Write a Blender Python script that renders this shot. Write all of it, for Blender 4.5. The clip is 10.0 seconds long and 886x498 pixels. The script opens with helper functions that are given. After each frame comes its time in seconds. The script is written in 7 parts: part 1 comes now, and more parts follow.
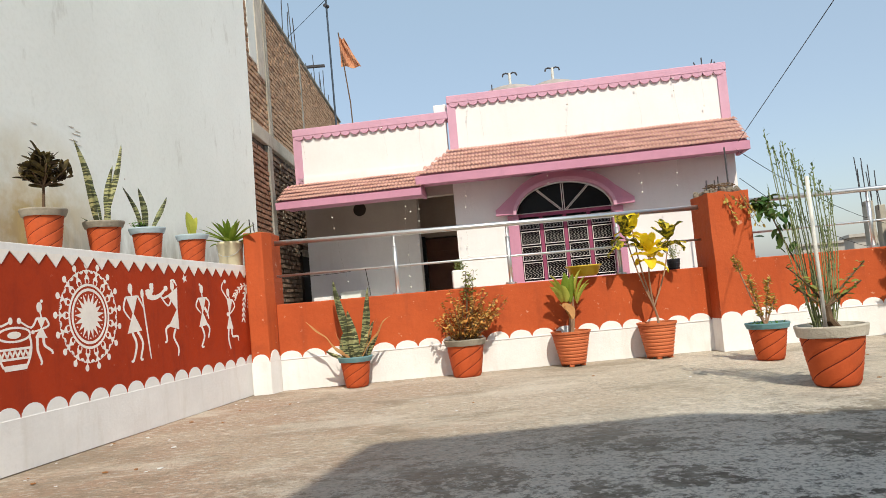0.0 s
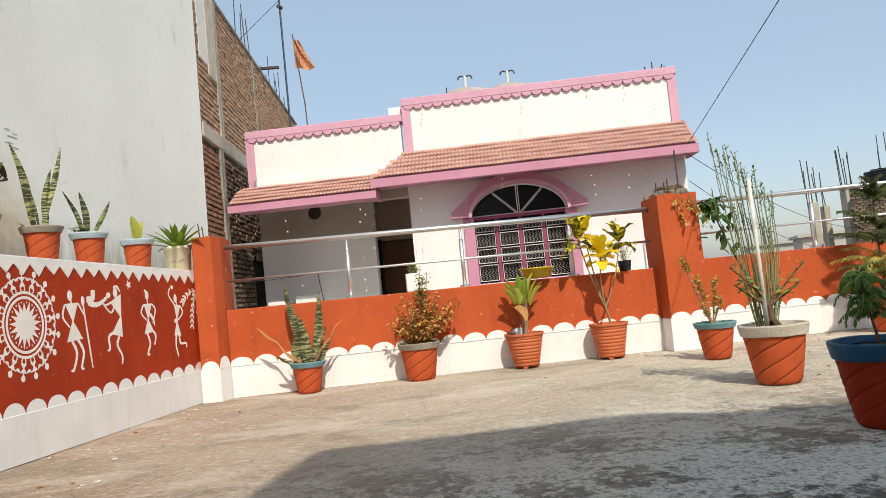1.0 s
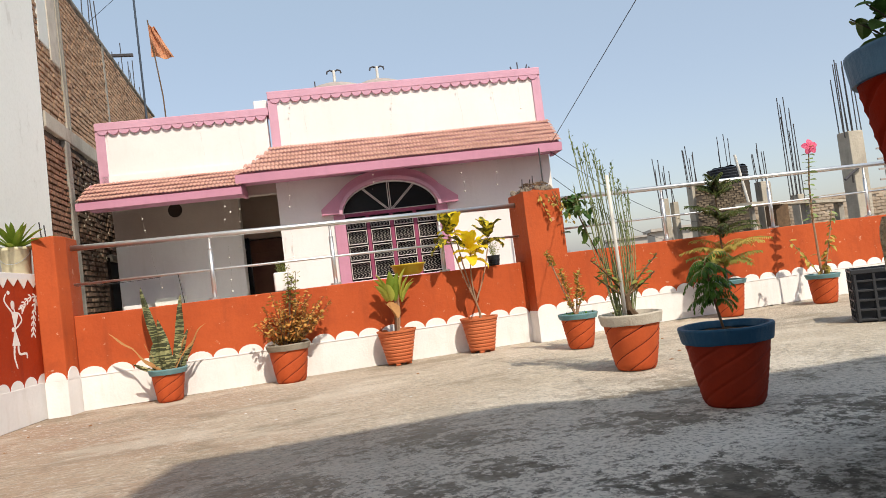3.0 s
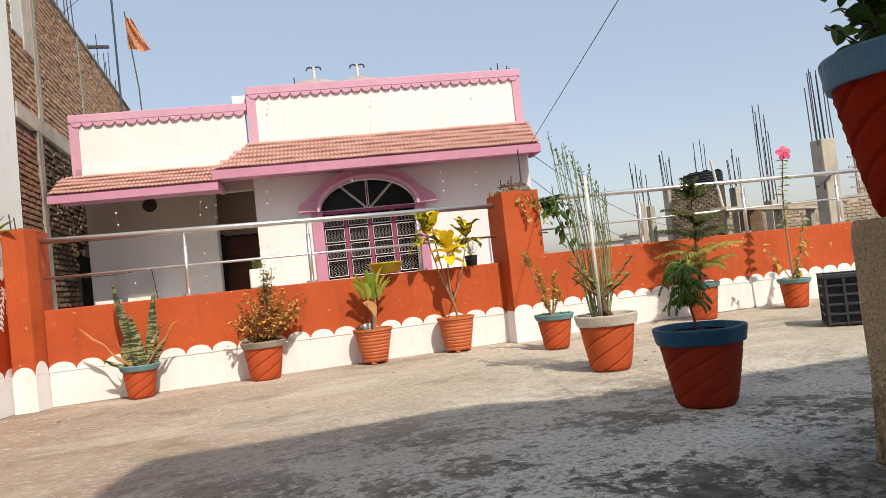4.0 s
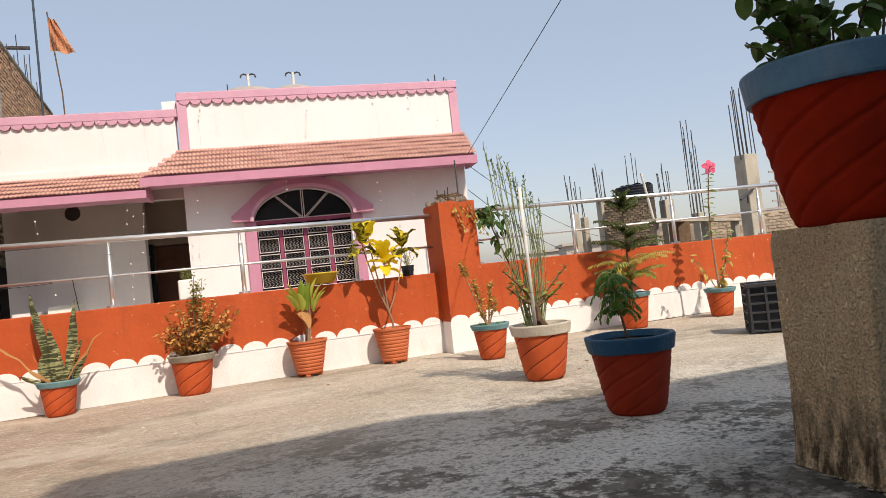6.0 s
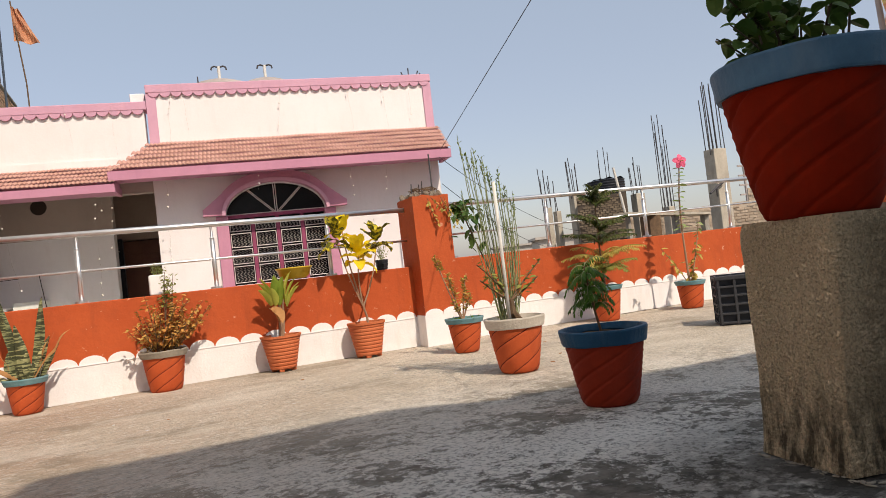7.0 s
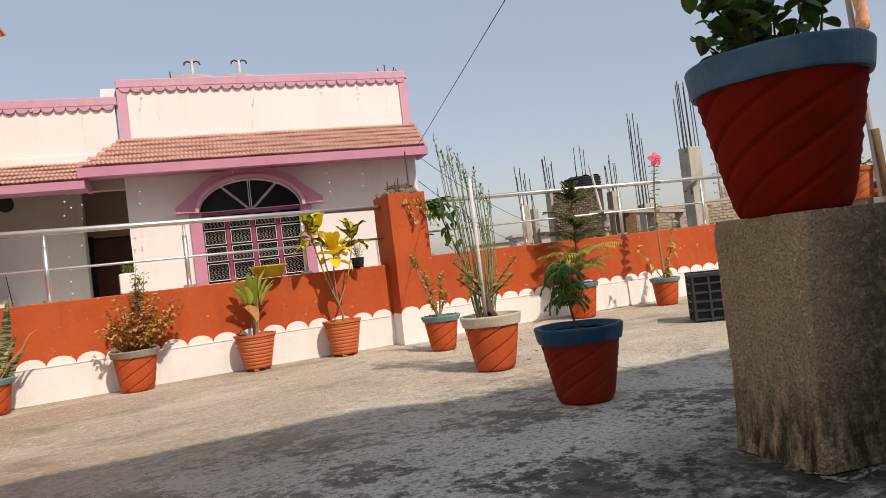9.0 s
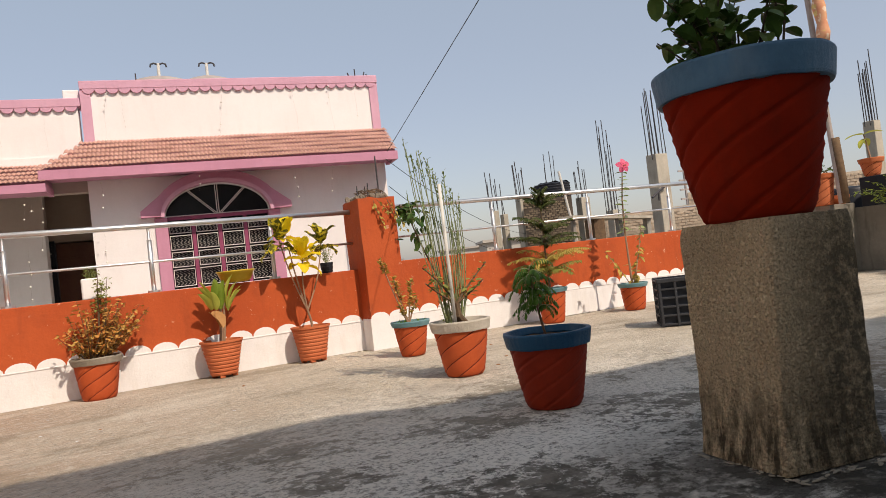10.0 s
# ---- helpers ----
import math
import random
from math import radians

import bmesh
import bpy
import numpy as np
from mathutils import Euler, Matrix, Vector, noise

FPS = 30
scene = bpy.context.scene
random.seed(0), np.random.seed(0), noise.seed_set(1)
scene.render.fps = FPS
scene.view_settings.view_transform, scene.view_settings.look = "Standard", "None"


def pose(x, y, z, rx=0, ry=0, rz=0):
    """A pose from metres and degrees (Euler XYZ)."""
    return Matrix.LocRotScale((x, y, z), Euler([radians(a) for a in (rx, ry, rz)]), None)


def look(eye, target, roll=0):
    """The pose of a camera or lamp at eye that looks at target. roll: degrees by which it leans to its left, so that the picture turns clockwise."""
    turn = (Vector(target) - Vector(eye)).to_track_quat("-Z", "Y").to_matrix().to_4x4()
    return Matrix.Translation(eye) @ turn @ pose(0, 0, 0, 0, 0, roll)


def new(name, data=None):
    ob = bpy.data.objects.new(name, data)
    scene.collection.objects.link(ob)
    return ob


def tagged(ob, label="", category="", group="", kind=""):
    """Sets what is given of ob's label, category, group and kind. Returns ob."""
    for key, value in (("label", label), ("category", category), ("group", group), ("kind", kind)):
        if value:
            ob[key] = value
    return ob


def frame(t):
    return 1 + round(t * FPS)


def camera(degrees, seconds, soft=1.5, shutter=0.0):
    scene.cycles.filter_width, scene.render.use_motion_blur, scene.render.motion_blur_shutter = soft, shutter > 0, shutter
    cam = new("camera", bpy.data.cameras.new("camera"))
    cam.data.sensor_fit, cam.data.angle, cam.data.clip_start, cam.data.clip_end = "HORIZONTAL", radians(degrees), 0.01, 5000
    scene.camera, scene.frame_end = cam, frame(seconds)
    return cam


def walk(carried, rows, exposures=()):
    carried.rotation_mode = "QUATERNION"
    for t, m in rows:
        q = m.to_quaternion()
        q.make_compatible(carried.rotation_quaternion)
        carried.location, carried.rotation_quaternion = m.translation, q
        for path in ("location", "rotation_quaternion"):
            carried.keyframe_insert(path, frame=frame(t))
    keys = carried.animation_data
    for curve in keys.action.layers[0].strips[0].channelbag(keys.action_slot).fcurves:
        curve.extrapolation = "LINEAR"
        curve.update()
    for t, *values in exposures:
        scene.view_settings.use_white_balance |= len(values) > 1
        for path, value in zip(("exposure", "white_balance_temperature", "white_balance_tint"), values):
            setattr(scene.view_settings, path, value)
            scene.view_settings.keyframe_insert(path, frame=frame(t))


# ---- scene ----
cam = camera(64.51, 10.0, soft=0.5)
# seconds, eye x y z, yaw, pitch, roll
PATH = [
    (0.0, -0.111, -0.079, 0.760, -0.921, 3.520, 5.096),
    (0.5, -0.047, -0.057, 0.804, -1.054, 1.429, 6.555),
    (1.0, -0.036, -0.058, 0.759, -4.055, 3.438, 5.696),
    (1.5, -0.019, -0.039, 0.748, -6.495, 3.473, 5.418),
    (2.0, -0.025, -0.023, 0.754, -10.450, 2.977, 5.811),
    (2.5, -0.008, -0.014, 0.759, -12.723, 2.388, 6.827),
    (4.0, -0.007, 0.000, 0.745, -16.229, 1.886, 6.147),
    (4.5, 0.002, 0.003, 0.743, -16.478, 1.884, 6.392),
    (5.0, 0.013, 0.016, 0.748, -18.176, 2.254, 6.564),
    (5.5, 0.021, 0.018, 0.739, -19.773, 2.478, 6.397),
    (7.0, 0.011, 0.016, 0.740, -23.443, 1.483, 6.508),
    (7.5, 0.020, 0.028, 0.745, -23.804, 1.497, 6.860),
    (8.0, 0.021, 0.031, 0.744, -24.553, 1.288, 7.001),
    (8.5, 0.024, 0.031, 0.745, -24.624, 1.556, 6.952),
    (9.0, 0.032, 0.037, 0.741, -25.288, 1.063, 6.617),
    (9.5, 0.044, 0.044, 0.740, -26.563, 1.163, 6.534),
    (10.0, 0.045, 0.046, 0.739, -27.699, 1.222, 6.555),
]
walk(cam, [(t, pose(x, y, z, 90 + p, r, w)) for t, x, y, z, w, p, r in PATH], [(0.0, 0.14, 6680, 5), (2.5, 0.16, 6880, 9), (5.5, 0.14, 7080, 13), (7.5, -0.04, 7250, 15), (10.0, -0.08, 7300, 15)])

# ---- light ----
SUN = Vector((0.2, -1.0, 1.15))
world = bpy.data.worlds.new("sky")
scene.world = world
world.use_nodes = True
wn = world.node_tree.nodes
sky = wn.new("ShaderNodeTexSky")
sky.sky_type = "NISHITA"
sky.sun_disc = False
sky.sun_elevation = math.atan2(SUN.z, math.hypot(SUN.x, SUN.y))
sky.sun_rotation = math.atan2(SUN.x, SUN.y)
sky.altitude = 0
sky.air_density, sky.dust_density, sky.ozone_density = 1.0, 1.5, 2.0
world.node_tree.links.new(sky.outputs[0], wn["Background"].inputs[0])
wn["Background"].inputs[1].default_value = 0.095
# pale haze, thick at the horizon and thin overhead
haze = wn.new("ShaderNodeBackground")
up = wn.new("ShaderNodeSeparateXYZ")
world.node_tree.links.new(wn.new("ShaderNodeTexCoord").outputs["Generated"], up.inputs[0])
thin = wn.new("ShaderNodeMapRange")
world.node_tree.links.new(up.outputs[2], thin.inputs[0])
for i, v in enumerate((0.0, 0.40, 0.305, 0.41)):
    thin.inputs[i + 1].default_value = v
world.node_tree.links.new(thin.outputs[0], haze.inputs[1])
tone = wn.new("ShaderNodeValToRGB")
tone.color_ramp.elements[0].color = (0.62, 0.615, 0.735, 1)
tone.color_ramp.elements[1].color = (0.56, 0.71, 0.785, 1)
tone.color_ramp.elements[1].position = 0.5
world.node_tree.links.new(up.outputs[2], tone.inputs[0])
world.node_tree.links.new(tone.outputs[0], haze.inputs[0])
both = wn.new("ShaderNodeAddShader")
world.node_tree.links.new(wn["Background"].outputs[0], both.inputs[0])
world.node_tree.links.new(haze.outputs[0], both.inputs[1])
world.node_tree.links.new(both.outputs[0], wn["World Output"].inputs[0])
sun = new("sun", bpy.data.lights.new("sun", "SUN"))
sun.data.energy, sun.data.angle, sun.data.color = 4.1, radians(0.5), (1.0, 0.93, 0.82)
sun.matrix_world = look(SUN * 20, (0, 0, 0))
scene.view_settings.exposure = 0.0


# ---- materials ----
class Nodes:
    """A node material with a Principled shader and a few shorthands."""

    def __init__(self, name, rough=0.8, metal=0.0):
        self.m = bpy.data.materials.new(name)
        self.m.use_nodes = True
        self.t = self.m.node_tree
        self.b = self.t.nodes["Principled BSDF"]
        self.b.inputs["Roughness"].default_value = rough
        self.b.inputs["Metallic"].default_value = metal
        self.b.inputs["Specular IOR Level"].default_value = 0.2
        self.co = self.t.nodes.new("ShaderNodeTexCoord").outputs["Object"]

    def node(self, kind, **values):
        n = self.t.nodes.new("ShaderNode" + kind)
        for k, v in values.items():
            n.inputs[k.replace("_", " ")].default_value = v
        return n

    def link(self, a, b):
        self.t.links.new(a, b)

    def mapped(self, scale):
        n = self.node("Mapping", Scale=scale)
        self.link(self.co, n.inputs[0])
        return n.outputs[0]

    def noise(self, scale, detail=6.0, rough=0.6, vec=None, lo=0.35, hi=0.65):
        n = self.node("TexNoise", Scale=scale, Detail=detail, Roughness=rough)
        self.link(vec or self.co, n.inputs["Vector"])
        r = self.t.nodes.new("ShaderNodeMapRange")
        self.link(n.outputs["Fac"], r.inputs[0])
        r.inputs[1].default_value, r.inputs[2].default_value = lo, hi
        return r.outputs[0]

    def mix(self, fac, a, b, mode="MIX"):
        n = self.t.nodes.new("ShaderNodeMix")
        n.data_type, n.blend_type = "RGBA", mode
        for i, v in ((0, fac), (6, a), (7, b)):
            if isinstance(v, (int, float)):
                n.inputs[i].default_value = v
            elif isinstance(v, tuple):
                n.inputs[i].default_value = (*v, 1)
            else:
                self.link(v, n.inputs[i])
        return n.outputs[2]

    def times(self, a, k):
        n = self.t.nodes.new("ShaderNodeMath")
        n.operation = "MULTIPLY"
        self.link(a, n.inputs[0])
        if isinstance(k, (int, float)):
            n.inputs[1].default_value = k
        else:
            self.link(k, n.inputs[1])
        return n.outputs[0]

    def colour(self, c):
        self.link(c, self.b.inputs["Base Color"])
        return self

    def bump(self, h, strength=0.3, dist=0.01):
        n = self.node("Bump", Strength=strength, Distance=dist)
        self.link(h, n.inputs["Height"])
        self.link(n.outputs[0], self.b.inputs["Normal"])
        return self

    def rand(self):
        return self.t.nodes.new("ShaderNodeObjectInfo").outputs["Random"]

    def island(self):
        return self.t.nodes.new("ShaderNodeNewGeometry").outputs["Random Per Island"]


def rough_mat(name, c1, c2, s1=2.0, s2=40.0, rough=0.85, bump=0.25, dist=0.004, speck=0.25, metal=0.0, dirt=None, grime=0.5):
    """Two-scale mottled surface: large stains from c1 to c2, fine speckle and fine relief."""
    n = Nodes(name, rough, metal)
    base = n.mix(n.noise(s1), c1, c2)
    dark = tuple(v * 0.6 for v in c1)
    base = n.mix(n.times(n.noise(s2, lo=0.4, hi=0.75), speck), base, dark)
    if dirt:
        streak = n.noise(3.0, vec=n.mapped((3.0, 3.0, 0.5)), lo=0.52, hi=0.75)
        base = n.mix(n.times(streak, grime), base, dirt)
    return n.colour(base).bump(n.noise(s2 * 1.5), bump, dist).m


def leaf_mat(name, c1, c2, c3=None, rough=0.4, glow=0.25, veins=(0.45, 0.62)):
    """Leaf with some light passing through; blades differ from one another."""
    n = Nodes(name, rough)
    col = n.mix(n.island(), c1, c2)
    if c3:
        col = n.mix(n.noise(25.0, lo=veins[0], hi=veins[1]), col, c3)
    n.colour(n.mix(n.times(n.noise(60.0), 0.3), col, tuple(v * 0.5 for v in c1)))
    tr = n.node("BsdfTranslucent")
    n.link(col, tr.inputs[0])
    ms = n.node("MixShader", Fac=glow)
    n.link(n.b.outputs[0], ms.inputs[1])
    n.link(tr.outputs[0], ms.inputs[2])
    n.link(ms.outputs[0], n.t.nodes["Material Output"].inputs[0])
    return n.m


def floor_mat():
    n = Nodes("terrace_cement", 0.9)
    base = n.mix(n.noise(0.55, 8, 0.6, lo=0.38, hi=0.62), (0.60, 0.515, 0.405), (0.70, 0.615, 0.50))
    # reddish dust that gathers along the painted walls
    sep = n.t.nodes.new("ShaderNodeSeparateXYZ")
    n.link(n.co, sep.inputs[0])
    red = n.t.nodes.new("ShaderNodeMapRange")
    n.link(sep.outputs[0], red.inputs[0])
    red.inputs[1].default_value, red.inputs[2].default_value = 1.8, -1.3
    base = n.mix(n.times(red.outputs[0], n.noise(1.2, 6, 0.6, lo=0.2, hi=0.55)), base, (0.50, 0.345, 0.25))
    # trowel scratches, pits and worn high spots
    warp = n.node("TexNoise", Scale=2.0, Detail=2.0)
    n.link(n.co, warp.inputs["Vector"])
    vec = n.t.nodes.new("ShaderNodeVectorMath")
    vec.operation = "MULTIPLY_ADD"
    n.link(warp.outputs["Color"], vec.inputs[0])
    vec.inputs[1].default_value = (0.22, 0.22, 0.0)
    n.link(n.mapped((1.0, 1.5, 1.0)), vec.inputs[2])
    v = vec.outputs[0]
    even = n.t.nodes.new("ShaderNodeVectorMath")
    even.operation = "MULTIPLY_ADD"
    n.link(warp.outputs["Color"], even.inputs[0])
    even.inputs[1].default_value = (0.07, 0.07, 0.0)
    n.link(n.co, even.inputs[2])
    w = even.outputs[0]
    patch = n.noise(1.1, 5, 0.6, lo=0.38, hi=0.58)
    scratch = n.noise(30.0, 6, 0.68, vec=v, lo=0.50, hi=0.60)
    base = n.mix(n.times(scratch, 0.26), base, (0.25, 0.23, 0.195))
    base = n.mix(n.times(n.times(scratch, patch), 0.42), base, (0.26, 0.235, 0.195))
    lines = n.noise(8.0, 6, 0.66, vec=n.mapped((0.8, 3.0, 1.0)), lo=0.54, hi=0.66)
    base = n.mix(n.times(lines, 0.30), base, (0.27, 0.25, 0.215))
    worn = n.noise(17.0, 8, 0.76, vec=n.mapped((0.7, 1.6, 1.0)), lo=0.53, hi=0.58)
    base = n.mix(n.times(worn, 0.42), base, (0.84, 0.80, 0.73))
    stain = n.noise(0.7, 10, 0.72, vec=n.mapped((1.0, 1.3, 1.0)), lo=0.51, hi=0.59)
    base = n.mix(n.times(stain, 0.55), base, (0.29, 0.235, 0.17))
    pale = n.noise(0.9, 8, 0.65, vec=n.mapped((0.8, 1.7, 1.0)), lo=0.52, hi=0.62)
    base = n.mix(n.times(pale, 0.45), base, (0.80, 0.73, 0.63))
    # ragged algae flecks round the plinth; pale crust painted brighter to lift shaded floor
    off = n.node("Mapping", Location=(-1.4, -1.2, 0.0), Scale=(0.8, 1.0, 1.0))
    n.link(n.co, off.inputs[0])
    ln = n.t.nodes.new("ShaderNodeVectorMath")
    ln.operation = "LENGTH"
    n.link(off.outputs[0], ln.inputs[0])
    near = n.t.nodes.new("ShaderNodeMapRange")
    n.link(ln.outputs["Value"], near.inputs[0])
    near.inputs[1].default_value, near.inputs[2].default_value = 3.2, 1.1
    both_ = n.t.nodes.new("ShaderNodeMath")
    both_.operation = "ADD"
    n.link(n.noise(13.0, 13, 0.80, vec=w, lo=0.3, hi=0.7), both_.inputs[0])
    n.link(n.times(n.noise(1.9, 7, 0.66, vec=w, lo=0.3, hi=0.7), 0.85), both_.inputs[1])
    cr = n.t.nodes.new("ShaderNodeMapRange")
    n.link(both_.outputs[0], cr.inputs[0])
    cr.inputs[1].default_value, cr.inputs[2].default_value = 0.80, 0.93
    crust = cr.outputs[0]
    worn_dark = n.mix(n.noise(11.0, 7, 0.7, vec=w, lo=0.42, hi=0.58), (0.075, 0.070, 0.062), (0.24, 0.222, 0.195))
    lifted_crust = n.mix(n.noise(45.0, 6, 0.7, vec=w, lo=0.50, hi=0.60), (0.94, 0.90, 0.84), (0.42, 0.395, 0.36))
    base = n.mix(n.times(near.outputs[0], 0.86), base, n.mix(crust, worn_dark, lifted_crust))
    band = n.node("Mapping", Location=(-2.05, -3.72, 0.0), Scale=(0.55, 1.7, 1.0))
    n.link(n.co, band.inputs[0])
    bl_ = n.t.nodes.new("ShaderNodeVectorMath")
    bl_.operation = "LENGTH"
    n.link(band.outputs[0], bl_.inputs[0])
    brown = n.t.nodes.new("ShaderNodeMapRange")
    n.link(bl_.outputs["Value"], brown.inputs[0])
    brown.inputs[1].default_value, brown.inputs[2].default_value = 0.85, 0.25
    base = n.mix(n.times(n.times(brown.outputs[0], n.noise(5.0, 7, 0.68, vec=w, lo=0.32, hi=0.54)), 0.72), base, (0.27, 0.20, 0.14))
    # dark stain and shade painted together round the plinth's foot
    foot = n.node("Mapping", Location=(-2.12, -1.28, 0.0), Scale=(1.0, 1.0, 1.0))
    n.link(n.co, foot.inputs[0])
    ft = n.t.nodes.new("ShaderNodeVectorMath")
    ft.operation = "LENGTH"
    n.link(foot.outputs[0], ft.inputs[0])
    foot_shade = n.t.nodes.new("ShaderNodeMapRange")
    n.link(ft.outputs["Value"], foot_shade.inputs[0])
    foot_shade.inputs[1].default_value, foot_shade.inputs[2].default_value = 1.12, 0.48
    base = n.mix(n.times(n.times(foot_shade.outputs[0], n.noise(6.0, 7, 0.68, vec=v, lo=0.28, hi=0.52)), 0.92), base, (0.045, 0.040, 0.033))
    n.colour(base).bump(n.noise(22.0, 8, 0.70, vec=w, lo=0.3, hi=0.7), 1.0, 0.02)
    return n.m


def wall_paint(name, c1, c2, dirt, chip):
    """Brushed wall paint with dark rain streaks, blotches and a few flaked spots."""
    n = Nodes(name, 0.7)
    c = n.mix(n.noise(1.4), c1, c2)
    c = n.mix(n.times(n.noise(5.0, 6, 0.65, lo=0.52, hi=0.68), 0.35), c, dirt)
    c = n.mix(n.times(n.noise(3.0, 6, 0.6, vec=n.mapped((3.0, 3.0, 0.4)), lo=0.54, hi=0.74), 0.5), c, dirt)
    c = n.mix(n.times(n.noise(11.0, 8, 0.72, lo=0.63, hi=0.66), 0.6), c, chip)
    c = n.mix(n.times(n.noise(45.0, lo=0.4, hi=0.75), 0.15), c, dirt)
    return n.colour(c).bump(n.noise(16.0, 6, 0.65), 0.3, 0.006).m


def plain(name, c, rough=0.6, metal=0.0):
    return rough_mat(name, c, tuple(v * 0.8 for v in c), 6.0, 60.0, rough, 0.1, 0.002, 0.15, metal)


M_FLOOR = floor_mat()
M_ORANGE = wall_paint("orange_wall_paint", (0.47, 0.090, 0.026), (0.40, 0.070, 0.020), (0.25, 0.05, 0.02), (0.66, 0.42, 0.30))
M_RED = wall_paint("brick_red_wall_paint", (0.39, 0.040, 0.009), (0.33, 0.033, 0.008), (0.19, 0.022, 0.01), (0.52, 0.20, 0.12))
M_WHITE = rough_mat("white_limewash", (0.79, 0.77, 0.765), (0.72, 0.70, 0.695), 3.0, 35, 0.8, 0.18, 0.004, 0.1, dirt=(0.45, 0.38, 0.3), grime=0.25)
M_CHALK = rough_mat("white_mural_paint", (0.84, 0.79, 0.75), (0.76, 0.70, 0.66), 9.0, 60, 0.8, 0.15, 0.002, 0.15)
M_PLASTER = rough_mat("pale_cement_wall", (0.73, 0.74, 0.69), (0.67, 0.68, 0.635), 0.8, 18, 0.85, 0.2, 0.004, 0.05, dirt=(0.55, 0.52, 0.44), grime=0.18)
M_HOUSE = rough_mat("cream_white_house_paint", (0.80, 0.765, 0.765), (0.75, 0.715, 0.71), 1.2, 25, 0.75, 0.15, 0.003, 0.06, dirt=(0.55, 0.47, 0.44), grime=0.14)
M_PINK = rough_mat("mauve_pink_paint", (0.56, 0.265, 0.37), (0.50, 0.23, 0.325), 2.0, 30, 0.65, 0.15, 0.003, 0.12, dirt=(0.36, 0.17, 0.24), grime=0.3)
M_COPING = rough_mat("pale_pink_paint", (0.62, 0.355, 0.46), (0.56, 0.31, 0.41), 2.0, 30, 0.65, 0.15, 0.003, 0.1, dirt=(0.42, 0.22, 0.29), grime=0.25)
M_PINKD = rough_mat("plum_window_paint", (0.30, 0.07, 0.14), (0.25, 0.055, 0.11), 4.0, 30, 0.5, 0.1, 0.002, 0.1)
M_TILE = rough_mat("terracotta_roof_tile", (0.57, 0.335, 0.285), (0.47, 0.26, 0.215), 5.0, 50, 0.8, 0.3, 0.003, 0.3, dirt=(0.30, 0.15, 0.11), grime=0.35)
M_CONC = rough_mat("raw_concrete", (0.36, 0.34, 0.30), (0.27, 0.25, 0.22), 2.5, 25, 0.9, 0.5, 0.006, 0.35, dirt=(0.14, 0.13, 0.11), grime=0.6)
M_MORTAR = rough_mat("brick_mortar", (0.12, 0.095, 0.075), (0.075, 0.06, 0.05), 3.0, 30, 0.9, 0.4, 0.005, 0.3)
M_STEEL = rough_mat("stainless_steel", (0.74, 0.74, 0.75), (0.66, 0.66, 0.67), 8.0, 60, 0.40, 0.05, 0.001, 0.1, 1.0)
M_REBAR = rough_mat("rusty_rebar", (0.075, 0.075, 0.085), (0.055, 0.05, 0.05), 9.0, 60, 0.8, 0.2, 0.002, 0.3)
# near-black fill that stands in for the shade inside openings
M_OPENING_SHADE = plain("opening_shade_fill", (0.05, 0.035, 0.03), 0.7)
M_DOOR = rough_mat("dark_brown_door", (0.14, 0.060, 0.040), (0.10, 0.042, 0.030), 5.0, 40, 0.55, 0.1, 0.002, 0.2)
M_GLASS = plain("smoked_window_glass", (0.015, 0.015, 0.017), 0.25)
M_LATTICE = plain("pale_window_lattice", (0.34, 0.32, 0.30), 0.5)
M_GLASS.node_tree.nodes["Principled BSDF"].inputs["Specular IOR Level"].default_value = 0.15
M_RUBBLE = rough_mat("crumbled_masonry", (0.24, 0.20, 0.155), (0.17, 0.14, 0.11), 9.0, 50, 0.95, 0.5, 0.006, 0.4)
M_FRAME = plain("white_window_bar", (0.72, 0.68, 0.66), 0.5)
M_WIRE = plain("black_cable", (0.02, 0.02, 0.022), 0.5)
M_BULB = plain("clear_fairy_bulb", (0.85, 0.82, 0.75), 0.25)
M_BLACK = plain("black_plastic", (0.028, 0.032, 0.042), 0.42)
M_SOIL = rough_mat("potting_soil", (0.10, 0.065, 0.04), (0.06, 0.04, 0.025), 8.0, 60, 0.95, 0.8, 0.01, 0.4)
M_POT = rough_mat("terracotta_red_pot_paint", (0.52, 0.098, 0.030), (0.45, 0.078, 0.024), 5.0, 50, 0.7, 0.25, 0.003, 0.2, dirt=(0.28, 0.07, 0.03), grime=0.4)
# red pot paint darkened for the two large pots standing in shade
M_POT_SHADE = rough_mat("shaded_red_pot_paint", (0.26, 0.023, 0.006), (0.20, 0.017, 0.005), 5.0, 50, 0.7, 0.25, 0.003, 0.2, dirt=(0.14, 0.022, 0.01), grime=0.4)
M_POT_SHADE2 = rough_mat("darker_shaded_red_pot_paint", (0.225, 0.014, 0.003), (0.175, 0.011, 0.003), 5.0, 50, 0.85, 0.25, 0.003, 0.2, dirt=(0.10, 0.014, 0.006), grime=0.4)
M_COLUMN = rough_mat("pale_raw_concrete", (0.50, 0.455, 0.38), (0.37, 0.335, 0.28), 2.5, 25, 0.9, 0.4, 0.006, 0.3, dirt=(0.24, 0.22, 0.18), grime=0.5)
M_POT_SHADE2.node_tree.nodes["Principled BSDF"].inputs["Specular IOR Level"].default_value = 0.08
M_EAST = rough_mat("black_stained_cement", (0.27, 0.245, 0.21), (0.18, 0.165, 0.14), 2.0, 25, 0.92, 0.4, 0.006, 0.35, dirt=(0.05, 0.045, 0.04), grime=0.6)
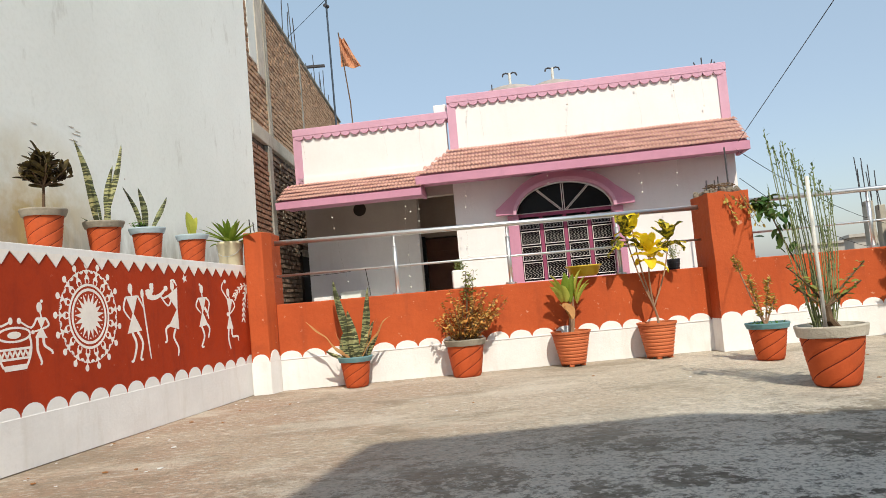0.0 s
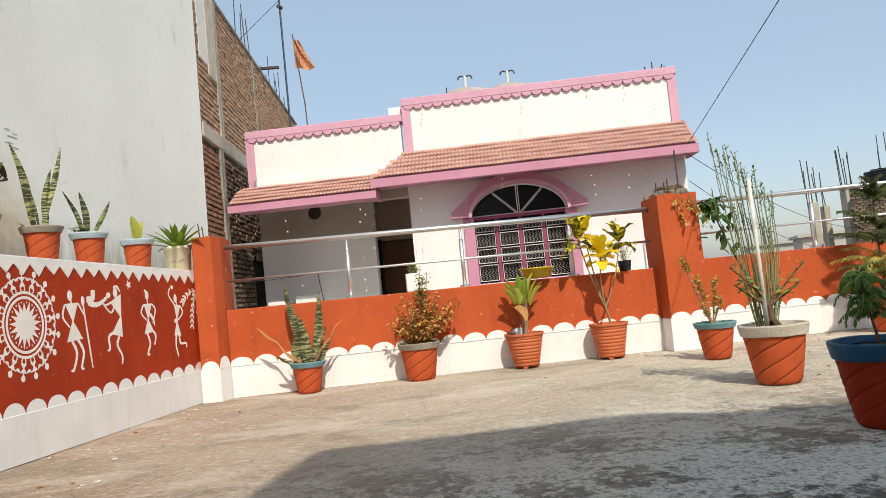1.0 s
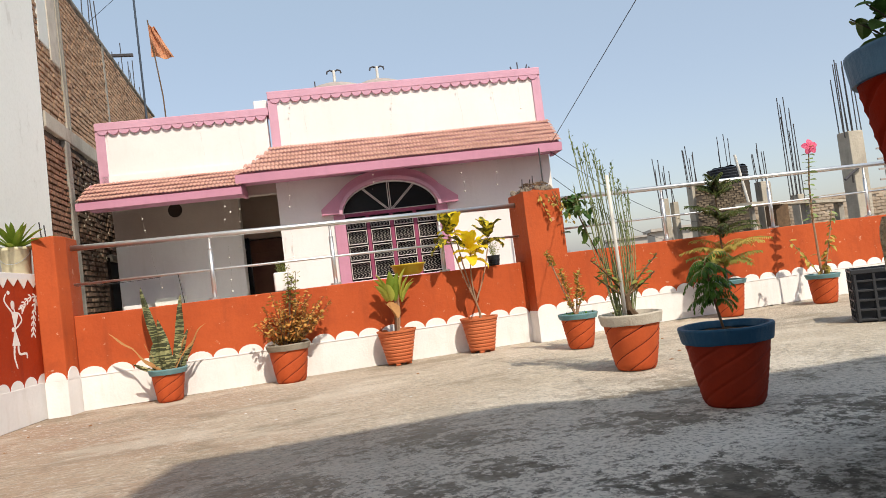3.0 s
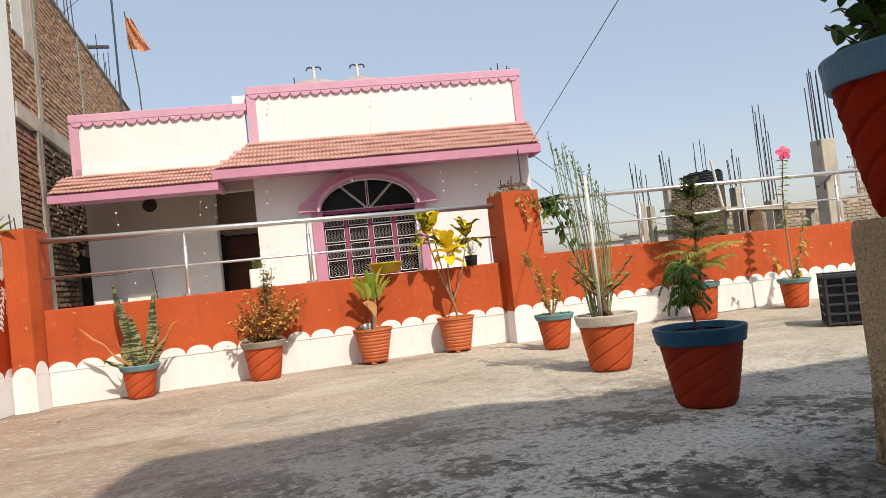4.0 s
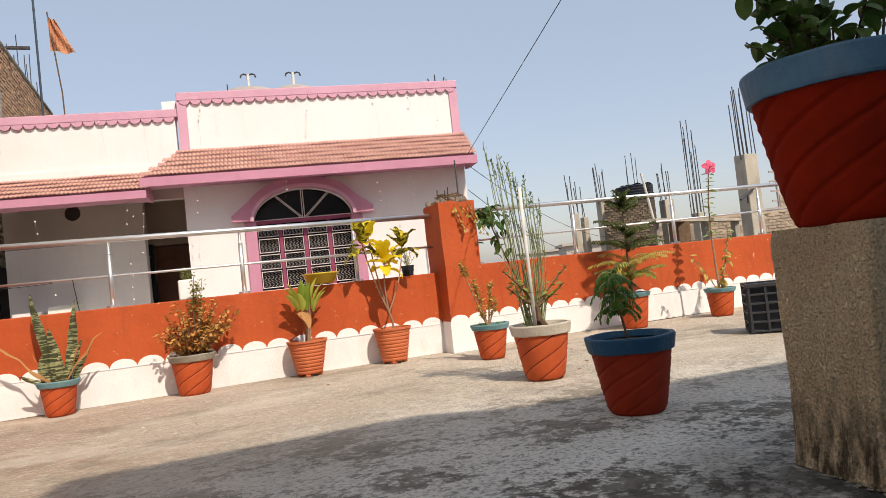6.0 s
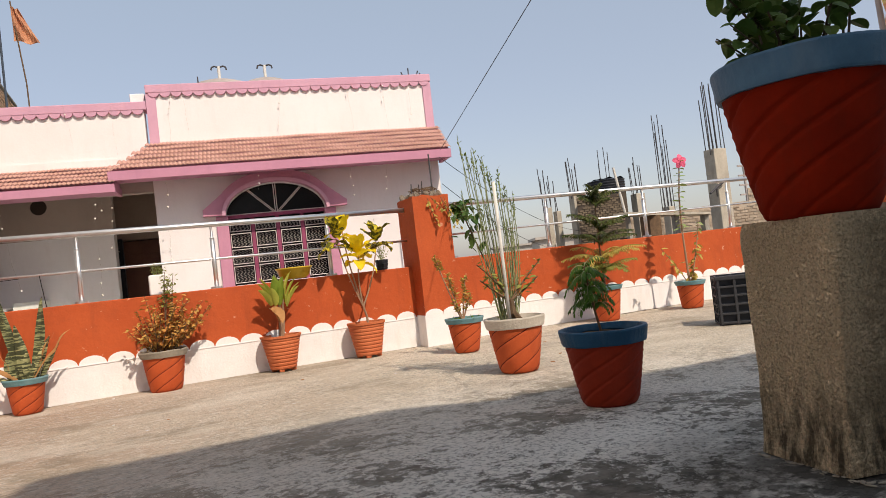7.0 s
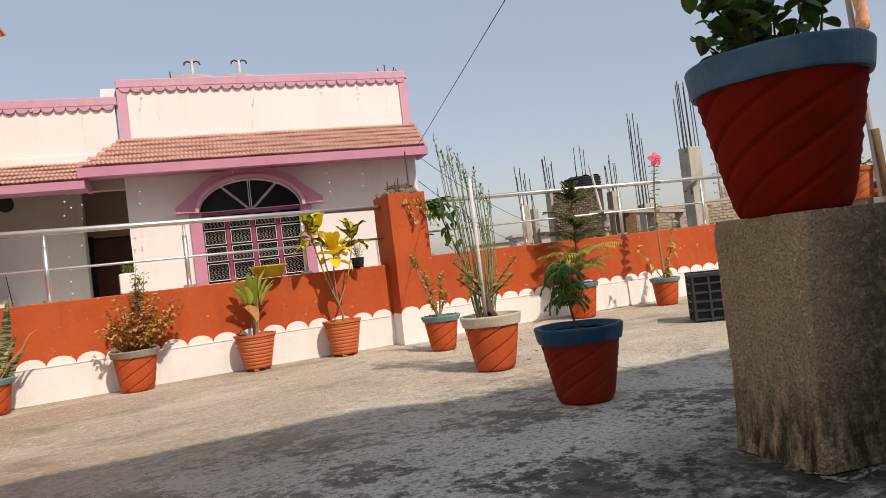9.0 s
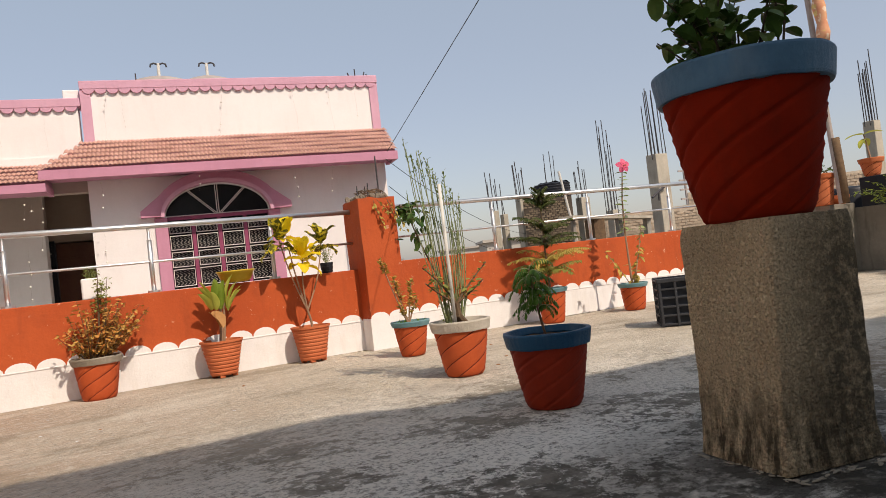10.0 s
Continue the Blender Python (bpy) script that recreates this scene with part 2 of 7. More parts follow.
M_GROOVE = rough_mat("dark_red_groove_line", (0.16, 0.025, 0.012), (0.12, 0.02, 0.01), 6.0, 50, 0.8, 0.1, 0.002, 0.2)
M_CLAY = rough_mat("plain_terracotta_clay", (0.56, 0.165, 0.07), (0.48, 0.125, 0.05), 5.0, 50, 0.75, 0.25, 0.003, 0.2)
M_BLUE = rough_mat("blue_grey_rim_paint", (0.07, 0.165, 0.265), (0.05, 0.125, 0.21), 6.0, 45, 0.55, 0.3, 0.004, 0.2, dirt=(0.22, 0.27, 0.3), grime=0.25)
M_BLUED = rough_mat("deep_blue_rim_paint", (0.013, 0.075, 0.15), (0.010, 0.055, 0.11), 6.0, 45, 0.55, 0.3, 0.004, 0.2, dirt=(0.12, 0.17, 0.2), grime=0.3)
M_TEAL = rough_mat("teal_rim_paint", (0.15, 0.29, 0.31), (0.11, 0.23, 0.26), 6.0, 45, 0.6, 0.3, 0.004, 0.2, dirt=(0.25, 0.3, 0.3), grime=0.35)
M_SKYRIM = rough_mat("pale_blue_rim_paint", (0.42, 0.52, 0.58), (0.36, 0.46, 0.52), 6.0, 45, 0.7, 0.3, 0.004, 0.2, dirt=(0.4, 0.38, 0.34), grime=0.35)
M_GREYRIM = rough_mat("bare_cement_rim", (0.34, 0.30, 0.24), (0.25, 0.22, 0.175), 6.0, 45, 0.9, 0.4, 0.005, 0.3, dirt=(0.17, 0.15, 0.12), grime=0.4)
M_PALERIM = rough_mat("pale_cement_rim", (0.60, 0.54, 0.46), (0.48, 0.43, 0.36), 6.0, 45, 0.9, 0.4, 0.005, 0.25, dirt=(0.3, 0.26, 0.21), grime=0.35)
M_MAST = plain("blue_grey_steel", (0.06, 0.08, 0.11), 0.5)
M_CREAM = plain("cream_plastic", (0.74, 0.66, 0.46), 0.4)
M_YELLOW = plain("mustard_plastic", (0.55, 0.38, 0.04), 0.4)
M_BARK = rough_mat("brown_stem_bark", (0.17, 0.11, 0.065), (0.11, 0.07, 0.045), 15.0, 80, 0.9, 0.5, 0.003, 0.3)
M_STEMG = plain("green_stem", (0.27, 0.30, 0.15), 0.6)
M_TWIG = plain("dark_twig_bark", (0.07, 0.055, 0.04), 0.8)
# crate ribs coloured greyer to stand in for their highlights
M_RIB_LIGHT = plain("highlight_grey_rib_plastic", (0.045, 0.047, 0.053), 0.5)
M_STEMP = plain("pale_woody_stem", (0.36, 0.22, 0.14), 0.7)
M_CLOTH = rough_mat("faded_orange_cloth", (0.56, 0.27, 0.15), (0.40, 0.16, 0.09), 6.0, 70, 0.9, 0.3, 0.003, 0.3)
def printed_cloth():
    n = Nodes("peach_printed_cloth", 0.9)
    base = n.mix(n.noise(9.0), (0.62, 0.27, 0.16), (0.66, 0.36, 0.22))
    base = n.mix(n.times(n.noise(14.0, 3, 0.5, lo=0.56, hi=0.60), 0.75), base, (0.80, 0.66, 0.52))
    base = n.mix(n.times(n.noise(6.0, 3, 0.5, lo=0.58, hi=0.62), 0.7), base, (0.66, 0.52, 0.16))
    return n.colour(base).bump(n.noise(30.0), 0.3, 0.004).m


M_CLOTHP = printed_cloth()
M_PVC = plain("white_pvc_pipe", (0.72, 0.70, 0.65), 0.45)
M_PIPE = plain("dusty_grey_pipe", (0.40, 0.35, 0.33), 0.55)
M_TOWER = rough_mat("dark_weathered_render", (0.12, 0.11, 0.10), (0.08, 0.075, 0.07), 1.5, 20, 0.9, 0.3, 0.006, 0.3)
M_GROUND = rough_mat("dusty_ground", (0.25, 0.20, 0.15), (0.17, 0.14, 0.10), 0.05, 2.0, 0.95, 0.2, 0.02, 0.3)
M_HAZE = rough_mat("far_pale_render", (0.48, 0.44, 0.40), (0.40, 0.36, 0.32), 0.6, 8, 0.9, 0.1, 0.005, 0.2)
L_DRY = leaf_mat("dry_tan_leaf", (0.50, 0.27, 0.11), (0.38, 0.17, 0.06), None, 0.7, 0.2)
L_CROTD = leaf_mat("dark_maroon_croton_leaf", (0.03, 0.017, 0.012), (0.055, 0.042, 0.016), (0.11, 0.08, 0.02), 0.6, 0.1)
L_YEL = leaf_mat("yellow_croton_leaf", (0.90, 0.70, 0.03), (0.84, 0.64, 0.04), (0.48, 0.42, 0.04), 0.5, 0.35, (0.58, 0.70))
L_YELB = leaf_mat("veined_green_yellow_croton_leaf", (0.60, 0.50, 0.04), (0.78, 0.62, 0.04), (0.085, 0.09, 0.02), 0.5, 0.3, (0.44, 0.50))
L_GREEN = leaf_mat("mid_green_leaf", (0.065, 0.18, 0.02), (0.13, 0.27, 0.03), None, 0.4, 0.25)
L_NEEM = leaf_mat("deep_green_leaflet", (0.038, 0.11, 0.014), (0.085, 0.18, 0.022), None, 0.4, 0.2)
L_SAGE = leaf_mat("sage_green_leaf", (0.16, 0.23, 0.09), (0.24, 0.31, 0.13), None, 0.5, 0.2)
L_ROS = leaf_mat("yellow_green_strap_leaf", (0.15, 0.24, 0.03), (0.30, 0.36, 0.05), None, 0.45, 0.25)
L_PALE = leaf_mat("pale_green_leaf", (0.20, 0.30, 0.10), (0.30, 0.38, 0.14), None, 0.5, 0.25)
L_CONIF = leaf_mat("olive_conifer_needle", (0.035, 0.058, 0.016), (0.10, 0.115, 0.03), None, 0.5, 0.15)
L_DGREEN = leaf_mat("dark_green_leaf", (0.036, 0.09, 0.018), (0.095, 0.15, 0.032), None, 0.4, 0.15)
L_LIME = leaf_mat("lime_green_leaf", (0.42, 0.46, 0.08), (0.56, 0.54, 0.12), None, 0.45, 0.3)
L_OLIVE = leaf_mat("olive_leaf", (0.19, 0.22, 0.05), (0.28, 0.28, 0.07), None, 0.5, 0.25)
L_RUST = leaf_mat("rust_green_leaf", (0.58, 0.32, 0.09), (0.60, 0.20, 0.05), (0.42, 0.33, 0.09), 0.5, 0.2)
L_FERN = leaf_mat("yellowed_frond_leaf", (0.52, 0.38, 0.09), (0.40, 0.34, 0.09), None, 0.5, 0.25)
L_PETAL = leaf_mat("pink_petal", (0.82, 0.13, 0.25), (0.86, 0.19, 0.31), None, 0.5, 0.3)


def snake_mat():
    n = Nodes("banded_snake_plant_leaf", 0.45)
    col = n.mix(n.noise(9.0, lo=0.42, hi=0.6), (0.46, 0.44, 0.22), (0.33, 0.33, 0.16))
    col = n.mix(n.times(n.rand(), 0.6), col, (0.10, 0.13, 0.06))
    bands = n.noise(1.0, 4, 0.55, vec=n.mapped((10.0, 10.0, 85.0)), lo=0.45, hi=0.51)
    col = n.mix(n.times(bands, 0.92), col, (0.034, 0.040, 0.022))
    n.colour(col)
    return n.m


L_SNAKE = snake_mat()
L_SNAKEY = leaf_mat("pale_snake_plant_margin", (0.44, 0.42, 0.18), (0.38, 0.34, 0.13), None, 0.5, 0.1)


def brick_mat(name, c1, c2):
    n = Nodes(name, 0.9)
    col = n.mix(n.island(), c1, c2)
    col = n.mix(n.times(n.rand(), 0.5), col, tuple(v * 0.6 for v in c1))
    n.colour(n.mix(n.times(n.noise(20.0), 0.5), col, tuple(v * 0.55 for v in c2)))
    return n.bump(n.noise(50.0), 0.4, 0.005).m


def west_wall_mat():
    n = Nodes("pale_grey_plaster", 0.85)
    c = n.mix(n.noise(0.8), (0.785, 0.80, 0.775), (0.735, 0.748, 0.722))
    c = n.mix(n.times(n.noise(30.0, lo=0.45, hi=0.75), 0.12), c, (0.40, 0.40, 0.36))
    # brownish damp patch low down near the ledge
    off = n.node("Mapping", Location=(2.7, -4.1, -1.4), Scale=(1.0, 0.9, 1.0))
    n.link(n.co, off.inputs[0])
    ln = n.t.nodes.new("ShaderNodeVectorMath")
    ln.operation = "LENGTH"
    n.link(off.outputs[0], ln.inputs[0])
    r = n.t.nodes.new("ShaderNodeMapRange")
    n.link(ln.outputs["Value"], r.inputs[0])
    r.inputs[1].default_value, r.inputs[2].default_value = 0.80, 0.15
    c = n.mix(n.times(r.outputs[0], n.noise(3.0, 6, 0.6, lo=0.3, hi=0.6)), c, (0.50, 0.37, 0.17))
    # splash stains above the ledge
    sep = n.t.nodes.new("ShaderNodeSeparateXYZ")
    n.link(n.co, sep.inputs[0])
    low = n.t.nodes.new("ShaderNodeMapRange")
    n.link(sep.outputs[2], low.inputs[0])
    low.inputs[1].default_value, low.inputs[2].default_value = 1.62, 1.15
    c = n.mix(n.times(n.times(low.outputs[0], n.noise(4.0, 6, 0.6, vec=n.mapped((1.0, 2.0, 0.6)), lo=0.32, hi=0.58)), 0.92), c, (0.25, 0.225, 0.19))
    scuff = n.noise(5.0, 8, 0.7, vec=n.mapped((1.0, 1.0, 0.35)), lo=0.60, hi=0.68)
    c = n.mix(n.times(scuff, 0.35), c, (0.45, 0.44, 0.40))
    return n.colour(c).bump(n.noise(7.0, 6, 0.6), 0.08, 0.010).m


M_WEST = west_wall_mat()
M_BRICK = brick_mat("weathered_brick", (0.56, 0.38, 0.255), (0.40, 0.25, 0.16))
M_BRICKP = brick_mat("pale_far_brick", (0.74, 0.60, 0.46), (0.58, 0.46, 0.35))
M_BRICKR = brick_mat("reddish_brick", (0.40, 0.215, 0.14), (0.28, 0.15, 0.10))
M_BRICKL = brick_mat("dark_brown_brick", (0.25, 0.165, 0.115), (0.15, 0.10, 0.075))
# door recess colour darkened to carry the shade of its depth
M_RECESS_SHADE = rough_mat("shaded_tan_recess", (0.36, 0.28, 0.23), (0.30, 0.23, 0.19), 2.0, 30, 0.8, 0.15, 0.003, 0.1)
# porch wall in two tones: upper holds the eave's shade, lower the light
M_PORCH = rough_mat("pale_grey_lower_porch", (0.86, 0.85, 0.86), (0.80, 0.79, 0.80), 1.5, 25, 0.8, 0.15, 0.003, 0.06, dirt=(0.60, 0.56, 0.52), grime=0.2)
M_PORCH_SHADE = rough_mat("shaded_porch_beige", (0.42, 0.355, 0.315), (0.37, 0.31, 0.275), 1.5, 25, 0.8, 0.15, 0.003, 0.08, dirt=(0.34, 0.28, 0.23), grime=0.25)
M_BRICKH = brick_mat("sooty_hut_brick", (0.34, 0.27, 0.19), (0.18, 0.14, 0.10))
M_MORTARP = rough_mat("pale_far_mortar", (0.64, 0.54, 0.43), (0.52, 0.43, 0.34), 2.0, 20, 0.95, 0.4, 0.006, 0.4)
M_WIREP = plain("thin_grey_wire", (0.42, 0.38, 0.35), 0.6)


# ---- building helpers ----
def thing(name, m, label, category, group="", kind=""):
    ob = new(name)
    ob.empty_display_size = 0.1
    ob.matrix_world = m
    return tagged(ob, label, category, group, kind)


def mesh_of(name, bm, material, smooth=False):
    me = bpy.data.meshes.new(name)
    bmesh.ops.recalc_face_normals(bm, faces=bm.faces)
    if smooth:
        for f in bm.faces:
            f.smooth = True
    bm.to_mesh(me)
    bm.free()
    for mt in material if isinstance(material, (list, tuple)) else (material,):
        me.materials.append(mt)
    return me


def part(name, bm, material, parent=None, label="", smooth=False, kind=""):
    """One mesh object under a thing or a part, in the thing's own coordinates."""
    ob = new(name, bm if isinstance(bm, bpy.types.Mesh) else mesh_of(name, bm, material, smooth))
    if parent:
        ob.parent = parent
    return tagged(ob, label, kind=kind)


def box(bm, lo, hi, m=None, bevel=0.0):
    r = bmesh.ops.create_cube(bm, size=1.0)
    c = [(a + b) / 2 for a, b in zip(lo, hi)]
    s = [abs(b - a) for a, b in zip(lo, hi)]
    t = Matrix.Translation(c) @ Matrix.Diagonal((*s, 1))
    bmesh.ops.transform(bm, matrix=(m @ t) if m else t, verts=r["verts"])
    if bevel:
        edges = list({e for v in r["verts"] for e in v.link_edges})
        bmesh.ops.bevel(bm, geom=edges, offset=bevel, segments=2, affect="EDGES", profile=0.5)
    return bm


def boxed(lo, hi, bevel=0.0):
    return box(bmesh.new(), lo, hi, None, bevel)


def tube(bm, pts, r, n=8):
    """A round bar along points; r is one radius or one for each point."""
    pts = [Vector(p) for p in pts]
    rs = r if isinstance(r, (list, tuple)) else [r] * len(pts)
    rings = []
    side = None
    for i, p in enumerate(pts):
        d = (pts[min(i + 1, len(pts) - 1)] - pts[max(i - 1, 0)]).normalized()
        if side is None:
            side = d.orthogonal().normalized()
        side = (side - d * side.dot(d)).normalized()
        up = d.cross(side)
        rings.append([bm.verts.new(p + (side * math.cos(a) + up * math.sin(a)) * rs[i]) for a in (2 * math.pi * k / n for k in range(n))])
    for a, b in zip(rings, rings[1:]):
        for k in range(n):
            bm.faces.new((a[k], a[(k + 1) % n], b[(k + 1) % n], b[k]))
    bm.faces.new(rings[0][::-1])
    bm.faces.new(rings[-1])
    return bm


def rod(a, b, r, n=8):
    return tube(bmesh.new(), [a, b], r, n)


def lathe(bm, prof, n=48, swell=None):
    """Turns a profile of (radius, height) round the z axis; swell(angle, z) scales the radius."""
    rings = []
    for r, z in prof:
        ring = []
        for k in range(n):
            a = 2 * math.pi * k / n
            q = r * (swell(a, z) if swell else 1)
            ring.append(bm.verts.new((q * math.cos(a), q * math.sin(a), z)))
        rings.append(ring)
    for a, b in zip(rings, rings[1:]):
        for k in range(n):
            bm.faces.new((a[k], a[(k + 1) % n], b[(k + 1) % n], b[k]))
    bm.faces.new(rings[0][::-1])
    bm.faces.new(rings[-1])
    return bm


def blade(bm, m, length, width, droop=0.0, fold=0.15, segs=6, point=1.0, base=0.1, twist=0.0):
    """A leaf along the local x axis, folded along its midrib and bending down by droop radians on its way."""
    rows, p, ang = [], Vector((0, 0, 0)), 0.0
    step = length / segs
    for i in range(segs + 1):
        u = i / segs
        w = width / 2 * max(base * (1 - u), math.sin(math.pi * min(1, u ** 0.8)) ** point if u < 1 else 0.0) if i < segs else 0.0
        tw = twist * u
        sx = Vector((0, math.cos(tw), math.sin(tw)))
        up = Vector((math.sin(ang), 0, math.cos(ang)))
        if w > 0:
            rows.append([bm.verts.new(m @ (p + sx * w + up * w * fold)), bm.verts.new(m @ p), bm.verts.new(m @ (p - sx * w + up * w * fold))])
        else:
            rows.append([bm.verts.new(m @ p)])
        ang += droop / segs
        p = p + Vector((math.cos(ang), 0, -math.sin(ang))) * step
    for a, b in zip(rows, rows[1:]):
        if len(a) == 3 and len(b) == 3:
            bm.faces.new((a[0], a[1], b[1], b[0]))
            bm.faces.new((a[1], a[2], b[2], b[1]))
        elif len(a) == 3:
            bm.faces.new((a[0], a[1], b[0]))
            bm.faces.new((a[1], a[2], b[0]))
        elif len(b) == 3:
            bm.faces.new((a[0], b[1], b[0]))
            bm.faces.new((a[0], b[2], b[1]))
    return bm


def aim(p, az, el, roll=0.0):
    """Frame at p whose x axis points along azimuth az and elevation el, in degrees."""
    return Matrix.Translation(p) @ Euler((0, 0, radians(az))).to_matrix().to_4x4() @ Euler((0, radians(-el), 0)).to_matrix().to_4x4() @ Euler((radians(roll), 0, 0)).to_matrix().to_4x4()


def prism(bm, outline, y0, y1, m=None):
    """A flat shape in the xz plane, between the depths y0 and y1."""
    m = m or Matrix()
    a = [bm.verts.new(m @ Vector((x, y0, z))) for x, z in outline]
    b = [bm.verts.new(m @ Vector((x, y1, z))) for x, z in outline]
    bm.faces.new(a)
    bm.faces.new(b[::-1])
    for i in range(len(a)):
        j = (i + 1) % len(a)
        bm.faces.new((a[i], b[i], b[j], a[j]))
    return bm


def half_disc(w, h, n=10):
    return [(w / 2 * math.cos(math.pi * k / n), h * math.sin(math.pi * k / n)) for k in range(n + 1)]


def placed(name, me, m, parent, label=""):
    """A piece on shared mesh data under its thing."""
    ob = new(name, me)
    ob.parent = parent
    ob.matrix_local = m
    return tagged(ob, label)


# ---- structure: terrace ----
T = Matrix.Translation


def slab(name, bm, material, label, category):
    ob = part(name, bm, material)
    return tagged(ob, label, category, kind="structure")


slab("ground", boxed((-400, -400, -3.6), (400, 900, -3.2)), M_GROUND, "dusty open ground between the buildings", "ground")
fb = bmesh.new()
bmesh.ops.create_grid(fb, x_segments=90, y_segments=80, size=0.5)
for v in fb.verts:
    v.co = Vector((2.0 + v.co.x * 16, -0.75 + v.co.y * 14.6, 0))
    v.co.z = 0.006 * noise.noise(v.co * 0.9) - 0.004
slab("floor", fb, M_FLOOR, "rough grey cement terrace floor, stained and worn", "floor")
slab("floor_slab", boxed((-6, -8.1, -0.3), (10, 6.62, -0.02)), M_CONC, "concrete roof slab under the terrace", "floor")
slab("storey_below", boxed((-5.5, -7.8, -3.2), (9.5, 6.5, -0.3)), M_PLASTER, "plain storey under the terrace", "wall")

WY = 6.45


def scallops(parent, x0, x1, count, z, h, y, me_name, material, m=None, depth=0.006):
    w = (x1 - x0) / count
    me = mesh_of(me_name, prism(bmesh.new(), half_disc(w * 0.97, h), -depth, 0.0), material)
    for i in range(count):
        hx = 1 + 0.05 * math.sin(i * 7.3)
        placed(me_name, me, T((x0 + (i + 0.5) * w, y, z)) @ Matrix.Diagonal((1, 1, hx, 1)), parent)


# low wall along the far side of the terrace; its stretch beside the house runs slightly askew
ASKEW = T((2.48, WY, 0)) @ Euler((0, 0, radians(1.25))).to_matrix().to_4x4() @ T((-2.48, -WY, 0))
for m_, xa, xb, top, band, count in ((ASKEW, -1.56, 2.48, 0.78, 0.285, 19), (Matrix(), 2.86, 9.6, 0.82, 0.29, 33)):
    parapet = thing("wall_north", m_, "orange painted low terrace wall with a white scalloped base", "wall", kind="structure")
    part("masonry", boxed((xa, WY, 0.0), (xb, WY + 0.14, top), 0.008), M_ORANGE, parapet)
    part("skirting", boxed((xa, WY - 0.006, 0.0), (xb - 0.01, WY, band)), M_WHITE, parapet, "white limewashed base band")
    part("ledge_line", boxed((xa + 0.02, WY - 0.011, band - 0.009), (xb - 0.02, WY - 0.004, band + 0.002), 0.002), M_WHITE, parapet, "thin plaster ledge under the scallops")
    scallops(parapet, xa + 0.02, xb - 0.02, count, band, 0.07, WY, "scallop", M_WHITE)

# corner pillar with a slanting return face
def upright(outline, z0, z1, grow=0.0):
    """A post with the given plan, between two heights; grow thickens it all round."""
    bm = bmesh.new()
    c = sum((Vector(p) for p in outline), Vector((0, 0))) / len(outline)
    plan = [Vector(p) + (Vector(p) - c).normalized() * grow for p in outline]
    lo_ = [bm.verts.new((p.x, p.y, z0)) for p in plan]
    hi_ = [bm.verts.new((p.x, p.y, z1)) for p in plan]
    bm.faces.new(lo_[::-1])
    bm.faces.new(hi_)
    for k in range(len(plan)):
        m_ = (k + 1) % len(plan)
        bm.faces.new((lo_[k], lo_[m_], hi_[m_], hi_[k]))
    return bm


lp = thing("pillar_corner", T((-1.66, 6.45, 0)), "orange painted corner pillar with white scalloped base", "pillar", kind="structure")
LPLAN = [(-0.085, -0.25), (0.075, -0.25), (0.132, -0.12), (0.132, 0.24), (-0.14, 0.24), (-0.14, -0.05)]
lb_ = upright(LPLAN, 0.0, 1.44)
bmesh.ops.bevel(lb_, geom=lb_.edges[:], offset=0.008, segments=2, affect="EDGES", profile=0.5)
part("shaft", lb_, M_ORANGE, lp)
part("skirting", upright(LPLAN, 0.0, 0.285, 0.006), M_WHITE, lp)
placed("scallop", mesh_of("scallop", prism(bmesh.new(), half_disc(0.15, 0.07), -0.006, 0.004), M_WHITE), T((-0.005, -0.251, 0.285)), lp)
placed("scallop", mesh_of("scallop", prism(bmesh.new(), half_disc(0.135, 0.10), -0.006, 0.004), M_WHITE), T((0.104, -0.186, 0.285)) @ Euler((0, 0, math.atan2(0.13, 0.057))).to_matrix().to_4x4(), lp)
for x, h in ((-0.11, 0.17), (-0.075, 0.14)):
    part("rebar", rod((x, 0.14, 1.43), (x - 0.01, 0.14, 1.44 + h), 0.006, 6), M_REBAR, lp)

# broken-topped pillar in the low wall
rp = thing("pillar_broken", T((2.61, 6.25, 0)), "tall orange painted pillar with a rough broken top and rebar stubs", "pillar", kind="structure")
pb = boxed((-0.135, 0.0, 0.0), (0.24, 0.42, 1.445))
bmesh.ops.subdivide_edges(pb, edges=pb.edges, cuts=6, use_grid_fill=True)
for v in pb.verts:
    v.co += Vector((noise.noise(v.co * 3.0), noise.noise(v.co * 3.0 + Vector((7, 0, 0))), 0)) * 0.008
    if v.co.z > 1.43:
        v.co.z += 0.02 * noise.noise(v.co * 14)
part("shaft", pb, M_ORANGE, rp)
part("skirting", boxed((-0.141, -0.007, 0.0), (0.246, 0.4, 0.30)), M_WHITE, rp)
for k in range(2):
    placed("scallop", mesh_of("scallop", prism(bmesh.new(), half_disc(0.185, 0.055), -0.006, 0.0), M_WHITE), T((-0.042 + 0.188 * k, -0.001, 0.30)), rp)
cb = bmesh.new()
rng = random.Random(4)
for i in range(90):
    x, y = rng.uniform(-0.11, 0.21), rng.uniform(0.03, 0.39)
    s = rng.uniform(0.012, 0.034)
    r = bmesh.ops.create_icosphere(cb, subdivisions=1, radius=s, matrix=T((x, y, 1.445 + rng.uniform(0, 0.03))) @ Euler((rng.random() * 3, rng.random() * 3, 0)).to_matrix().to_4x4() @ Matrix.Diagonal((1.3, 1, 0.6, 1)))
part("rubble", cb, M_RUBBLE, rp, "crumbled grey concrete top")
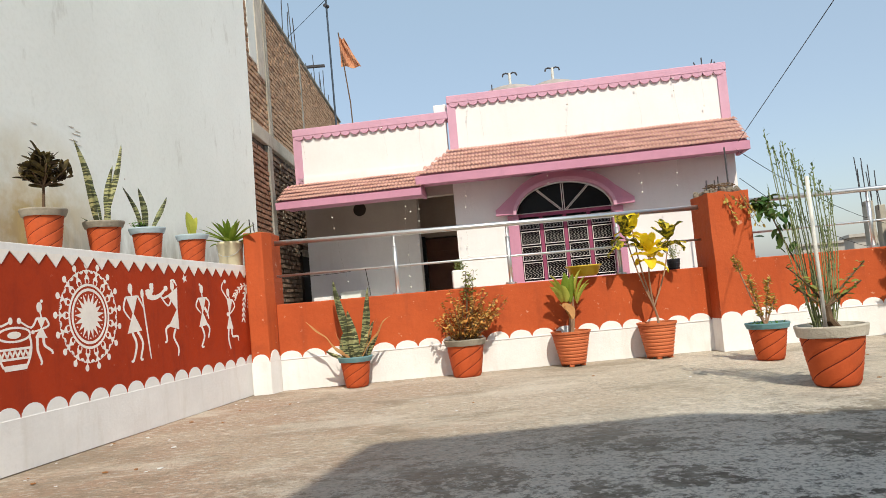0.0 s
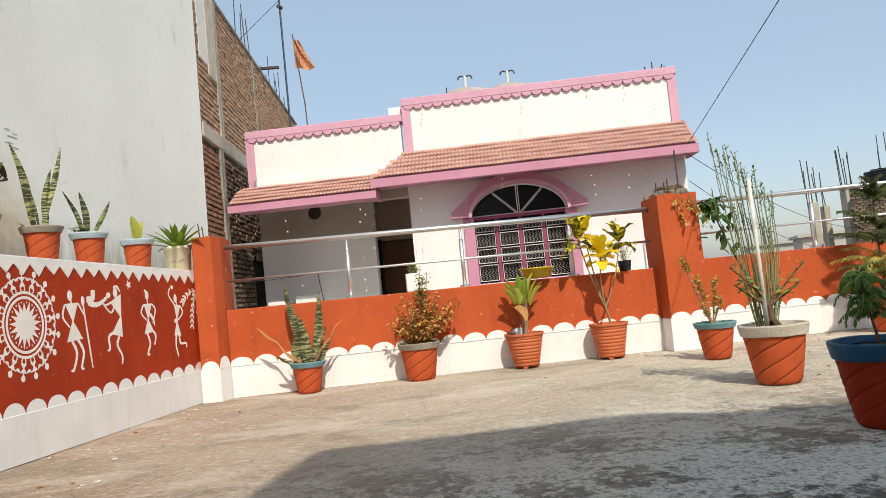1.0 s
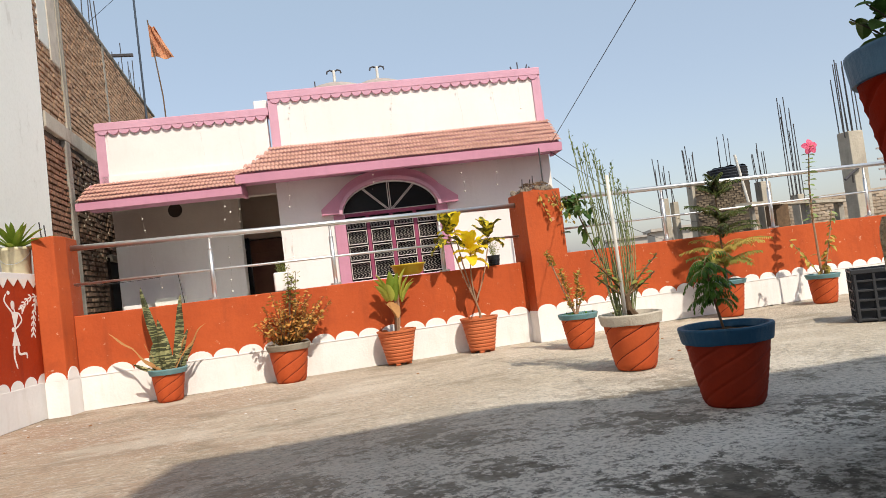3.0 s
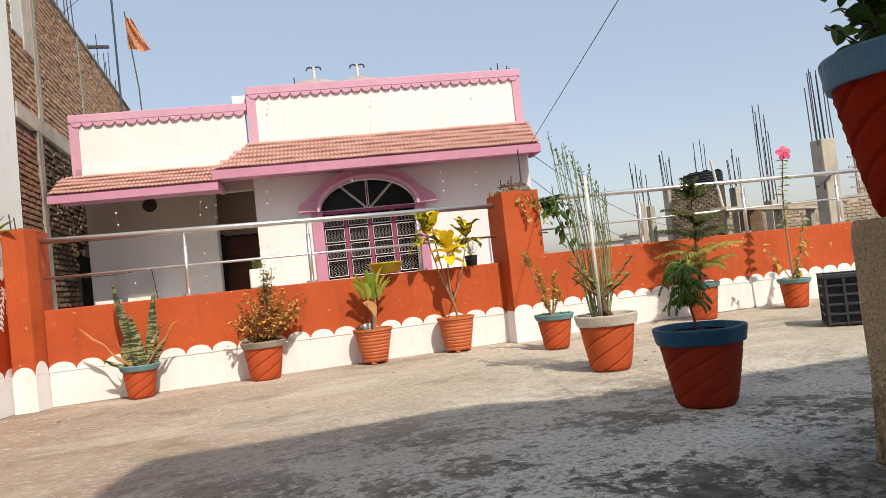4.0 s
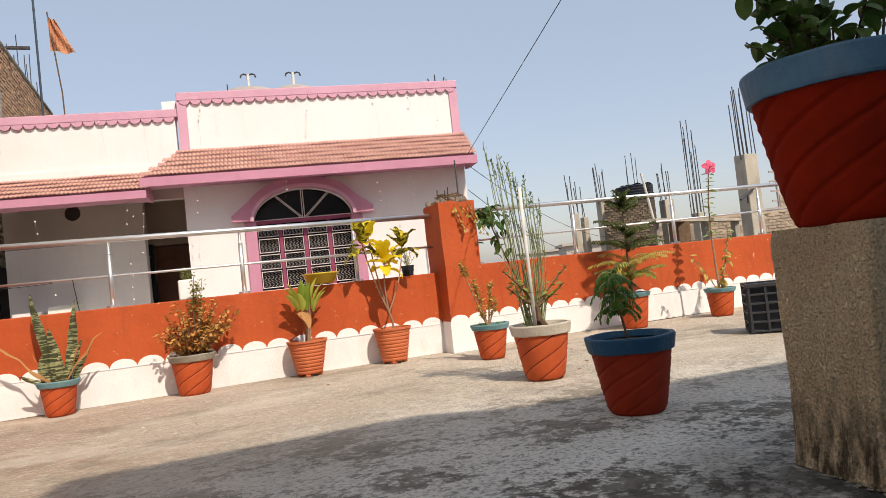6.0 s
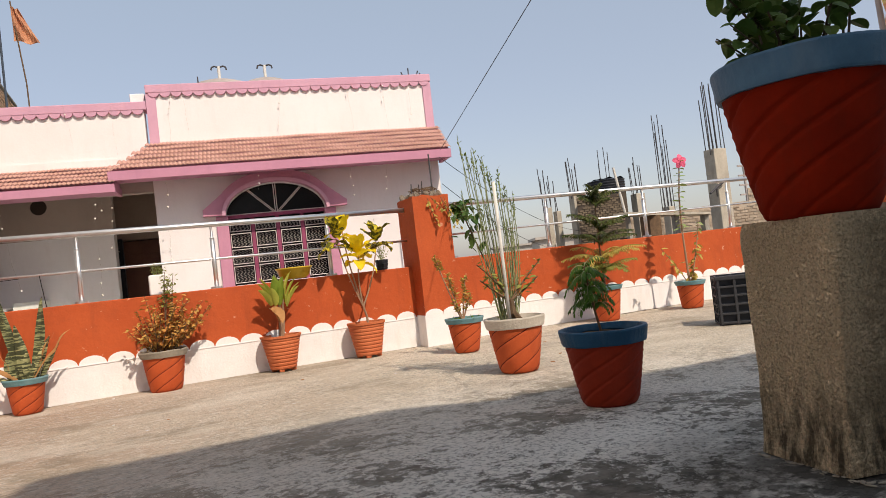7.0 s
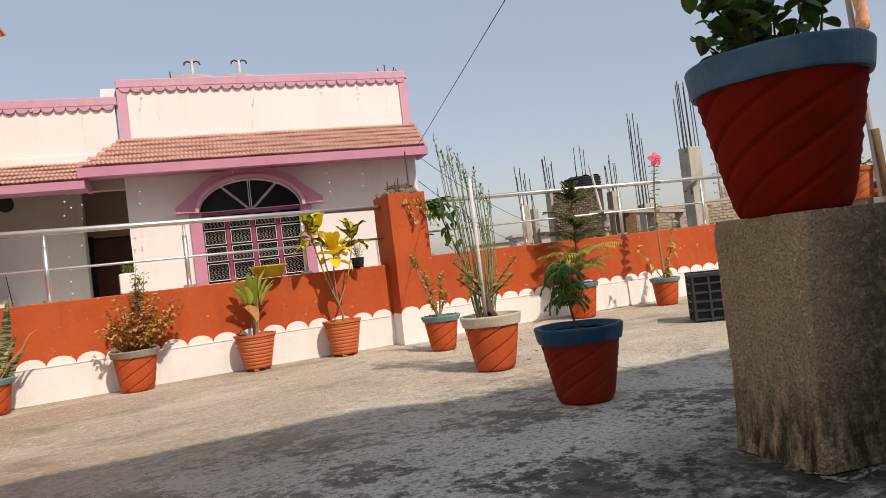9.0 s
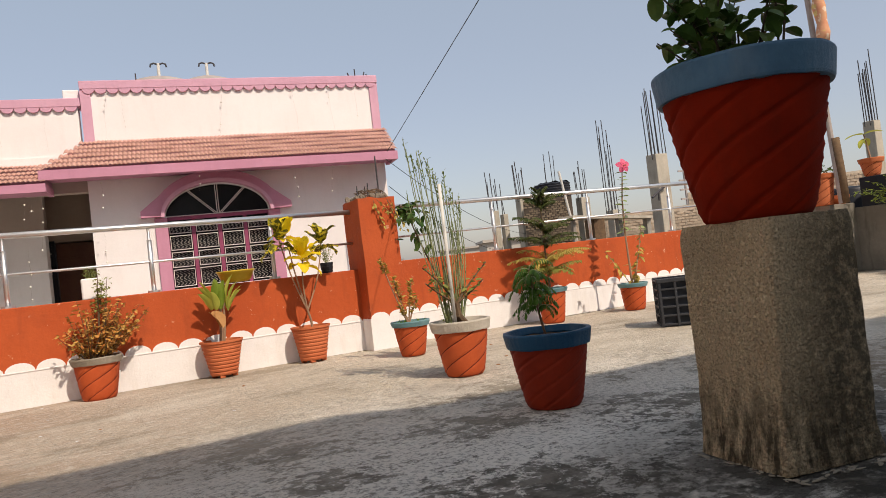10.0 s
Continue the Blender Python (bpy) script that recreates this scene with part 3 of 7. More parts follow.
for x, y, h in ((-0.1, 0.1, 0.1), (0.02, 0.12, 0.13), (0.06, 0.3, 0.12), (0.12, 0.15, 0.08)):
    part("rebar", rod((x, y, 1.42), (x + 0.01, y, 1.475 + h), 0.006), M_REBAR, rp)
tw = bmesh.new()
for i in range(16):
    a, z = rng.uniform(0, 6.28), 1.495 + rng.uniform(0, 0.03)
    tube(tw, [(0.05 + 0.13 * math.cos(a + s) * rng.uniform(0.8, 1.2), 0.15 + 0.1 * math.sin(a + s), z + 0.01 * math.sin(3 * s)) for s in (0, 0.5, 1.0, 1.5)], 0.004, 5)
part("dry_twig", tw, M_BARK, rp, "tangle of dark dry twigs")

# steel railing on the low wall
def railing(x0, x1, z0, z1, posts, base, label, turned=Matrix()):
    rail = thing("railing", turned @ T((x0, WY + 0.06, base)), label, "railing", kind="structure")

    def at(x):
        return z0 + (z1 - z0) * (x - x0) / (x1 - x0) - base

    part("top_rail", rod((0, 0, at(x0)), (x1 - x0, 0, at(x1)), 0.024, 14), M_STEEL, rail, smooth=True)
    part("mid_rail", rod((0, 0, at(x0) - 0.305), (x1 - x0, 0, at(x1) - 0.305), 0.011, 10), M_STEEL, rail, smooth=True)
    for p in posts:
        x = p - x0
        post = part("post", rod((x, 0, 0), (x, 0, at(p) - 0.02), 0.012, 12), M_STEEL, rail, smooth=True)
        part("sleeve", rod((x, 0, 0), (x, 0, 0.44), 0.0195, 12), M_STEEL, post, smooth=True)
        for k in range(2):
            part("collar", rod((x, 0, 0.19 + 0.25 * k), (x, 0, 0.197 + 0.25 * k), 0.0215, 12), M_STEEL, post)
        part("flange", rod((x, 0, 0), (x, 0, 0.018), 0.05, 14), M_STEEL, post)


railing(-1.52, 2.48, 1.345, 1.345, (-0.42, 0.64, 1.68), 0.78, "stainless steel tube railing on the low wall", ASKEW)
railing(2.86, 9.5, 1.365, 1.44, (2.95, 4.11, 5.43, 6.73, 8.1), 0.82, "stainless steel tube railing on the low wall")

# mural wall
MM = pose(-1.76, 6.27, 0, 0, 0, 75.5)
mural = thing("wall_mural", MM, "dark red painted terrace wall with white folk art motifs", "wall", kind="structure")
FALL = 0.035   # the ledge sinks towards the corner


def sunk(bm, base):
    for v in bm.verts:
        if v.co.z > 0.5:
            v.co.z += base - 1.2 - FALL * v.co.x
    return bm


part("masonry", sunk(boxed((-9.0, 0.0, 0.0), (0.1, 0.34, 1.17), 0.006), 1.155), M_RED, mural)
part("coping", sunk(boxed((-9.0, -0.004, 1.15), (0.0, 0.36, 1.2), 0.004), 1.155), M_WHITE, mural, "white limewashed ledge")
part("skirting", boxed((-9.0, -0.005, 0.0), (0.08, 0.0, 0.285), 0.002), M_WHITE, mural, "white limewashed base band")
scallops(mural, -4.6, 0.06, 27, 0.28, 0.075, -0.0005, "scallop", M_WHITE, depth=0.001)
tri = mesh_of("zigzag_tooth", prism(bmesh.new(), [(-0.066, 0.0), (0.066, 0.0), (0.004, -0.10)], -0.004, 0.0), M_CHALK)
for i in range(36):
    placed("zigzag_tooth", tri, T((-0.049 - 0.1283 * i, -0.001, 1.112 + FALL * (0.049 + 0.1283 * i))) @ Matrix.Diagonal((1, 1, 0.72 + 0.10 * math.sin(i * 2.3), 1)), mural)


def stroke(bm, pts, w, y=-0.0035):
    for (x0, z0), (x1, z1) in zip(pts, pts[1:]):
        d = Vector((x1 - x0, z1 - z0))
        if d.length < 1e-5:
            continue
        d.normalize()
        nx, nz = -d.y * w / 2, d.x * w / 2
        e = w * 0.3
        x0e, z0e, x1e, z1e = x0 - d.x * e, z0 - d.y * e, x1 + d.x * e, z1 + d.y * e
        prism(bm, [(x0e + nx, z0e + nz), (x1e + nx, z1e + nz), (x1e - nx, z1e - nz), (x0e - nx, z0e - nz)], y, 0.0)
    return bm


def dot(bm, x, z, rx, rz=None, y=-0.0032, n=14):
    rz = rz or rx
    return prism(bm, [(x + rx * math.cos(2 * math.pi * k / n), z + rz * math.sin(2 * math.pi * k / n)) for k in range(n)], y, 0.0)


def ring(bm, x, z, r0, r1, n=48, y=-0.003):
    for k in range(n):
        a, b = 2 * math.pi * k / n, 2 * math.pi * (k + 1) / n
        prism(bm, [(x + r0 * math.cos(a), z + r0 * math.sin(a)), (x + r1 * math.cos(a), z + r1 * math.sin(a)), (x + r1 * math.cos(b), z + r1 * math.sin(b)), (x + r0 * math.cos(b), z + r0 * math.sin(b))], y, 0.0)
    return bm


def motif(bm, name, label):
    for v in bm.verts:
        v.co.y *= 0.4
    return part(name, bm, M_CHALK, mural, label)


def limb(bm, pts, w0, w1=None, y=-0.0034):
    """A brush stroke that bends softly through its points and narrows from w0 to w1."""
    w1 = w1 or w0
    pts = [Vector((x, z)) for x, z in pts]
    path = []
    for i in range(len(pts) - 1):
        a, b, c, d = pts[max(i - 1, 0)], pts[i], pts[i + 1], pts[min(i + 2, len(pts) - 1)]
        for k in range(5):
            t = k / 5
            path.append(0.5 * (2 * b + (c - a) * t + (2 * a - 5 * b + 4 * c - d) * t * t + (3 * b - a - 3 * c + d) * t ** 3))
    path.append(pts[-1])
    left, right = [], []
    for i, q in enumerate(path):
        d = (path[min(i + 1, len(path) - 1)] - path[max(i - 1, 0)]).normalized()
        w = (w0 + (w1 - w0) * i / (len(path) - 1)) / 2 * (0.6 if i in (0, len(path) - 1) else 1.0 + 0.12 * math.sin(i * 2.7))
        left.append((q.x - d.y * w, q.y + d.x * w))
        right.append((q.x + d.y * w, q.y - d.x * w))
    for k in range(len(path) - 1):
        prism(bm, [left[k], left[k + 1], right[k + 1], right[k]], y, 0.0)
    return bm


# rayed wheel, drawn a little narrower than high
SX, SZ, NARROW = -1.972, 0.807, 0.86
sb = bmesh.new()
dot(sb, 0, 0, 0.08, y=-0.002, n=24)
for k in range(17):
    a = 2 * math.pi * k / 17 + 0.1
    r = (0.150, 0.138, 0.146)[k % 3]
    c, s = math.cos(a), math.sin(a)
    prism(sb, [(0.074 * c - 0.017 * s, 0.074 * s + 0.017 * c), (r * c, r * s), (0.074 * c + 0.017 * s, 0.074 * s - 0.017 * c)], -0.003, 0.0)
    dot(sb, 0.137 * math.cos(a + 0.18), 0.137 * math.sin(a + 0.18), 0.005, n=8)
ring(sb, 0, 0, 0.157, 0.174)
ring(sb, 0, 0, 0.188, 0.204, y=-0.0025)


def on_wheel(bm):
    bmesh.ops.transform(bm, matrix=T((SX, 0, SZ)) @ Matrix.Diagonal((NARROW, 1, 1, 1)), verts=bm.verts)
    return bm


motif(on_wheel(sb), "rayed_disc", "white painted rayed disc with two rings")
wb = bmesh.new()
for k in range(17):
    a = 2 * math.pi * k / 17 + 0.12
    m = Euler((0, -(a - math.pi / 2), 0)).to_matrix().to_4x4()

    def q(pts):
        return [((m @ Vector((x, 0, z))).x, (m @ Vector((x, 0, z))).z) for x, z in pts]

    prism(wb, q([(-0.030, 0.290), (0.030, 0.290), (0.0, 0.256)]), -0.003, 0.0)
    prism(wb, q([(0.0, 0.27), (0.027, 0.232), (-0.027, 0.232)]), -0.0025, 0.0)
    h = q([(0.0, 0.322)])[0]
    dot(wb, h[0], h[1], 0.0185, 0.0205)
    stroke(wb, q([(0.0, 0.288), (0.0, 0.31)]), 0.007)
    limb(wb, q([(-0.030, 0.289), (-0.046, 0.268), (-0.060, 0.282)]), 0.007)
    limb(wb, q([(0.030, 0.289), (0.046, 0.268), (0.060, 0.282)]), 0.007)
    limb(wb, q([(-0.012, 0.236), (-0.018, 0.218), (-0.010, 0.206)]), 0.007)
    limb(wb, q([(0.012, 0.236), (0.020, 0.218), (0.012, 0.206)]), 0.007)
motif(on_wheel(wb), "triangle_border", "ring of small white painted triangle shapes")


def triangles(head, torso, skirt, arms, legs, bun=None, size=1.0):
    """Two painted triangles point to point, with an oval over them and bent brush strokes."""
    bm = bmesh.new()
    prism(bm, torso, -0.003, 0.0)
    prism(bm, skirt, -0.0026, 0.0)
    top = ((torso[0][0] + torso[1][0]) / 2, (torso[0][1] + torso[1][1]) / 2)
    stroke(bm, [top, head], 0.012 * size, y=-0.0028)
    dot(bm, head[0], head[1], 0.023 * size, 0.035 * size)
    if bun:
        dot(bm, head[0] + bun[0], head[1] + bun[1], 0.012 * size)
    for a in arms:
        limb(bm, a, 0.016 * size, 0.011 * size)
    for a in legs:
        limb(bm, a, 0.022 * size, 0.014 * size, y=-0.0031)
    return bm


f = triangles((-1.578, 0.974), [(-1.628, 0.921), (-1.506, 0.926), (-1.560, 0.792)], [(-1.564, 0.811), (-1.476, 0.682), (-1.628, 0.670)],
              [[(-1.629, 0.917), (-1.653, 0.835), (-1.591, 0.763)], [(-1.506, 0.922), (-1.475, 0.878), (-1.443, 0.829)]],
              [[(-1.582, 0.674), (-1.544, 0.591), (-1.582, 0.487), (-1.606, 0.486)], [(-1.529, 0.682), (-1.478, 0.596), (-1.506, 0.494), (-1.483, 0.484)]])
limb(f, [(-1.453, 0.93), (-1.446, 0.84), (-1.398, 0.478)], 0.012, 0.014)
dot(f, -1.456, 0.935, 0.016, 0.034)
motif(f, "triangle_motif", "white painted triangles with a long stroke")
f = triangles((-1.108, 0.985), [(-1.047, 0.974), (-1.171, 0.917), (-1.059, 0.799)], [(-1.057, 0.821), (-1.053, 0.659), (-1.175, 0.689)],
              [[(-1.165, 0.913), (-1.227, 0.898), (-1.263, 0.932)], [(-1.127, 0.887), (-1.172, 0.842), (-1.263, 0.924)]],
              [[(-1.161, 0.696), (-1.210, 0.670), (-1.206, 0.588), (-1.233, 0.578)], [(-1.095, 0.666), (-1.122, 0.606), (-1.075, 0.526), (-1.082, 0.464)]], (0.03, 0.035))
limb(f, [(-1.348, 1.008), (-1.352, 0.955), (-1.372, 0.932)], 0.045, 0.03)
limb(f, [(-1.396, 0.965), (-1.385, 0.918), (-1.32, 0.905), (-1.25, 0.925), (-1.19, 0.965)], 0.05, 0.018, y=-0.0029)
dot(f, -1.186, 0.968, 0.022, 0.020)
limb(f, [(-1.125, 1.02), (-1.085, 1.03), (-1.05, 0.985)], 0.018, 0.010, y=-0.0025)
motif(f, "triangle_motif", "white painted triangles with a curved horn shape")
f = triangles((-0.727, 0.956), [(-0.774, 0.889), (-0.671, 0.891), (-0.726, 0.762)], [(-0.732, 0.780), (-0.665, 0.668), (-0.786, 0.658)],
              [[(-0.775, 0.885), (-0.813, 0.824), (-0.750, 0.763)], [(-0.671, 0.886), (-0.628, 0.839), (-0.673, 0.736)]],
              [[(-0.754, 0.664), (-0.724, 0.582), (-0.765, 0.505), (-0.735, 0.500)], [(-0.680, 0.678), (-0.645, 0.634), (-0.670, 0.564)]], (-0.02, 0.034))
limb(f, [(-0.700, 0.81), (-0.66, 0.76), (-0.648, 0.715)], 0.03, 0.012, y=-0.0024)
motif(f, "triangle_motif", "white painted triangles with bent strokes")
f = triangles((-0.333, 0.920), [(-0.357, 0.873), (-0.268, 0.860), (-0.331, 0.727)], [(-0.329, 0.742), (-0.283, 0.608), (-0.382, 0.616)],
              [[(-0.349, 0.867), (-0.427, 0.951), (-0.402, 1.008)], [(-0.268, 0.855), (-0.239, 0.796), (-0.331, 0.732)]],
              [[(-0.355, 0.618), (-0.367, 0.529), (-0.342, 0.440)], [(-0.310, 0.615), (-0.300, 0.547), (-0.218, 0.540), (-0.213, 0.501)]])
dot(f, -0.372, 1.015, 0.018, 0.016)
dot(f, -0.352, 0.735, 0.020, 0.018)
motif(f, "triangle_motif", "white painted triangles with a raised stroke")
f = triangles((-2.365, 0.879), [(-2.389, 0.823), (-2.320, 0.819), (-2.357, 0.756)], [(-2.356, 0.769), (-2.316, 0.701), (-2.405, 0.709)],
              [[(-2.386, 0.819), (-2.429, 0.768), (-2.504, 0.807)], [(-2.324, 0.816), (-2.302, 0.775), (-2.358, 0.753), (-2.411, 0.744)]],
              [[(-2.389, 0.711), (-2.390, 0.637), (-2.366, 0.571), (-2.375, 0.553)], [(-2.344, 0.707), (-2.339, 0.661), (-2.288, 0.624), (-2.285, 0.604)]], (0.018, 0.034), 0.85)
dot(f, -2.510, 0.810, 0.014, 0.018)
dot(f, -2.418, 0.741, 0.012)
motif(f, "triangle_motif", "white painted triangles beside a drum shape")
# drum
db = bmesh.new()
dx, dz = -2.546, 0.56


def drum_half(v):
    return 0.062 + 0.05 * math.sin(math.pi * min(1, v / 0.17 * 0.62 + 0.1))


for sgn in (-1, 1):
    limb(db, [(dx + sgn * drum_half(k * 0.033), dz + k * 0.033) for k in range(6)], 0.013)
limb(db, [(dx + 0.108 * math.cos(2 * math.pi * k / 16), dz + 0.176 + 0.038 * math.sin(2 * math.pi * k / 16)) for k in range(17)], 0.012, y=-0.003)
dot(db, dx, dz + 0.174, 0.045, 0.020)
prism(db, [(dx - 0.08, dz + 0.012), (dx + 0.086, dz + 0.012), (dx + 0.074, dz - 0.018), (dx - 0.07, dz - 0.018)], -0.003, 0.0)
for z in (0.045, 0.098):
    stroke(db, [(dx - drum_half(z), dz + z), (dx + drum_half(z), dz + z)], 0.013, y=-0.0026)
stroke(db, [(dx - 0.105 + 0.0175 * k, dz + (0.054 if k % 2 else 0.09)) for k in range(13)], 0.011, y=-0.0028)
limb(db, [(dx - 0.12, dz + 0.235), (dx - 0.08, dz + 0.228), (dx - 0.03, dz + 0.246)], 0.012, y=-0.0024)
dot(db, dx - 0.021, dz + 0.252, 0.014, 0.02)
motif(db, "drum_shape", "white painted banded drum outline")
# hanging leaf sprays and star
bb = bmesh.new()
for n_, line in ((8, [(0.032, 0.994), (-0.045, 0.91), (-0.085, 0.79), (-0.103, 0.67)]), (6, [(0.009, 0.974), (-0.11, 0.968), (-0.19, 0.92), (-0.227, 0.883)]), (5, [(0.018, 0.964), (0.022, 0.88), (0.015, 0.80)])):
    limb(bb, line, 0.009, 0.005, y=-0.0028)
    for k in range(n_):
        u = (k + 0.6) / n_ * (len(line) - 1)
        i = min(int(u), len(line) - 2)
        x = line[i][0] + (line[i + 1][0] - line[i][0]) * (u - i)
        z = line[i][1] + (line[i + 1][1] - line[i][1]) * (u - i)
        d = Vector((line[i + 1][0] - line[i][0], line[i + 1][1] - line[i][1])).normalized()
        for sgn in (-1, 1):
            limb(bb, [(x, z), (x + d.x * 0.016 - d.y * sgn * 0.018, z + d.y * 0.016 + d.x * sgn * 0.018), (x + d.x * 0.036 - d.y * sgn * 0.026, z + d.y * 0.036 + d.x * sgn * 0.026)], 0.017, 0.010)
motif(bb, "leaf_spray", "white painted hanging leaf spray")
st = bmesh.new()
prism(st, [(-0.945 + (0.034 if k % 2 else 0.016) * math.cos(math.pi * k / 5), 1.04 + (0.036 if k % 2 else 0.015) * math.sin(math.pi * k / 5)) for k in range(10)], -0.003, 0.0)
motif(st, "star_shape", "small white painted star")

# neighbour's tall wall behind the mural
nw = bmesh.new()
a, b = Vector((-2.10, 8.12, 0)), Vector((-4.4, -6.0, 0))
d = (b - a).normalized()
nrm = Vector((-d.y, d.x, 0))
if nrm.x > 0:
    nrm = -nrm
vs = [a, b, b + nrm * 0.3, a + nrm * 0.3]
levels = []
for zz, out in ((-3.2, 0.05), (1.7, 0.07), (3.25, 0.12), (7.5, 0.16)):
    levels.append([nw.verts.new((v.x - (d.x * out if i in (0, 3) else 0), v.y - (d.y * out if i in (0, 3) else 0), zz)) for i, v in enumerate(vs)])
nw.faces.new(levels[0])
nw.faces.new(levels[-1])
for lo, hi in zip(levels, levels[1:]):
    for i in range(4):
        nw.faces.new((lo[i], lo[(i + 1) % 4], hi[(i + 1) % 4], hi[i]))
ww = slab("wall_west", nw, M_WEST, "tall pale grey plastered wall of the neighbouring building", "wall")
rng = random.Random(15)
for s_, zz, w_, h_ in ((3.17, 2.19, 0.03, 0.005), (3.12, 2.145, 0.05, 0.004), (3.10, 2.17, 0.03, 0.004), (3.11, 2.07, 0.045, 0.003), (3.15, 2.095, 0.05, 0.003), (3.55, 2.13, 0.03, 0.004), (2.55, 1.9, 0.008, 0.006)):
    c_ = a + d * s_
    bm = bmesh.new()
    prism(bm, [(w_ * rng.uniform(0.6, 1.1) * math.cos(math.pi * k / 5), h_ * rng.uniform(0.5, 1.3) * math.sin(math.pi * k / 5)) for k in range(10)], -0.003, 0.0, Matrix.Translation((c_.x, c_.y, zz)) @ Matrix(((d.x, nrm.x, 0, 0), (d.y, nrm.y, 0, 0), (0, 0, 1, 0), (0, 0, 0, 1))))
    part("peeled_patch", bm, M_PALERIM, ww, "small chipped patch of bare cement")
gf = bmesh.new()
outline = [MM @ Vector((0.1, 0.33, 0)), MM @ Vector((-9.0, 0.33, 0)), b + nrm * 0.1, a + nrm * 0.1]
top = [gf.verts.new((v.x, v.y, 1.12)) for v in outline]
low = [gf.verts.new((v.x, v.y, -3.2)) for v in outline]
gf.faces.new(top)
gf.faces.new(low)
for i in range(4):
    gf.faces.new((top[i], top[(i + 1) % 4], low[(i + 1) % 4], low[i]))
slab("ledge_fill", gf, M_CONC, "rough cement fill behind the mural ledge", "ledge")

# east wall of the terrace
ew = thing("wall_east", T((9.45, 6.45, 0)), "bare grey cement terrace wall, stained dark", "wall", kind="structure")
part("masonry", boxed((0.0, -14.0, 0.0), (0.14, 0.0, 0.86), 0.01), M_EAST, ew)
part("coping", boxed((-0.55, -0.62, 0.0), (0.0, -0.05, 0.93), 0.01), M_EAST, ew, "raised cement ledge in the corner")
part("pier", boxed((0.02, -1.25, 0.86), (0.4, -0.7, 1.25), 0.01), M_BLACK, ew, "pier wrapped in black plastic")

# stair tower behind the viewer, which shades the near floor
tower = thing("stair_tower", pose(0.84, -3.02, 0, 0, 0, 0), "dark weathered plain stair tower on the terrace", "stair tower", kind="structure")
tb = bmesh.new()
foot = [(0.0, 0.0), (1.75, 0.0), (2.25, -0.28), (6.2, -0.62), (6.0, -4.4), (-1.25, -4.4)]
lo = [tb.verts.new((x, y, 0)) for x, y in foot]
hi = [tb.verts.new((x, y, 7.73)) for x, y in foot]
tb.faces.new(lo)
tb.faces.new(hi)
for i in range(len(foot)):
    j = (i + 1) % len(foot)
    tb.faces.new((lo[i], lo[j], hi[j], hi[i]))
part("masonry", tb, M_TOWER, tower)
slab("wall_south", boxed((-4.6, -7.9, 0), (9.5, -7.7, 1.0)), M_ORANGE, "plain low wall behind the terrace", "wall")


# ---- house across the gap ----
HB = 3.2
house = thing("house", pose(1.99, 8.837, -HB, 0, 0, -8.5), "white house with mauve trim and terracotta tile eaves", "house")


def hpart(name, bm, material, parent=None, label="", smooth=False):
    bmesh.ops.translate(bm, verts=bm.verts, vec=(0, 0, HB))
    return part(name, bm, material, parent or house, label, smooth)


WX0, WX1, WZ0, WZ1 = -0.925, 0.305, 0.80, 1.665   # window opening
AZ, ARX = 2.05, 0.615                             # apex of its arch, half width
ACX = (WX0 + WX1) / 2
# front wall with the arched opening
fw = bmesh.new()
arch = [(ACX + ARX * math.cos(math.pi * k / 24), WZ1 + (AZ - WZ1) * math.sin(math.pi * k / 24)) for k in range(25)]
box(fw, (-1.72, 0, -HB), (WX0, 0.25, 2.6))
box(fw, (WX1, 0, -HB), (1.85, 0.25, 2.6))
box(fw, (WX0, 0, -HB), (WX1, 0.25, WZ0))
for (x0, z0), (x1, z1) in zip(arch, arch[1:]):
    prism(fw, [(x0, z0), (x1, z1), (x1, 2.6), (x0, 2.6)], 0, 0.25)
hpart("front_wall", fw, M_HOUSE)
hpart("side_wall", boxed((1.65, 0.25, -HB), (1.85, 5.0, 2.6)), M_HOUSE)
hpart("side_wall", boxed((-1.72, 0.25, -HB), (-1.53, 1.9, 2.6)), M_HOUSE)
# recessed porch wall with a doorway and a round vent
pw = bmesh.new()
box(pw, (-4.075, 1.0, 1.665), (-3.435, 1.2, 2.6))
box(pw, (-3.055, 1.0, 1.665), (-2.385, 1.2, 2.6))
box(pw, (-3.435, 1.0, 1.665), (-3.055, 1.2, 1.98))
box(pw, (-3.435, 1.0, 2.20), (-3.055, 1.2, 2.6))
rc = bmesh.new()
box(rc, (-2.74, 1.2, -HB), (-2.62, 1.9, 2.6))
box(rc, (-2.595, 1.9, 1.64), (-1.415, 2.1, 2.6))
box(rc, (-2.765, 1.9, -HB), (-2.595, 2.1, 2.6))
hpart("recess_wall", rc, M_RECESS_SHADE, None, "tan door recess, darkened for its shade")
hx, hz, hr = -3.245, 2.09, 0.1
for k in range(24):
    a0, a1 = 2 * math.pi * k / 24, 2 * math.pi * (k + 1) / 24

    def edge(a):
        c, s = math.cos(a), math.sin(a)
        t = min(0.19 / max(abs(c), 1e-6), 0.11 / max(abs(s), 1e-6))
        return (hx + t * c, hz + t * s)

    prism(pw, [(hx + hr * math.cos(a0), hz + hr * math.sin(a0)), edge(a0), edge(a1), (hx + hr * math.cos(a1), hz + hr * math.sin(a1))], 1.0, 1.2)
hpart("porch_wall", pw, M_PORCH_SHADE, None, "brown-beige upper porch wall, darkened for shade under the eave")
hpart("porch_wall", boxed((-4.075, 1.0, -HB), (-2.385, 1.2, 1.665)), M_PORCH, None, "pale grey lower porch wall")
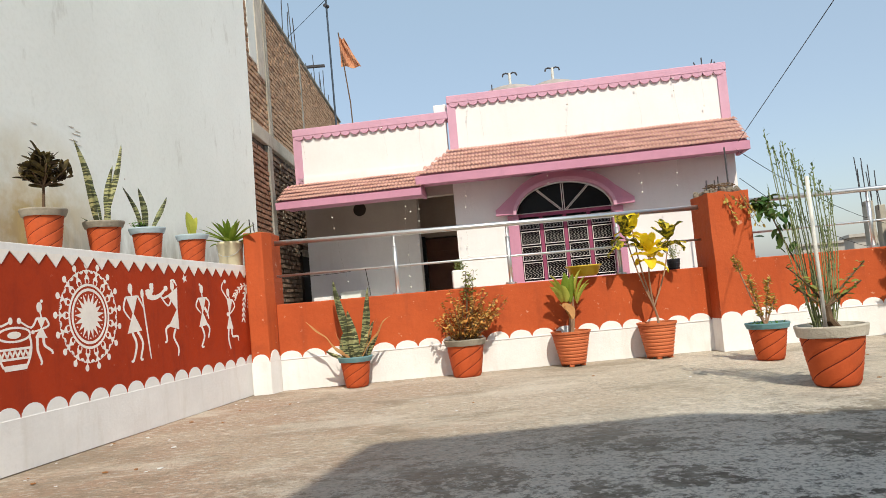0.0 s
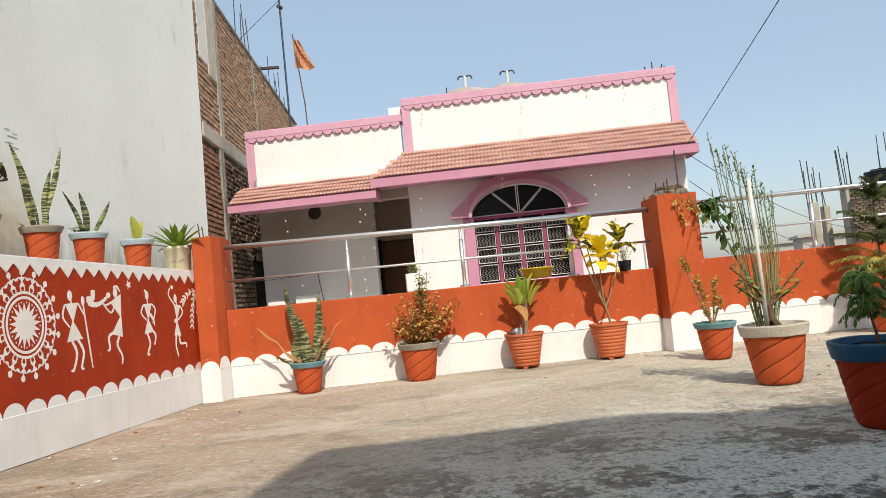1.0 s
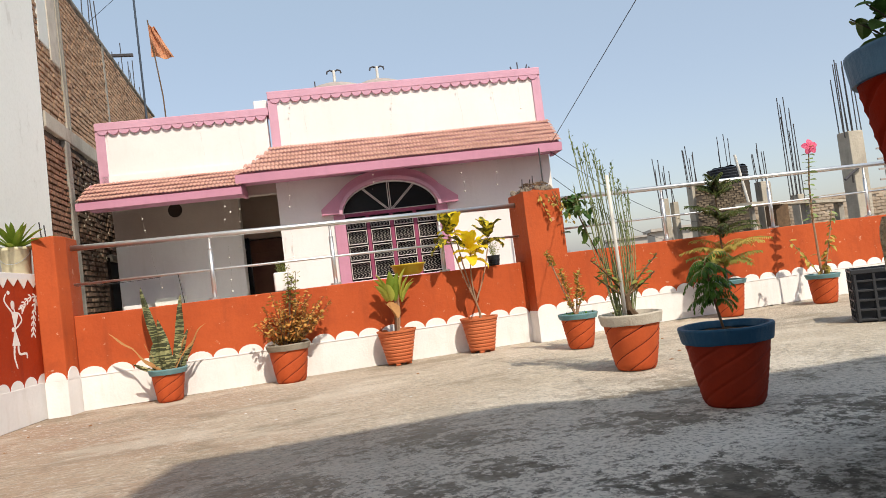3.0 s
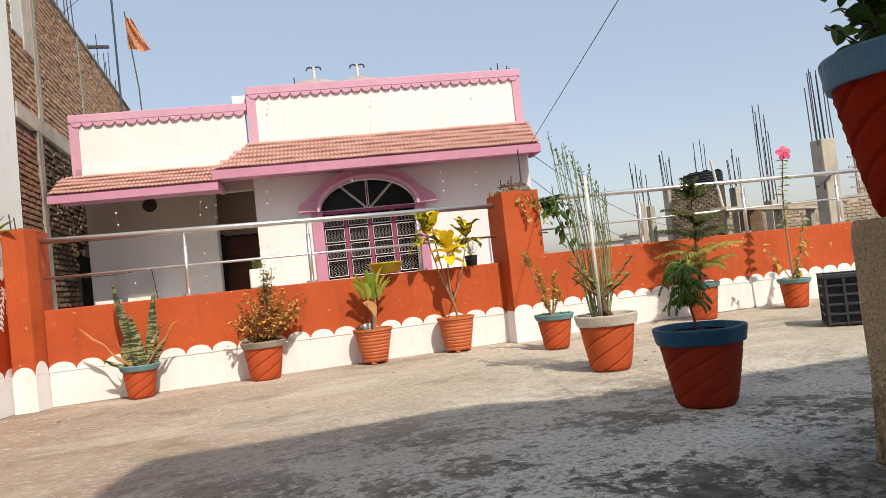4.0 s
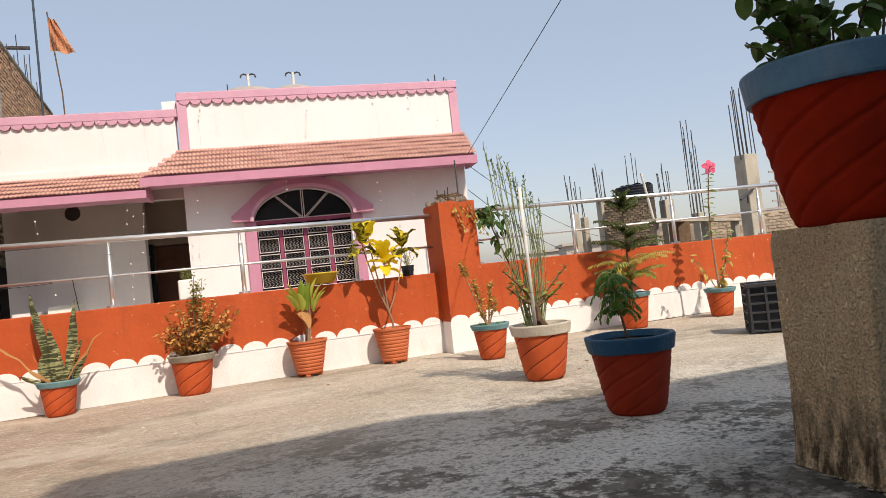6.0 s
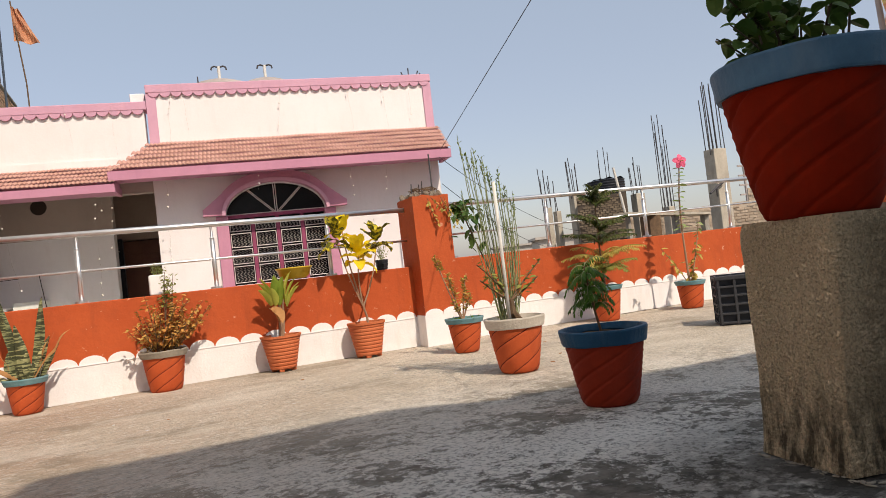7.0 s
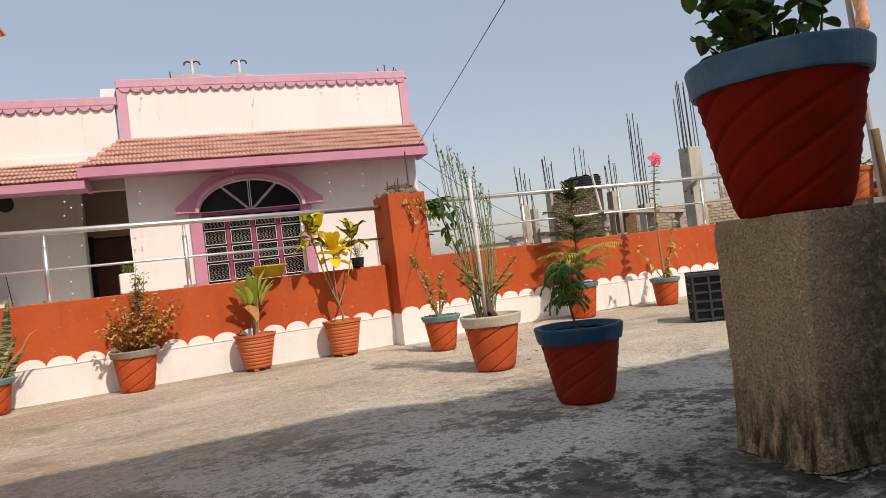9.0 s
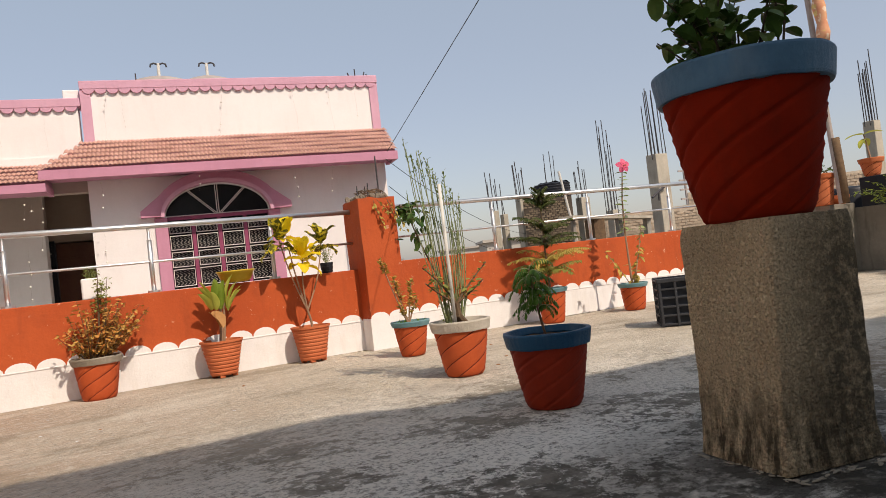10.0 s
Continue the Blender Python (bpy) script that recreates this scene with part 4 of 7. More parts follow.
hpart("vent_pipe", tube(bmesh.new(), [(hx, 1.02, hz), (hx, 1.6, hz)], 0.099, 20), M_OPENING_SHADE, None, "round vent hole filled dark for its shade")
hpart("porch_side", boxed((-4.075, 0.0, -HB), (-3.915, 1.0, -0.5)), M_HOUSE)
hpart("inner_shade_panel", boxed((-3.865, 2.6, -0.6), (-1.415, 2.7, 2.34)), M_OPENING_SHADE)
hpart("inner_floor", boxed((-3.905, 0.0, -0.62), (-1.615, 2.59, -0.5)), M_PLASTER)
# closing strip added to keep a sun patch out of the recess
hpart("lintel", boxed((-2.385, 0.02, 2.04), (-1.722, 0.17, 2.335)), M_PORCH_SHADE)
# pale slab, unseen from the terrace, added to throw light into the porch
hpart("bounce_slab", boxed((-4.015, -1.95, -0.62), (1.8, -0.002, -0.45)), M_PLASTER, None, "unseen pale slab added to bounce sun into the porch")
hpart("step", boxed((-3.82, 0.3, 0.70), (-3.57, 0.95, 0.84)), M_HOUSE)
hpart("step", boxed((-3.49, 0.5, 0.70), (-3.20, 0.95, 0.89)), M_PLASTER)
door = hpart("door", boxed((-2.575, 1.96, -0.5), (-1.635, 2.0, 1.62), 0.004), M_DOOR, None, "dark brown wooden door")
for z0, z1 in ((-0.35, 0.45), (0.6, 1.42)):
    hpart("panel", boxed((-2.475, 1.948, z0), (-1.795, 1.962, z1), 0.006), M_DOOR, door)
hpart("door_frame", boxed((-2.50, 1.86, -0.5), (-2.435, 1.95, 1.66)), M_BLACK, None, "dark door frame")
hpart("back_wall", boxed((-4.08, 5.0, -HB), (1.85, 5.2, 2.6)), M_HOUSE)
hpart("roof_slab", boxed((-3.8, -0.02, 2.34), (1.83, 5.2, 2.46)), M_HOUSE)
hpart("left_wall", boxed((-4.08, 1.2, -HB), (-3.88, 5.0, 2.6)), M_HOUSE)


def parapet_block(x0, x1, z0, z1, y, edges, label):
    """Upper wall with a mauve coping and a hanging row of scallops."""
    w = hpart("upper_wall", boxed((x0, y, z0), (x1, y + 0.15, z1 - 0.01)), M_HOUSE, None, label)
    hpart("coping", boxed((x0 - 0.03, y - 0.035, z1 - 0.09), (x1 + 0.03, y + 0.2, z1 + 0.01), 0.008), M_COPING, w, "pale pink painted coping")
    n = round((x1 - x0) / 0.129)
    me = mesh_of("scallop", prism(bmesh.new(), [(a, -b) for a, b in half_disc((x1 - x0) / n, 0.06)], -0.03, 0.0), M_COPING)
    for i in range(n):
        placed("scallop", me, T((x0 + (i + 0.5) * (x1 - x0) / n, y, z1 - 0.085 + HB)), w)
    for e in edges:
        hpart("edge_band", boxed((e - 0.055, y - 0.02, z0), (e + 0.055, y + 0.16, z1 - 0.095)), M_COPING, w, "pale pink painted edge band")


parapet_block(-1.675, 1.83, 2.5, 3.322, 0.0, (-1.65, 1.80), "cream upper wall with faint water stains")
parapet_block(-3.81, -1.742, 2.33, 3.122, 0.0, (-3.785,), "cream upper wall with faint water stains")
hpart("box", boxed((-1.90, 0.1, 3.12), (-1.73, 0.3, 3.265), 0.01), M_HOUSE, None, "small white box on the wall top")


def tiled_eave(x0, x1, zt, zb, yb, courses, hip_left, label, fh=0.10):
    """Sloping eave: a slab with a mauve fascia, and courses of small tiles with rolls."""
    ev = hpart("eave", prism(bmesh.new(), [(0, 0), (1, 0), (1, 1), (0, 1)], 0, 0.001), M_PINK, None, label)
    bm = bmesh.new()
    hl = 0.42 if hip_left else 0.0
    q = [Vector((x0, yb, zb)), Vector((x1, yb, zb)), Vector((x1, 0.0, zt)), Vector((x0 + hl, 0.0, zt))]
    up = [bm.verts.new(v) for v in q]
    dn = [bm.verts.new(Vector((v.x, v.y, zb - 0.03))) for v in q]
    bm.faces.new(up)
    bm.faces.new(dn)
    for i in range(4):
        bm.faces.new((up[i], up[(i + 1) % 4], dn[(i + 1) % 4], dn[i]))
    old = ev.data
    bmesh.ops.translate(bm, verts=bm.verts, vec=(0, 0, HB))
    ev.data = mesh_of("eave", bm, M_PINK)
    bpy.data.meshes.remove(old)
    fb = bmesh.new()
    box(fb, (x0 - 0.015, yb - 0.03, zb - fh), (x1 + 0.015, yb + 0.03, zb + 0.0))
    box(fb, (x1 - 0.03, yb, zb - fh), (x1 + 0.015, 0.0, zb))
    if hip_left:
        box(fb, (x0 - 0.015, yb, zb - fh), (x0 + 0.03, 0.0, zb))
    hpart("fascia", fb, M_PINK, ev, "mauve painted fascia board")
    hpart("soffit", boxed((x0 + 0.03, yb + 0.03, zb - 0.07), (x1 - 0.03, 0.0, zb - 0.045)), M_PINK, ev)
    pitch = 0.0465
    for c in range(courses):
        u0, u1 = c / courses, (c + 1.12) / courses
        tb_ = bmesh.new()
        xl0 = x0 - 0.02 + (hl + 0.02) * u0
        n = int((x1 + 0.02 - xl0) / pitch)
        prof = [(0.0, -0.003), (0.22, 0.007), (0.5, 0.012), (0.76, 0.006), (0.97, -0.006)]
        for i in range(n):
            bx = x1 + 0.02 - (i + 1) * pitch
            jit = 0.003 * math.sin(i * 12.9 + c * 4.1)
            rows = []
            for u, lift in ((u0, 0.028), (min(u1, 1.0), 0.002)):
                yy, zz = yb - 0.03 + (0.03 - yb) * u, zb + 0.004 + (zt - zb) * u
                rows.append([(bx + f_ * pitch, yy, zz + lift + h_ + jit) for f_, h_ in prof])
            top = [[tb_.verts.new(p_) for p_ in r_] for r_ in rows]
            low = [tb_.verts.new((p_[0], p_[1], p_[2] - 0.011)) for p_ in rows[0]]
            for k in range(4):
                tb_.faces.new((top[0][k], top[0][k + 1], top[1][k + 1], top[1][k]))
                tb_.faces.new((low[k], low[k + 1], top[0][k + 1], top[0][k]))
        hpart("tile_course", tb_, M_TILE, ev, "course of terracotta tiles")
    return ev


tiled_eave(-3.97, -2.09, 2.375, 2.095, -0.44, 5, False, "small tiled eave with mauve fascia", 0.09)
tiled_eave(-2.12, 1.89, 2.615, 2.235, -0.44, 6, True, "long tiled eave with mauve fascia", 0.105)

# arched window
win = hpart("window", boxed((WX0, 0.16, WZ0), (WX1, 0.17, WZ1 + 0.01)), M_GLASS, None, "arched window with mauve frame and metal lattice")
ag = bmesh.new()
prism(ag, arch, 0.16, 0.17)
hpart("fanlight", ag, M_GLASS, win, "dark arched fanlight")
for x0, x1 in ((WX0 - 0.12, WX0 + 0.02), (WX1 - 0.02, WX1 + 0.12)):
    hpart("jamb", boxed((x0, -0.03, WZ0 - 0.01), (x1, 0.16, WZ1), 0.006), M_PINK, win, "mauve painted jamb")
hpart("sill", boxed((WX0 - 0.11, -0.06, WZ0 - 0.05), (WX1 + 0.12, 0.16, WZ0 - 0.005), 0.006), M_PINK, win)
hood = bmesh.new()


def hood_out(k):
    a = math.pi * k / 24
    return (ACX + (ARX + 0.13) * math.cos(a), WZ1 + (AZ - WZ1 + 0.14) * math.sin(a))


line = [(ACX + ARX + 0.26, WZ1 + 0.01), (ACX + ARX + 0.26, WZ1 + 0.08)] + [hood_out(k) for k in range(4, 21)] + [(ACX - ARX - 0.26, WZ1 + 0.08), (ACX - ARX - 0.26, WZ1 + 0.01)]
inner = [(ACX + ARX, WZ1 + 0.01)] + arch[1:24] + [(ACX - ARX, WZ1 + 0.01)]
step_in = (len(inner) - 1) / (len(line) - 1)
match = [inner[round(i * step_in)] for i in range(len(line))]
front = [(hood.verts.new((x, -0.11, z)), hood.verts.new((x, 0.02, z))) for x, z in line]
back = [(hood.verts.new((x, -0.09, z)), hood.verts.new((x, 0.02, z))) for x, z in match]
for (a0, a1), (b0, b1), (c0, c1), (d0, d1) in zip(front, front[1:], back, back[1:]):
    hood.faces.new((a0, b0, d0, c0))
    hood.faces.new((a0, a1, b1, b0))
    hood.faces.new((c0, d0, d1, c1))
    hood.faces.new((a1, c1, d1, b1))
hood.faces.new((front[0][0], back[0][0], back[0][1], front[0][1]))
hood.faces.new((front[-1][0], front[-1][1], back[-1][1], back[-1][0]))
hd = hpart("hood", hood, M_PINK, win, "mauve painted arched hood")
mo = bmesh.new()
for k in range(24):
    a0, a1 = math.pi * k / 24, math.pi * (k + 1) / 24
    prism(mo, [(ACX + (ARX + e) * math.cos(a), WZ1 + (AZ - WZ1 + e) * math.sin(a)) for a, e in ((a0, 0.0), (a0, 0.04), (a1, 0.04), (a1, 0.0))], -0.125, -0.05)
hpart("moulding", mo, M_COPING, hd, "raised pale pink inner moulding")
cols = [WX0 + (WX1 - WX0) * i / 4 for i in range(5)]
for i, x in enumerate(cols):
    hpart("mullion", boxed((x - 0.022, 0.10, WZ0), (x + 0.022, 0.15, WZ1)), M_PINKD, win)
rows_z = [WZ0 + 0.015, WZ0 + 0.25, WZ0 + 0.46, WZ0 + 0.66, WZ1 - 0.05]
for i in range(4):
    for j in range(4):
        x0, x1, z0, z1 = cols[i] + 0.03, cols[i + 1] - 0.03, rows_z[j] + 0.012, rows_z[j + 1] - 0.012
        fr = bmesh.new()
        box(fr, (x0, 0.09, z0), (x0 + 0.008, 0.12, z1))
        box(fr, (x1 - 0.008, 0.09, z0), (x1, 0.12, z1))
        box(fr, (x0, 0.088, z0), (x1, 0.12, z0 + 0.008))
        box(fr, (x0, 0.088, z1 - 0.008), (x1, 0.12, z1))
        pane = hpart("casement", fr, M_FRAME, win, "thin white window bars")
        la = bmesh.new()
        nx, nz = 5, 6
        for a_ in range(nx):
            for b_ in range(nz):
                cx = x0 + 0.014 + (x1 - x0 - 0.028) * (a_ + 0.5) / nx
                cz = z0 + 0.014 + (z1 - z0 - 0.028) * (b_ + 0.5) / nz
                sgn = 1 if b_ % 3 else -1
                m = T((cx, 0.135, cz)) @ Euler((0, radians(38 * sgn), 0)).to_matrix().to_4x4()
                box(la, (-0.020, -0.004, -0.003), (0.020, 0.004, 0.003), m)
        hpart("lattice", la, M_LATTICE, pane, "woven metal lattice")
tb2 = bmesh.new()
box(tb2, (WX0, 0.09, WZ1 - 0.03), (WX1, 0.15, WZ1 + 0.012))
hpart("transom", tb2, M_PINKD, win)
for ang in (57, 90, 123):
    a = radians(ang)
    ex, ez = ACX + ARX * math.cos(a), WZ1 + (AZ - WZ1) * math.sin(a)
    for o in (-0.012, 0.012):
        sp = bmesh.new()
        tube(sp, [(ACX + o, 0.12, WZ1), (ex + o, 0.12, ez)], 0.006, 6)
        hpart("fan_bar", sp, M_FRAME, win, "white radiating fanlight bar")
sp = bmesh.new()
tube(sp, [(WX0, 0.1, WZ1 + 0.018), (WX1, 0.1, WZ1 + 0.018)], 0.007, 6)
hpart("fan_bar", sp, M_FRAME, win, "white fanlight bar")

# water tanks and vents on the roof
for u, big in ((-0.86, 0.46), (-0.20, 0.42)):
    tk = thing("water_tank", house.matrix_world @ T((u, 1.7, HB + 2.46)), "low dark water tank with a forked vent pipe", "water tank", "roof tanks")
    part("shell", lathe(bmesh.new(), [(big, 0.0), (big, 1.24), (big * 0.93, 1.29), (big * 0.6, 1.345), (0.16, 1.375), (0.05, 1.38)], 32), M_PIPE, tk, smooth=True)
    part("vent_pipe", rod((0, 0, 1.2), (0, 0, 1.60), 0.022, 10), M_PVC, tk, "white vent pipe")
    for sgn in (-1, 1):
        part("elbow", tube(bmesh.new(), [(0, 0, 1.585), (0.06 * sgn, 0, 1.605), (0.1 * sgn, 0, 1.59), (0.11 * sgn, 0, 1.55)], 0.013, 8), M_REBAR, tk)
for i, (u, h) in enumerate(((1.53, 0.05), (1.60, 0.10), (1.70, 0.06), (1.78, 0.03), (-1.09, 0.09))):
    rb = thing("rebar_stub", house.matrix_world @ T((u, 0.08, HB + 3.35)), "short rusty rebar stub on the wall top", "rebar", "wall top rebar")
    part("bar", rod((0, 0, -0.03), (0.03 * (i % 3 - 1), 0, h), 0.008, 6), M_REBAR, rb)

# fairy light strings hanging from the eaves and the upper wall
rng = random.Random(11)
for u, y, z0, z1, slope in ((-1.53, -0.41, 2.21, 1.79, -0.01), (-0.49, -0.41, 2.17, 1.89, -0.02), (0.61, -0.41, 2.1, 1.75, 0.0), (1.09, -0.41, 2.25, 1.79, -0.05), (-2.30, -0.41, 2.04, 1.57, -0.03), (-2.13, -0.41, 1.98, 1.38, -0.05), (-2.24, -0.41, 2.0, 1.81, 0.0), (-3.30, -0.41, 1.98, 1.0, 0.17), (-2.30, -0.41, 1.40, 0.86, -0.02), (-2.47, 1.83, 1.62, 0.80, -0.04), (-1.60, -0.03, 1.60, 1.2, 0.01),
                                          (-1.28, -0.05, 3.34, 2.75, 0.03), (-1.42, -0.05, 3.3, 2.62, -0.06), (-0.12, -0.05, 3.3, 2.62, -0.06), (0.72, -0.05, 3.3, 2.65, 0.05), (1.18, -0.05, 3.34, 2.6, 0.05), (1.52, -0.05, 3.3, 2.8, 0.02), (-2.6, -0.05, 3.15, 2.6, 0.05), (-2.1, -0.05, 3.1, 2.5, 0.02), (-3.7, -0.05, 3.1, 2.7, 0.02)):
    ls = thing("fairy_light_string", house.matrix_world @ T((u, y, HB + z0)), "thin fairy light string hanging on the house front", "string light", "fairy lights")
    n = max(3, int((z0 - z1) / 0.13))
    pts = [(slope * k / n + rng.uniform(-0.012, 0.012), 0, -(z0 - z1) * k / n) for k in range(n + 1)]
    part("wire", tube(bmesh.new(), pts, 0.0007, 4), M_WIREP, ls)
    for p in pts[1:]:
        if rng.random() < (0.75 if z1 < 2.4 else 0.35):
            b_ = bmesh.new()
            bmesh.ops.create_icosphere(b_, subdivisions=1, radius=0.011, matrix=T(p))
            part("bulb", b_, M_BULB, ls)


# ---- pots ----
def twisted_body(r0, r1, h, ridges=12, slope=0.7, deep=0.035, per=8):
    """Pot body whose raised bands climb round it; the joints between them are thin dark lines."""
    bm = bmesh.new()
    n, steps = ridges * per, 10
    turn = 1 / (slope * (r0 + r1) / 2)
    prof = [(r0 * 0.94, 0.0), (r0, 0.012)] + [(r0 + (r1 - r0) * (k / steps) ** 0.85, h * k / steps) for k in range(1, steps + 1)]
    rings = []
    for r, z in prof:
        ring_ = []
        for k in range(n):
            u = (k % per) / per
            q = r * (1 - deep + deep * min(1.0, 1.6 * math.sin(math.pi * max(u - 0.06, 0) / 0.94) ** 0.5 if u > 0.06 else 0.0))
            a = 2 * math.pi * k / n + turn * z
            ring_.append(bm.verts.new((q * math.cos(a), q * math.sin(a), z)))
        rings.append(ring_)
    for a, b in zip(rings, rings[1:]):
        for k in range(n):
            f_ = bm.faces.new((a[k], a[(k + 1) % n], b[(k + 1) % n], b[k]))
            f_.material_index = 1 if k % per == 0 else 0
    bm.faces.new(rings[0][::-1])
    return bm


def ribbed_body(r0, r1, h):
    bm = bmesh.new()
    prof = [(r0, 0.02)]
    ribs = 9
    for i in range(ribs):
        for u, o in ((0.08, 0.0), (0.3, 0.005), (0.75, 0.005), (0.94, 0.0)):
            t = (i + u) / ribs
            prof.append((r0 + (r1 - r0) * t + o, 0.02 + (h - 0.02) * t * 0.93))
    prof += [(r1 + 0.012, h * 0.94), (r1 + 0.014, h), (r1 - 0.006, h), (r1 - 0.012, h - 0.04)]
    return lathe(bm, prof, 40)


def rim_ring(r1, z0, z1, flare=0.012, thick=0.02):
    prof = [(r1 * 0.93, z0), (r1 + flare * 0.7, z0), (r1 + flare, z0 + 0.008), (r1 + flare * 1.9, z1 - 0.008), (r1 + flare * 1.7, z1), (r1 + flare * 1.7 - thick, z1), (r1 + flare - thick - 0.006, z1 - 0.03)]
    bm = bmesh.new()
    lathe(bm, prof, 48)
    bmesh.ops.delete(bm, geom=[f_ for f_ in bm.faces if len(f_.verts) > 4], context="FACES")
    for v in bm.verts:
        v.co.z += 0.004 * noise.noise(v.co * 9)
        v.co.xy *= 1 + 0.008 * noise.noise(v.co * 6)
    return bm


def soil_disc(r, z):
    bm = bmesh.new()
    bmesh.ops.create_circle(bm, cap_ends=True, segments=28, radius=r)
    bmesh.ops.poke(bm, faces=bm.faces)
    bmesh.ops.subdivide_edges(bm, edges=bm.edges, cuts=2, use_grid_fill=True)
    for v in bm.verts:
        v.co.z = z + 0.012 * noise.noise(v.co * 18) + 0.008 * (1 - v.co.length / r)
    return bm


DEEP = (M_POT_SHADE, M_POT_SHADE2)   # pots whose grooves carry no darker line


def potted(label, at_, r0, r1, h, style="twist", body=None, rim=None, rim_h=0.045, category="potted plant", group="", turn=0.0):
    """Pot with rim and soil; returns the thing and the soil's height."""
    ob = thing("potted_plant", T(at_) @ Euler((0, 0, radians(turn))).to_matrix().to_4x4(), label, category, group)
    if style == "twist":
        pot = part("pot", twisted_body(r0, r1, h - rim_h + 0.01, deep=0.045 if body is M_POT_SHADE2 else 0.03 if body is M_POT_SHADE else 0.022, ridges=7 if body in DEEP else 5, slope=0.58 if body in DEEP else 0.55, per=14), [body or M_POT, body if body in DEEP else M_GROOVE], ob, smooth=True)
        part("rim", rim_ring(r1, h - rim_h, h), rim, pot, smooth=False)
    else:
        pot = part("pot", ribbed_body(r0, r1, h), body or M_CLAY, ob, "ribbed terracotta pot")
        for k in range(4):
            a = math.pi / 4 + k * math.pi / 2 + 0.4
            part("foot", boxed((r0 * 0.78 * math.cos(a) - 0.022, r0 * 0.78 * math.sin(a) - 0.022, 0.0), (r0 * 0.78 * math.cos(a) + 0.022, r0 * 0.78 * math.sin(a) + 0.022, 0.03), 0.004), body or M_CLAY, pot)
    part("soil", soil_disc(r1 * 0.97, h - 0.035), M_SOIL, ob)
    return ob, h - 0.03


def blades(ob, name, rows, material, segs=9, label=""):
    """Each row: base x, y, z, azimuth, elevation, length, width, droop, fold; a leaf part each."""
    for x, y, z, az, el, ln, wd, dr, fo in rows:
        part(name, blade(bmesh.new(), aim((x, y, z), az, el), ln, wd, radians(dr), fo, segs, 0.55, 0.55), material, ob, label)


def snake_leaf(ob, x, y, z, az, lean, ln, wd, tw=0.5):
    """Stiff upright sword leaf that leans towards az and narrows to a point."""
    bm = bmesh.new()
    d = Vector((math.cos(radians(az)) * math.sin(radians(lean)), math.sin(radians(az)) * math.sin(radians(lean)), math.cos(radians(lean))))
    face = radians(noise.noise(Vector((x * 40, y * 40, ln * 9))) * 32)
    ph = az * 0.7 + ln * 9
    bow = Vector((0.024 * ln, 0.008 * ln, 0))
    rows, n = [], 18
    for i in range(n + 1):
        u = i / n
        w = wd / 2 * (0.48 + 0.52 * math.sin(math.pi / 2 * min(1, u / 0.5))) * (1.0 if u < 0.58 else max(0.0, (1 - u) / 0.42) ** 0.62)
        a = face + tw * u + 0.15 * math.sin(u * 9 + az)
        p = Vector((x, y, z)) + d * ln * u + Vector((d.x, d.y, 0)) * ln * 0.25 * u * u + bow * math.sin(u * 4.4 + ph)
        s_ = Vector((math.cos(a), math.sin(a), 0))
        f_ = Vector((-math.sin(a), math.cos(a), 0))
        if i < n:
            rows.append([bm.verts.new(p + s_ * w * q_ + f_ * (w * 0.35 * abs(q_) - o_)) for q_, o_ in ((1, 0), (0.8, 0), (0, 0.002), (-0.8, 0), (-1, 0), (0, 0.009))])
        else:
            rows.append([bm.verts.new(p)])
    for a, b in zip(rows, rows[1:]):
        for k in range(6):
            if len(b) == 6:
                f_ = bm.faces.new((a[k], a[(k + 1) % 6], b[(k + 1) % 6], b[k]))
            else:
                f_ = bm.faces.new((a[k], a[(k + 1) % 6], b[0]))
            f_.material_index = 1 if k in (0, 3) else 0
    part("leaf", bm, [L_SNAKE, L_SNAKEY], ob)


def curve_pts(p, az, el, ln, bend, n=6):
    """Points of a stem that leaves p and bends; el and bend in degrees."""
    p, out = Vector(p), [Vector(p)]
    for i in range(n):
        e = radians(el + bend * i / n)
        p = p + Vector((math.cos(radians(az)) * math.cos(e), math.sin(radians(az)) * math.cos(e), math.sin(e))) * ln / n
        out.append(p.copy())
    return out


def taper(pts, r0, r1):
    return tube(bmesh.new(), pts, [r0 + (r1 - r0) * i / (len(pts) - 1) for i in range(len(pts))], 7)


def leafy(bm, pts, rng, count, ln, wd, el=(-20, 50), start=0.2, droop=0.5, segs=4, jitter=0.01, point=0.8):
    """Scatters leaves along a stem."""
    for i in range(count):
        u = (start + (1 - start) * (i + rng.random()) / count) * (len(pts) - 1)
        k = min(int(u), len(pts) - 2)
        p = pts[k].lerp(pts[k + 1], u - k)
        s = rng.uniform(0.7, 1.25)
        p = p + Vector((rng.uniform(-jitter, jitter), rng.uniform(-jitter, jitter), rng.uniform(-jitter, jitter)))
        blade(bm, aim(p, rng.uniform(0, 360), rng.uniform(*el), rng.uniform(-40, 40)), ln * s, wd * s, droop * rng.uniform(0.3, 1.5), 0.25, segs, point, 0.1)
    return bm


# snake plant against the wall
p1, z = potted("snake plant with dry tan leaves in a teal-rimmed pot", (-0.835, 6.19, 0), 0.098, 0.133, 0.267, rim=M_TEAL, group="pots along the low wall")
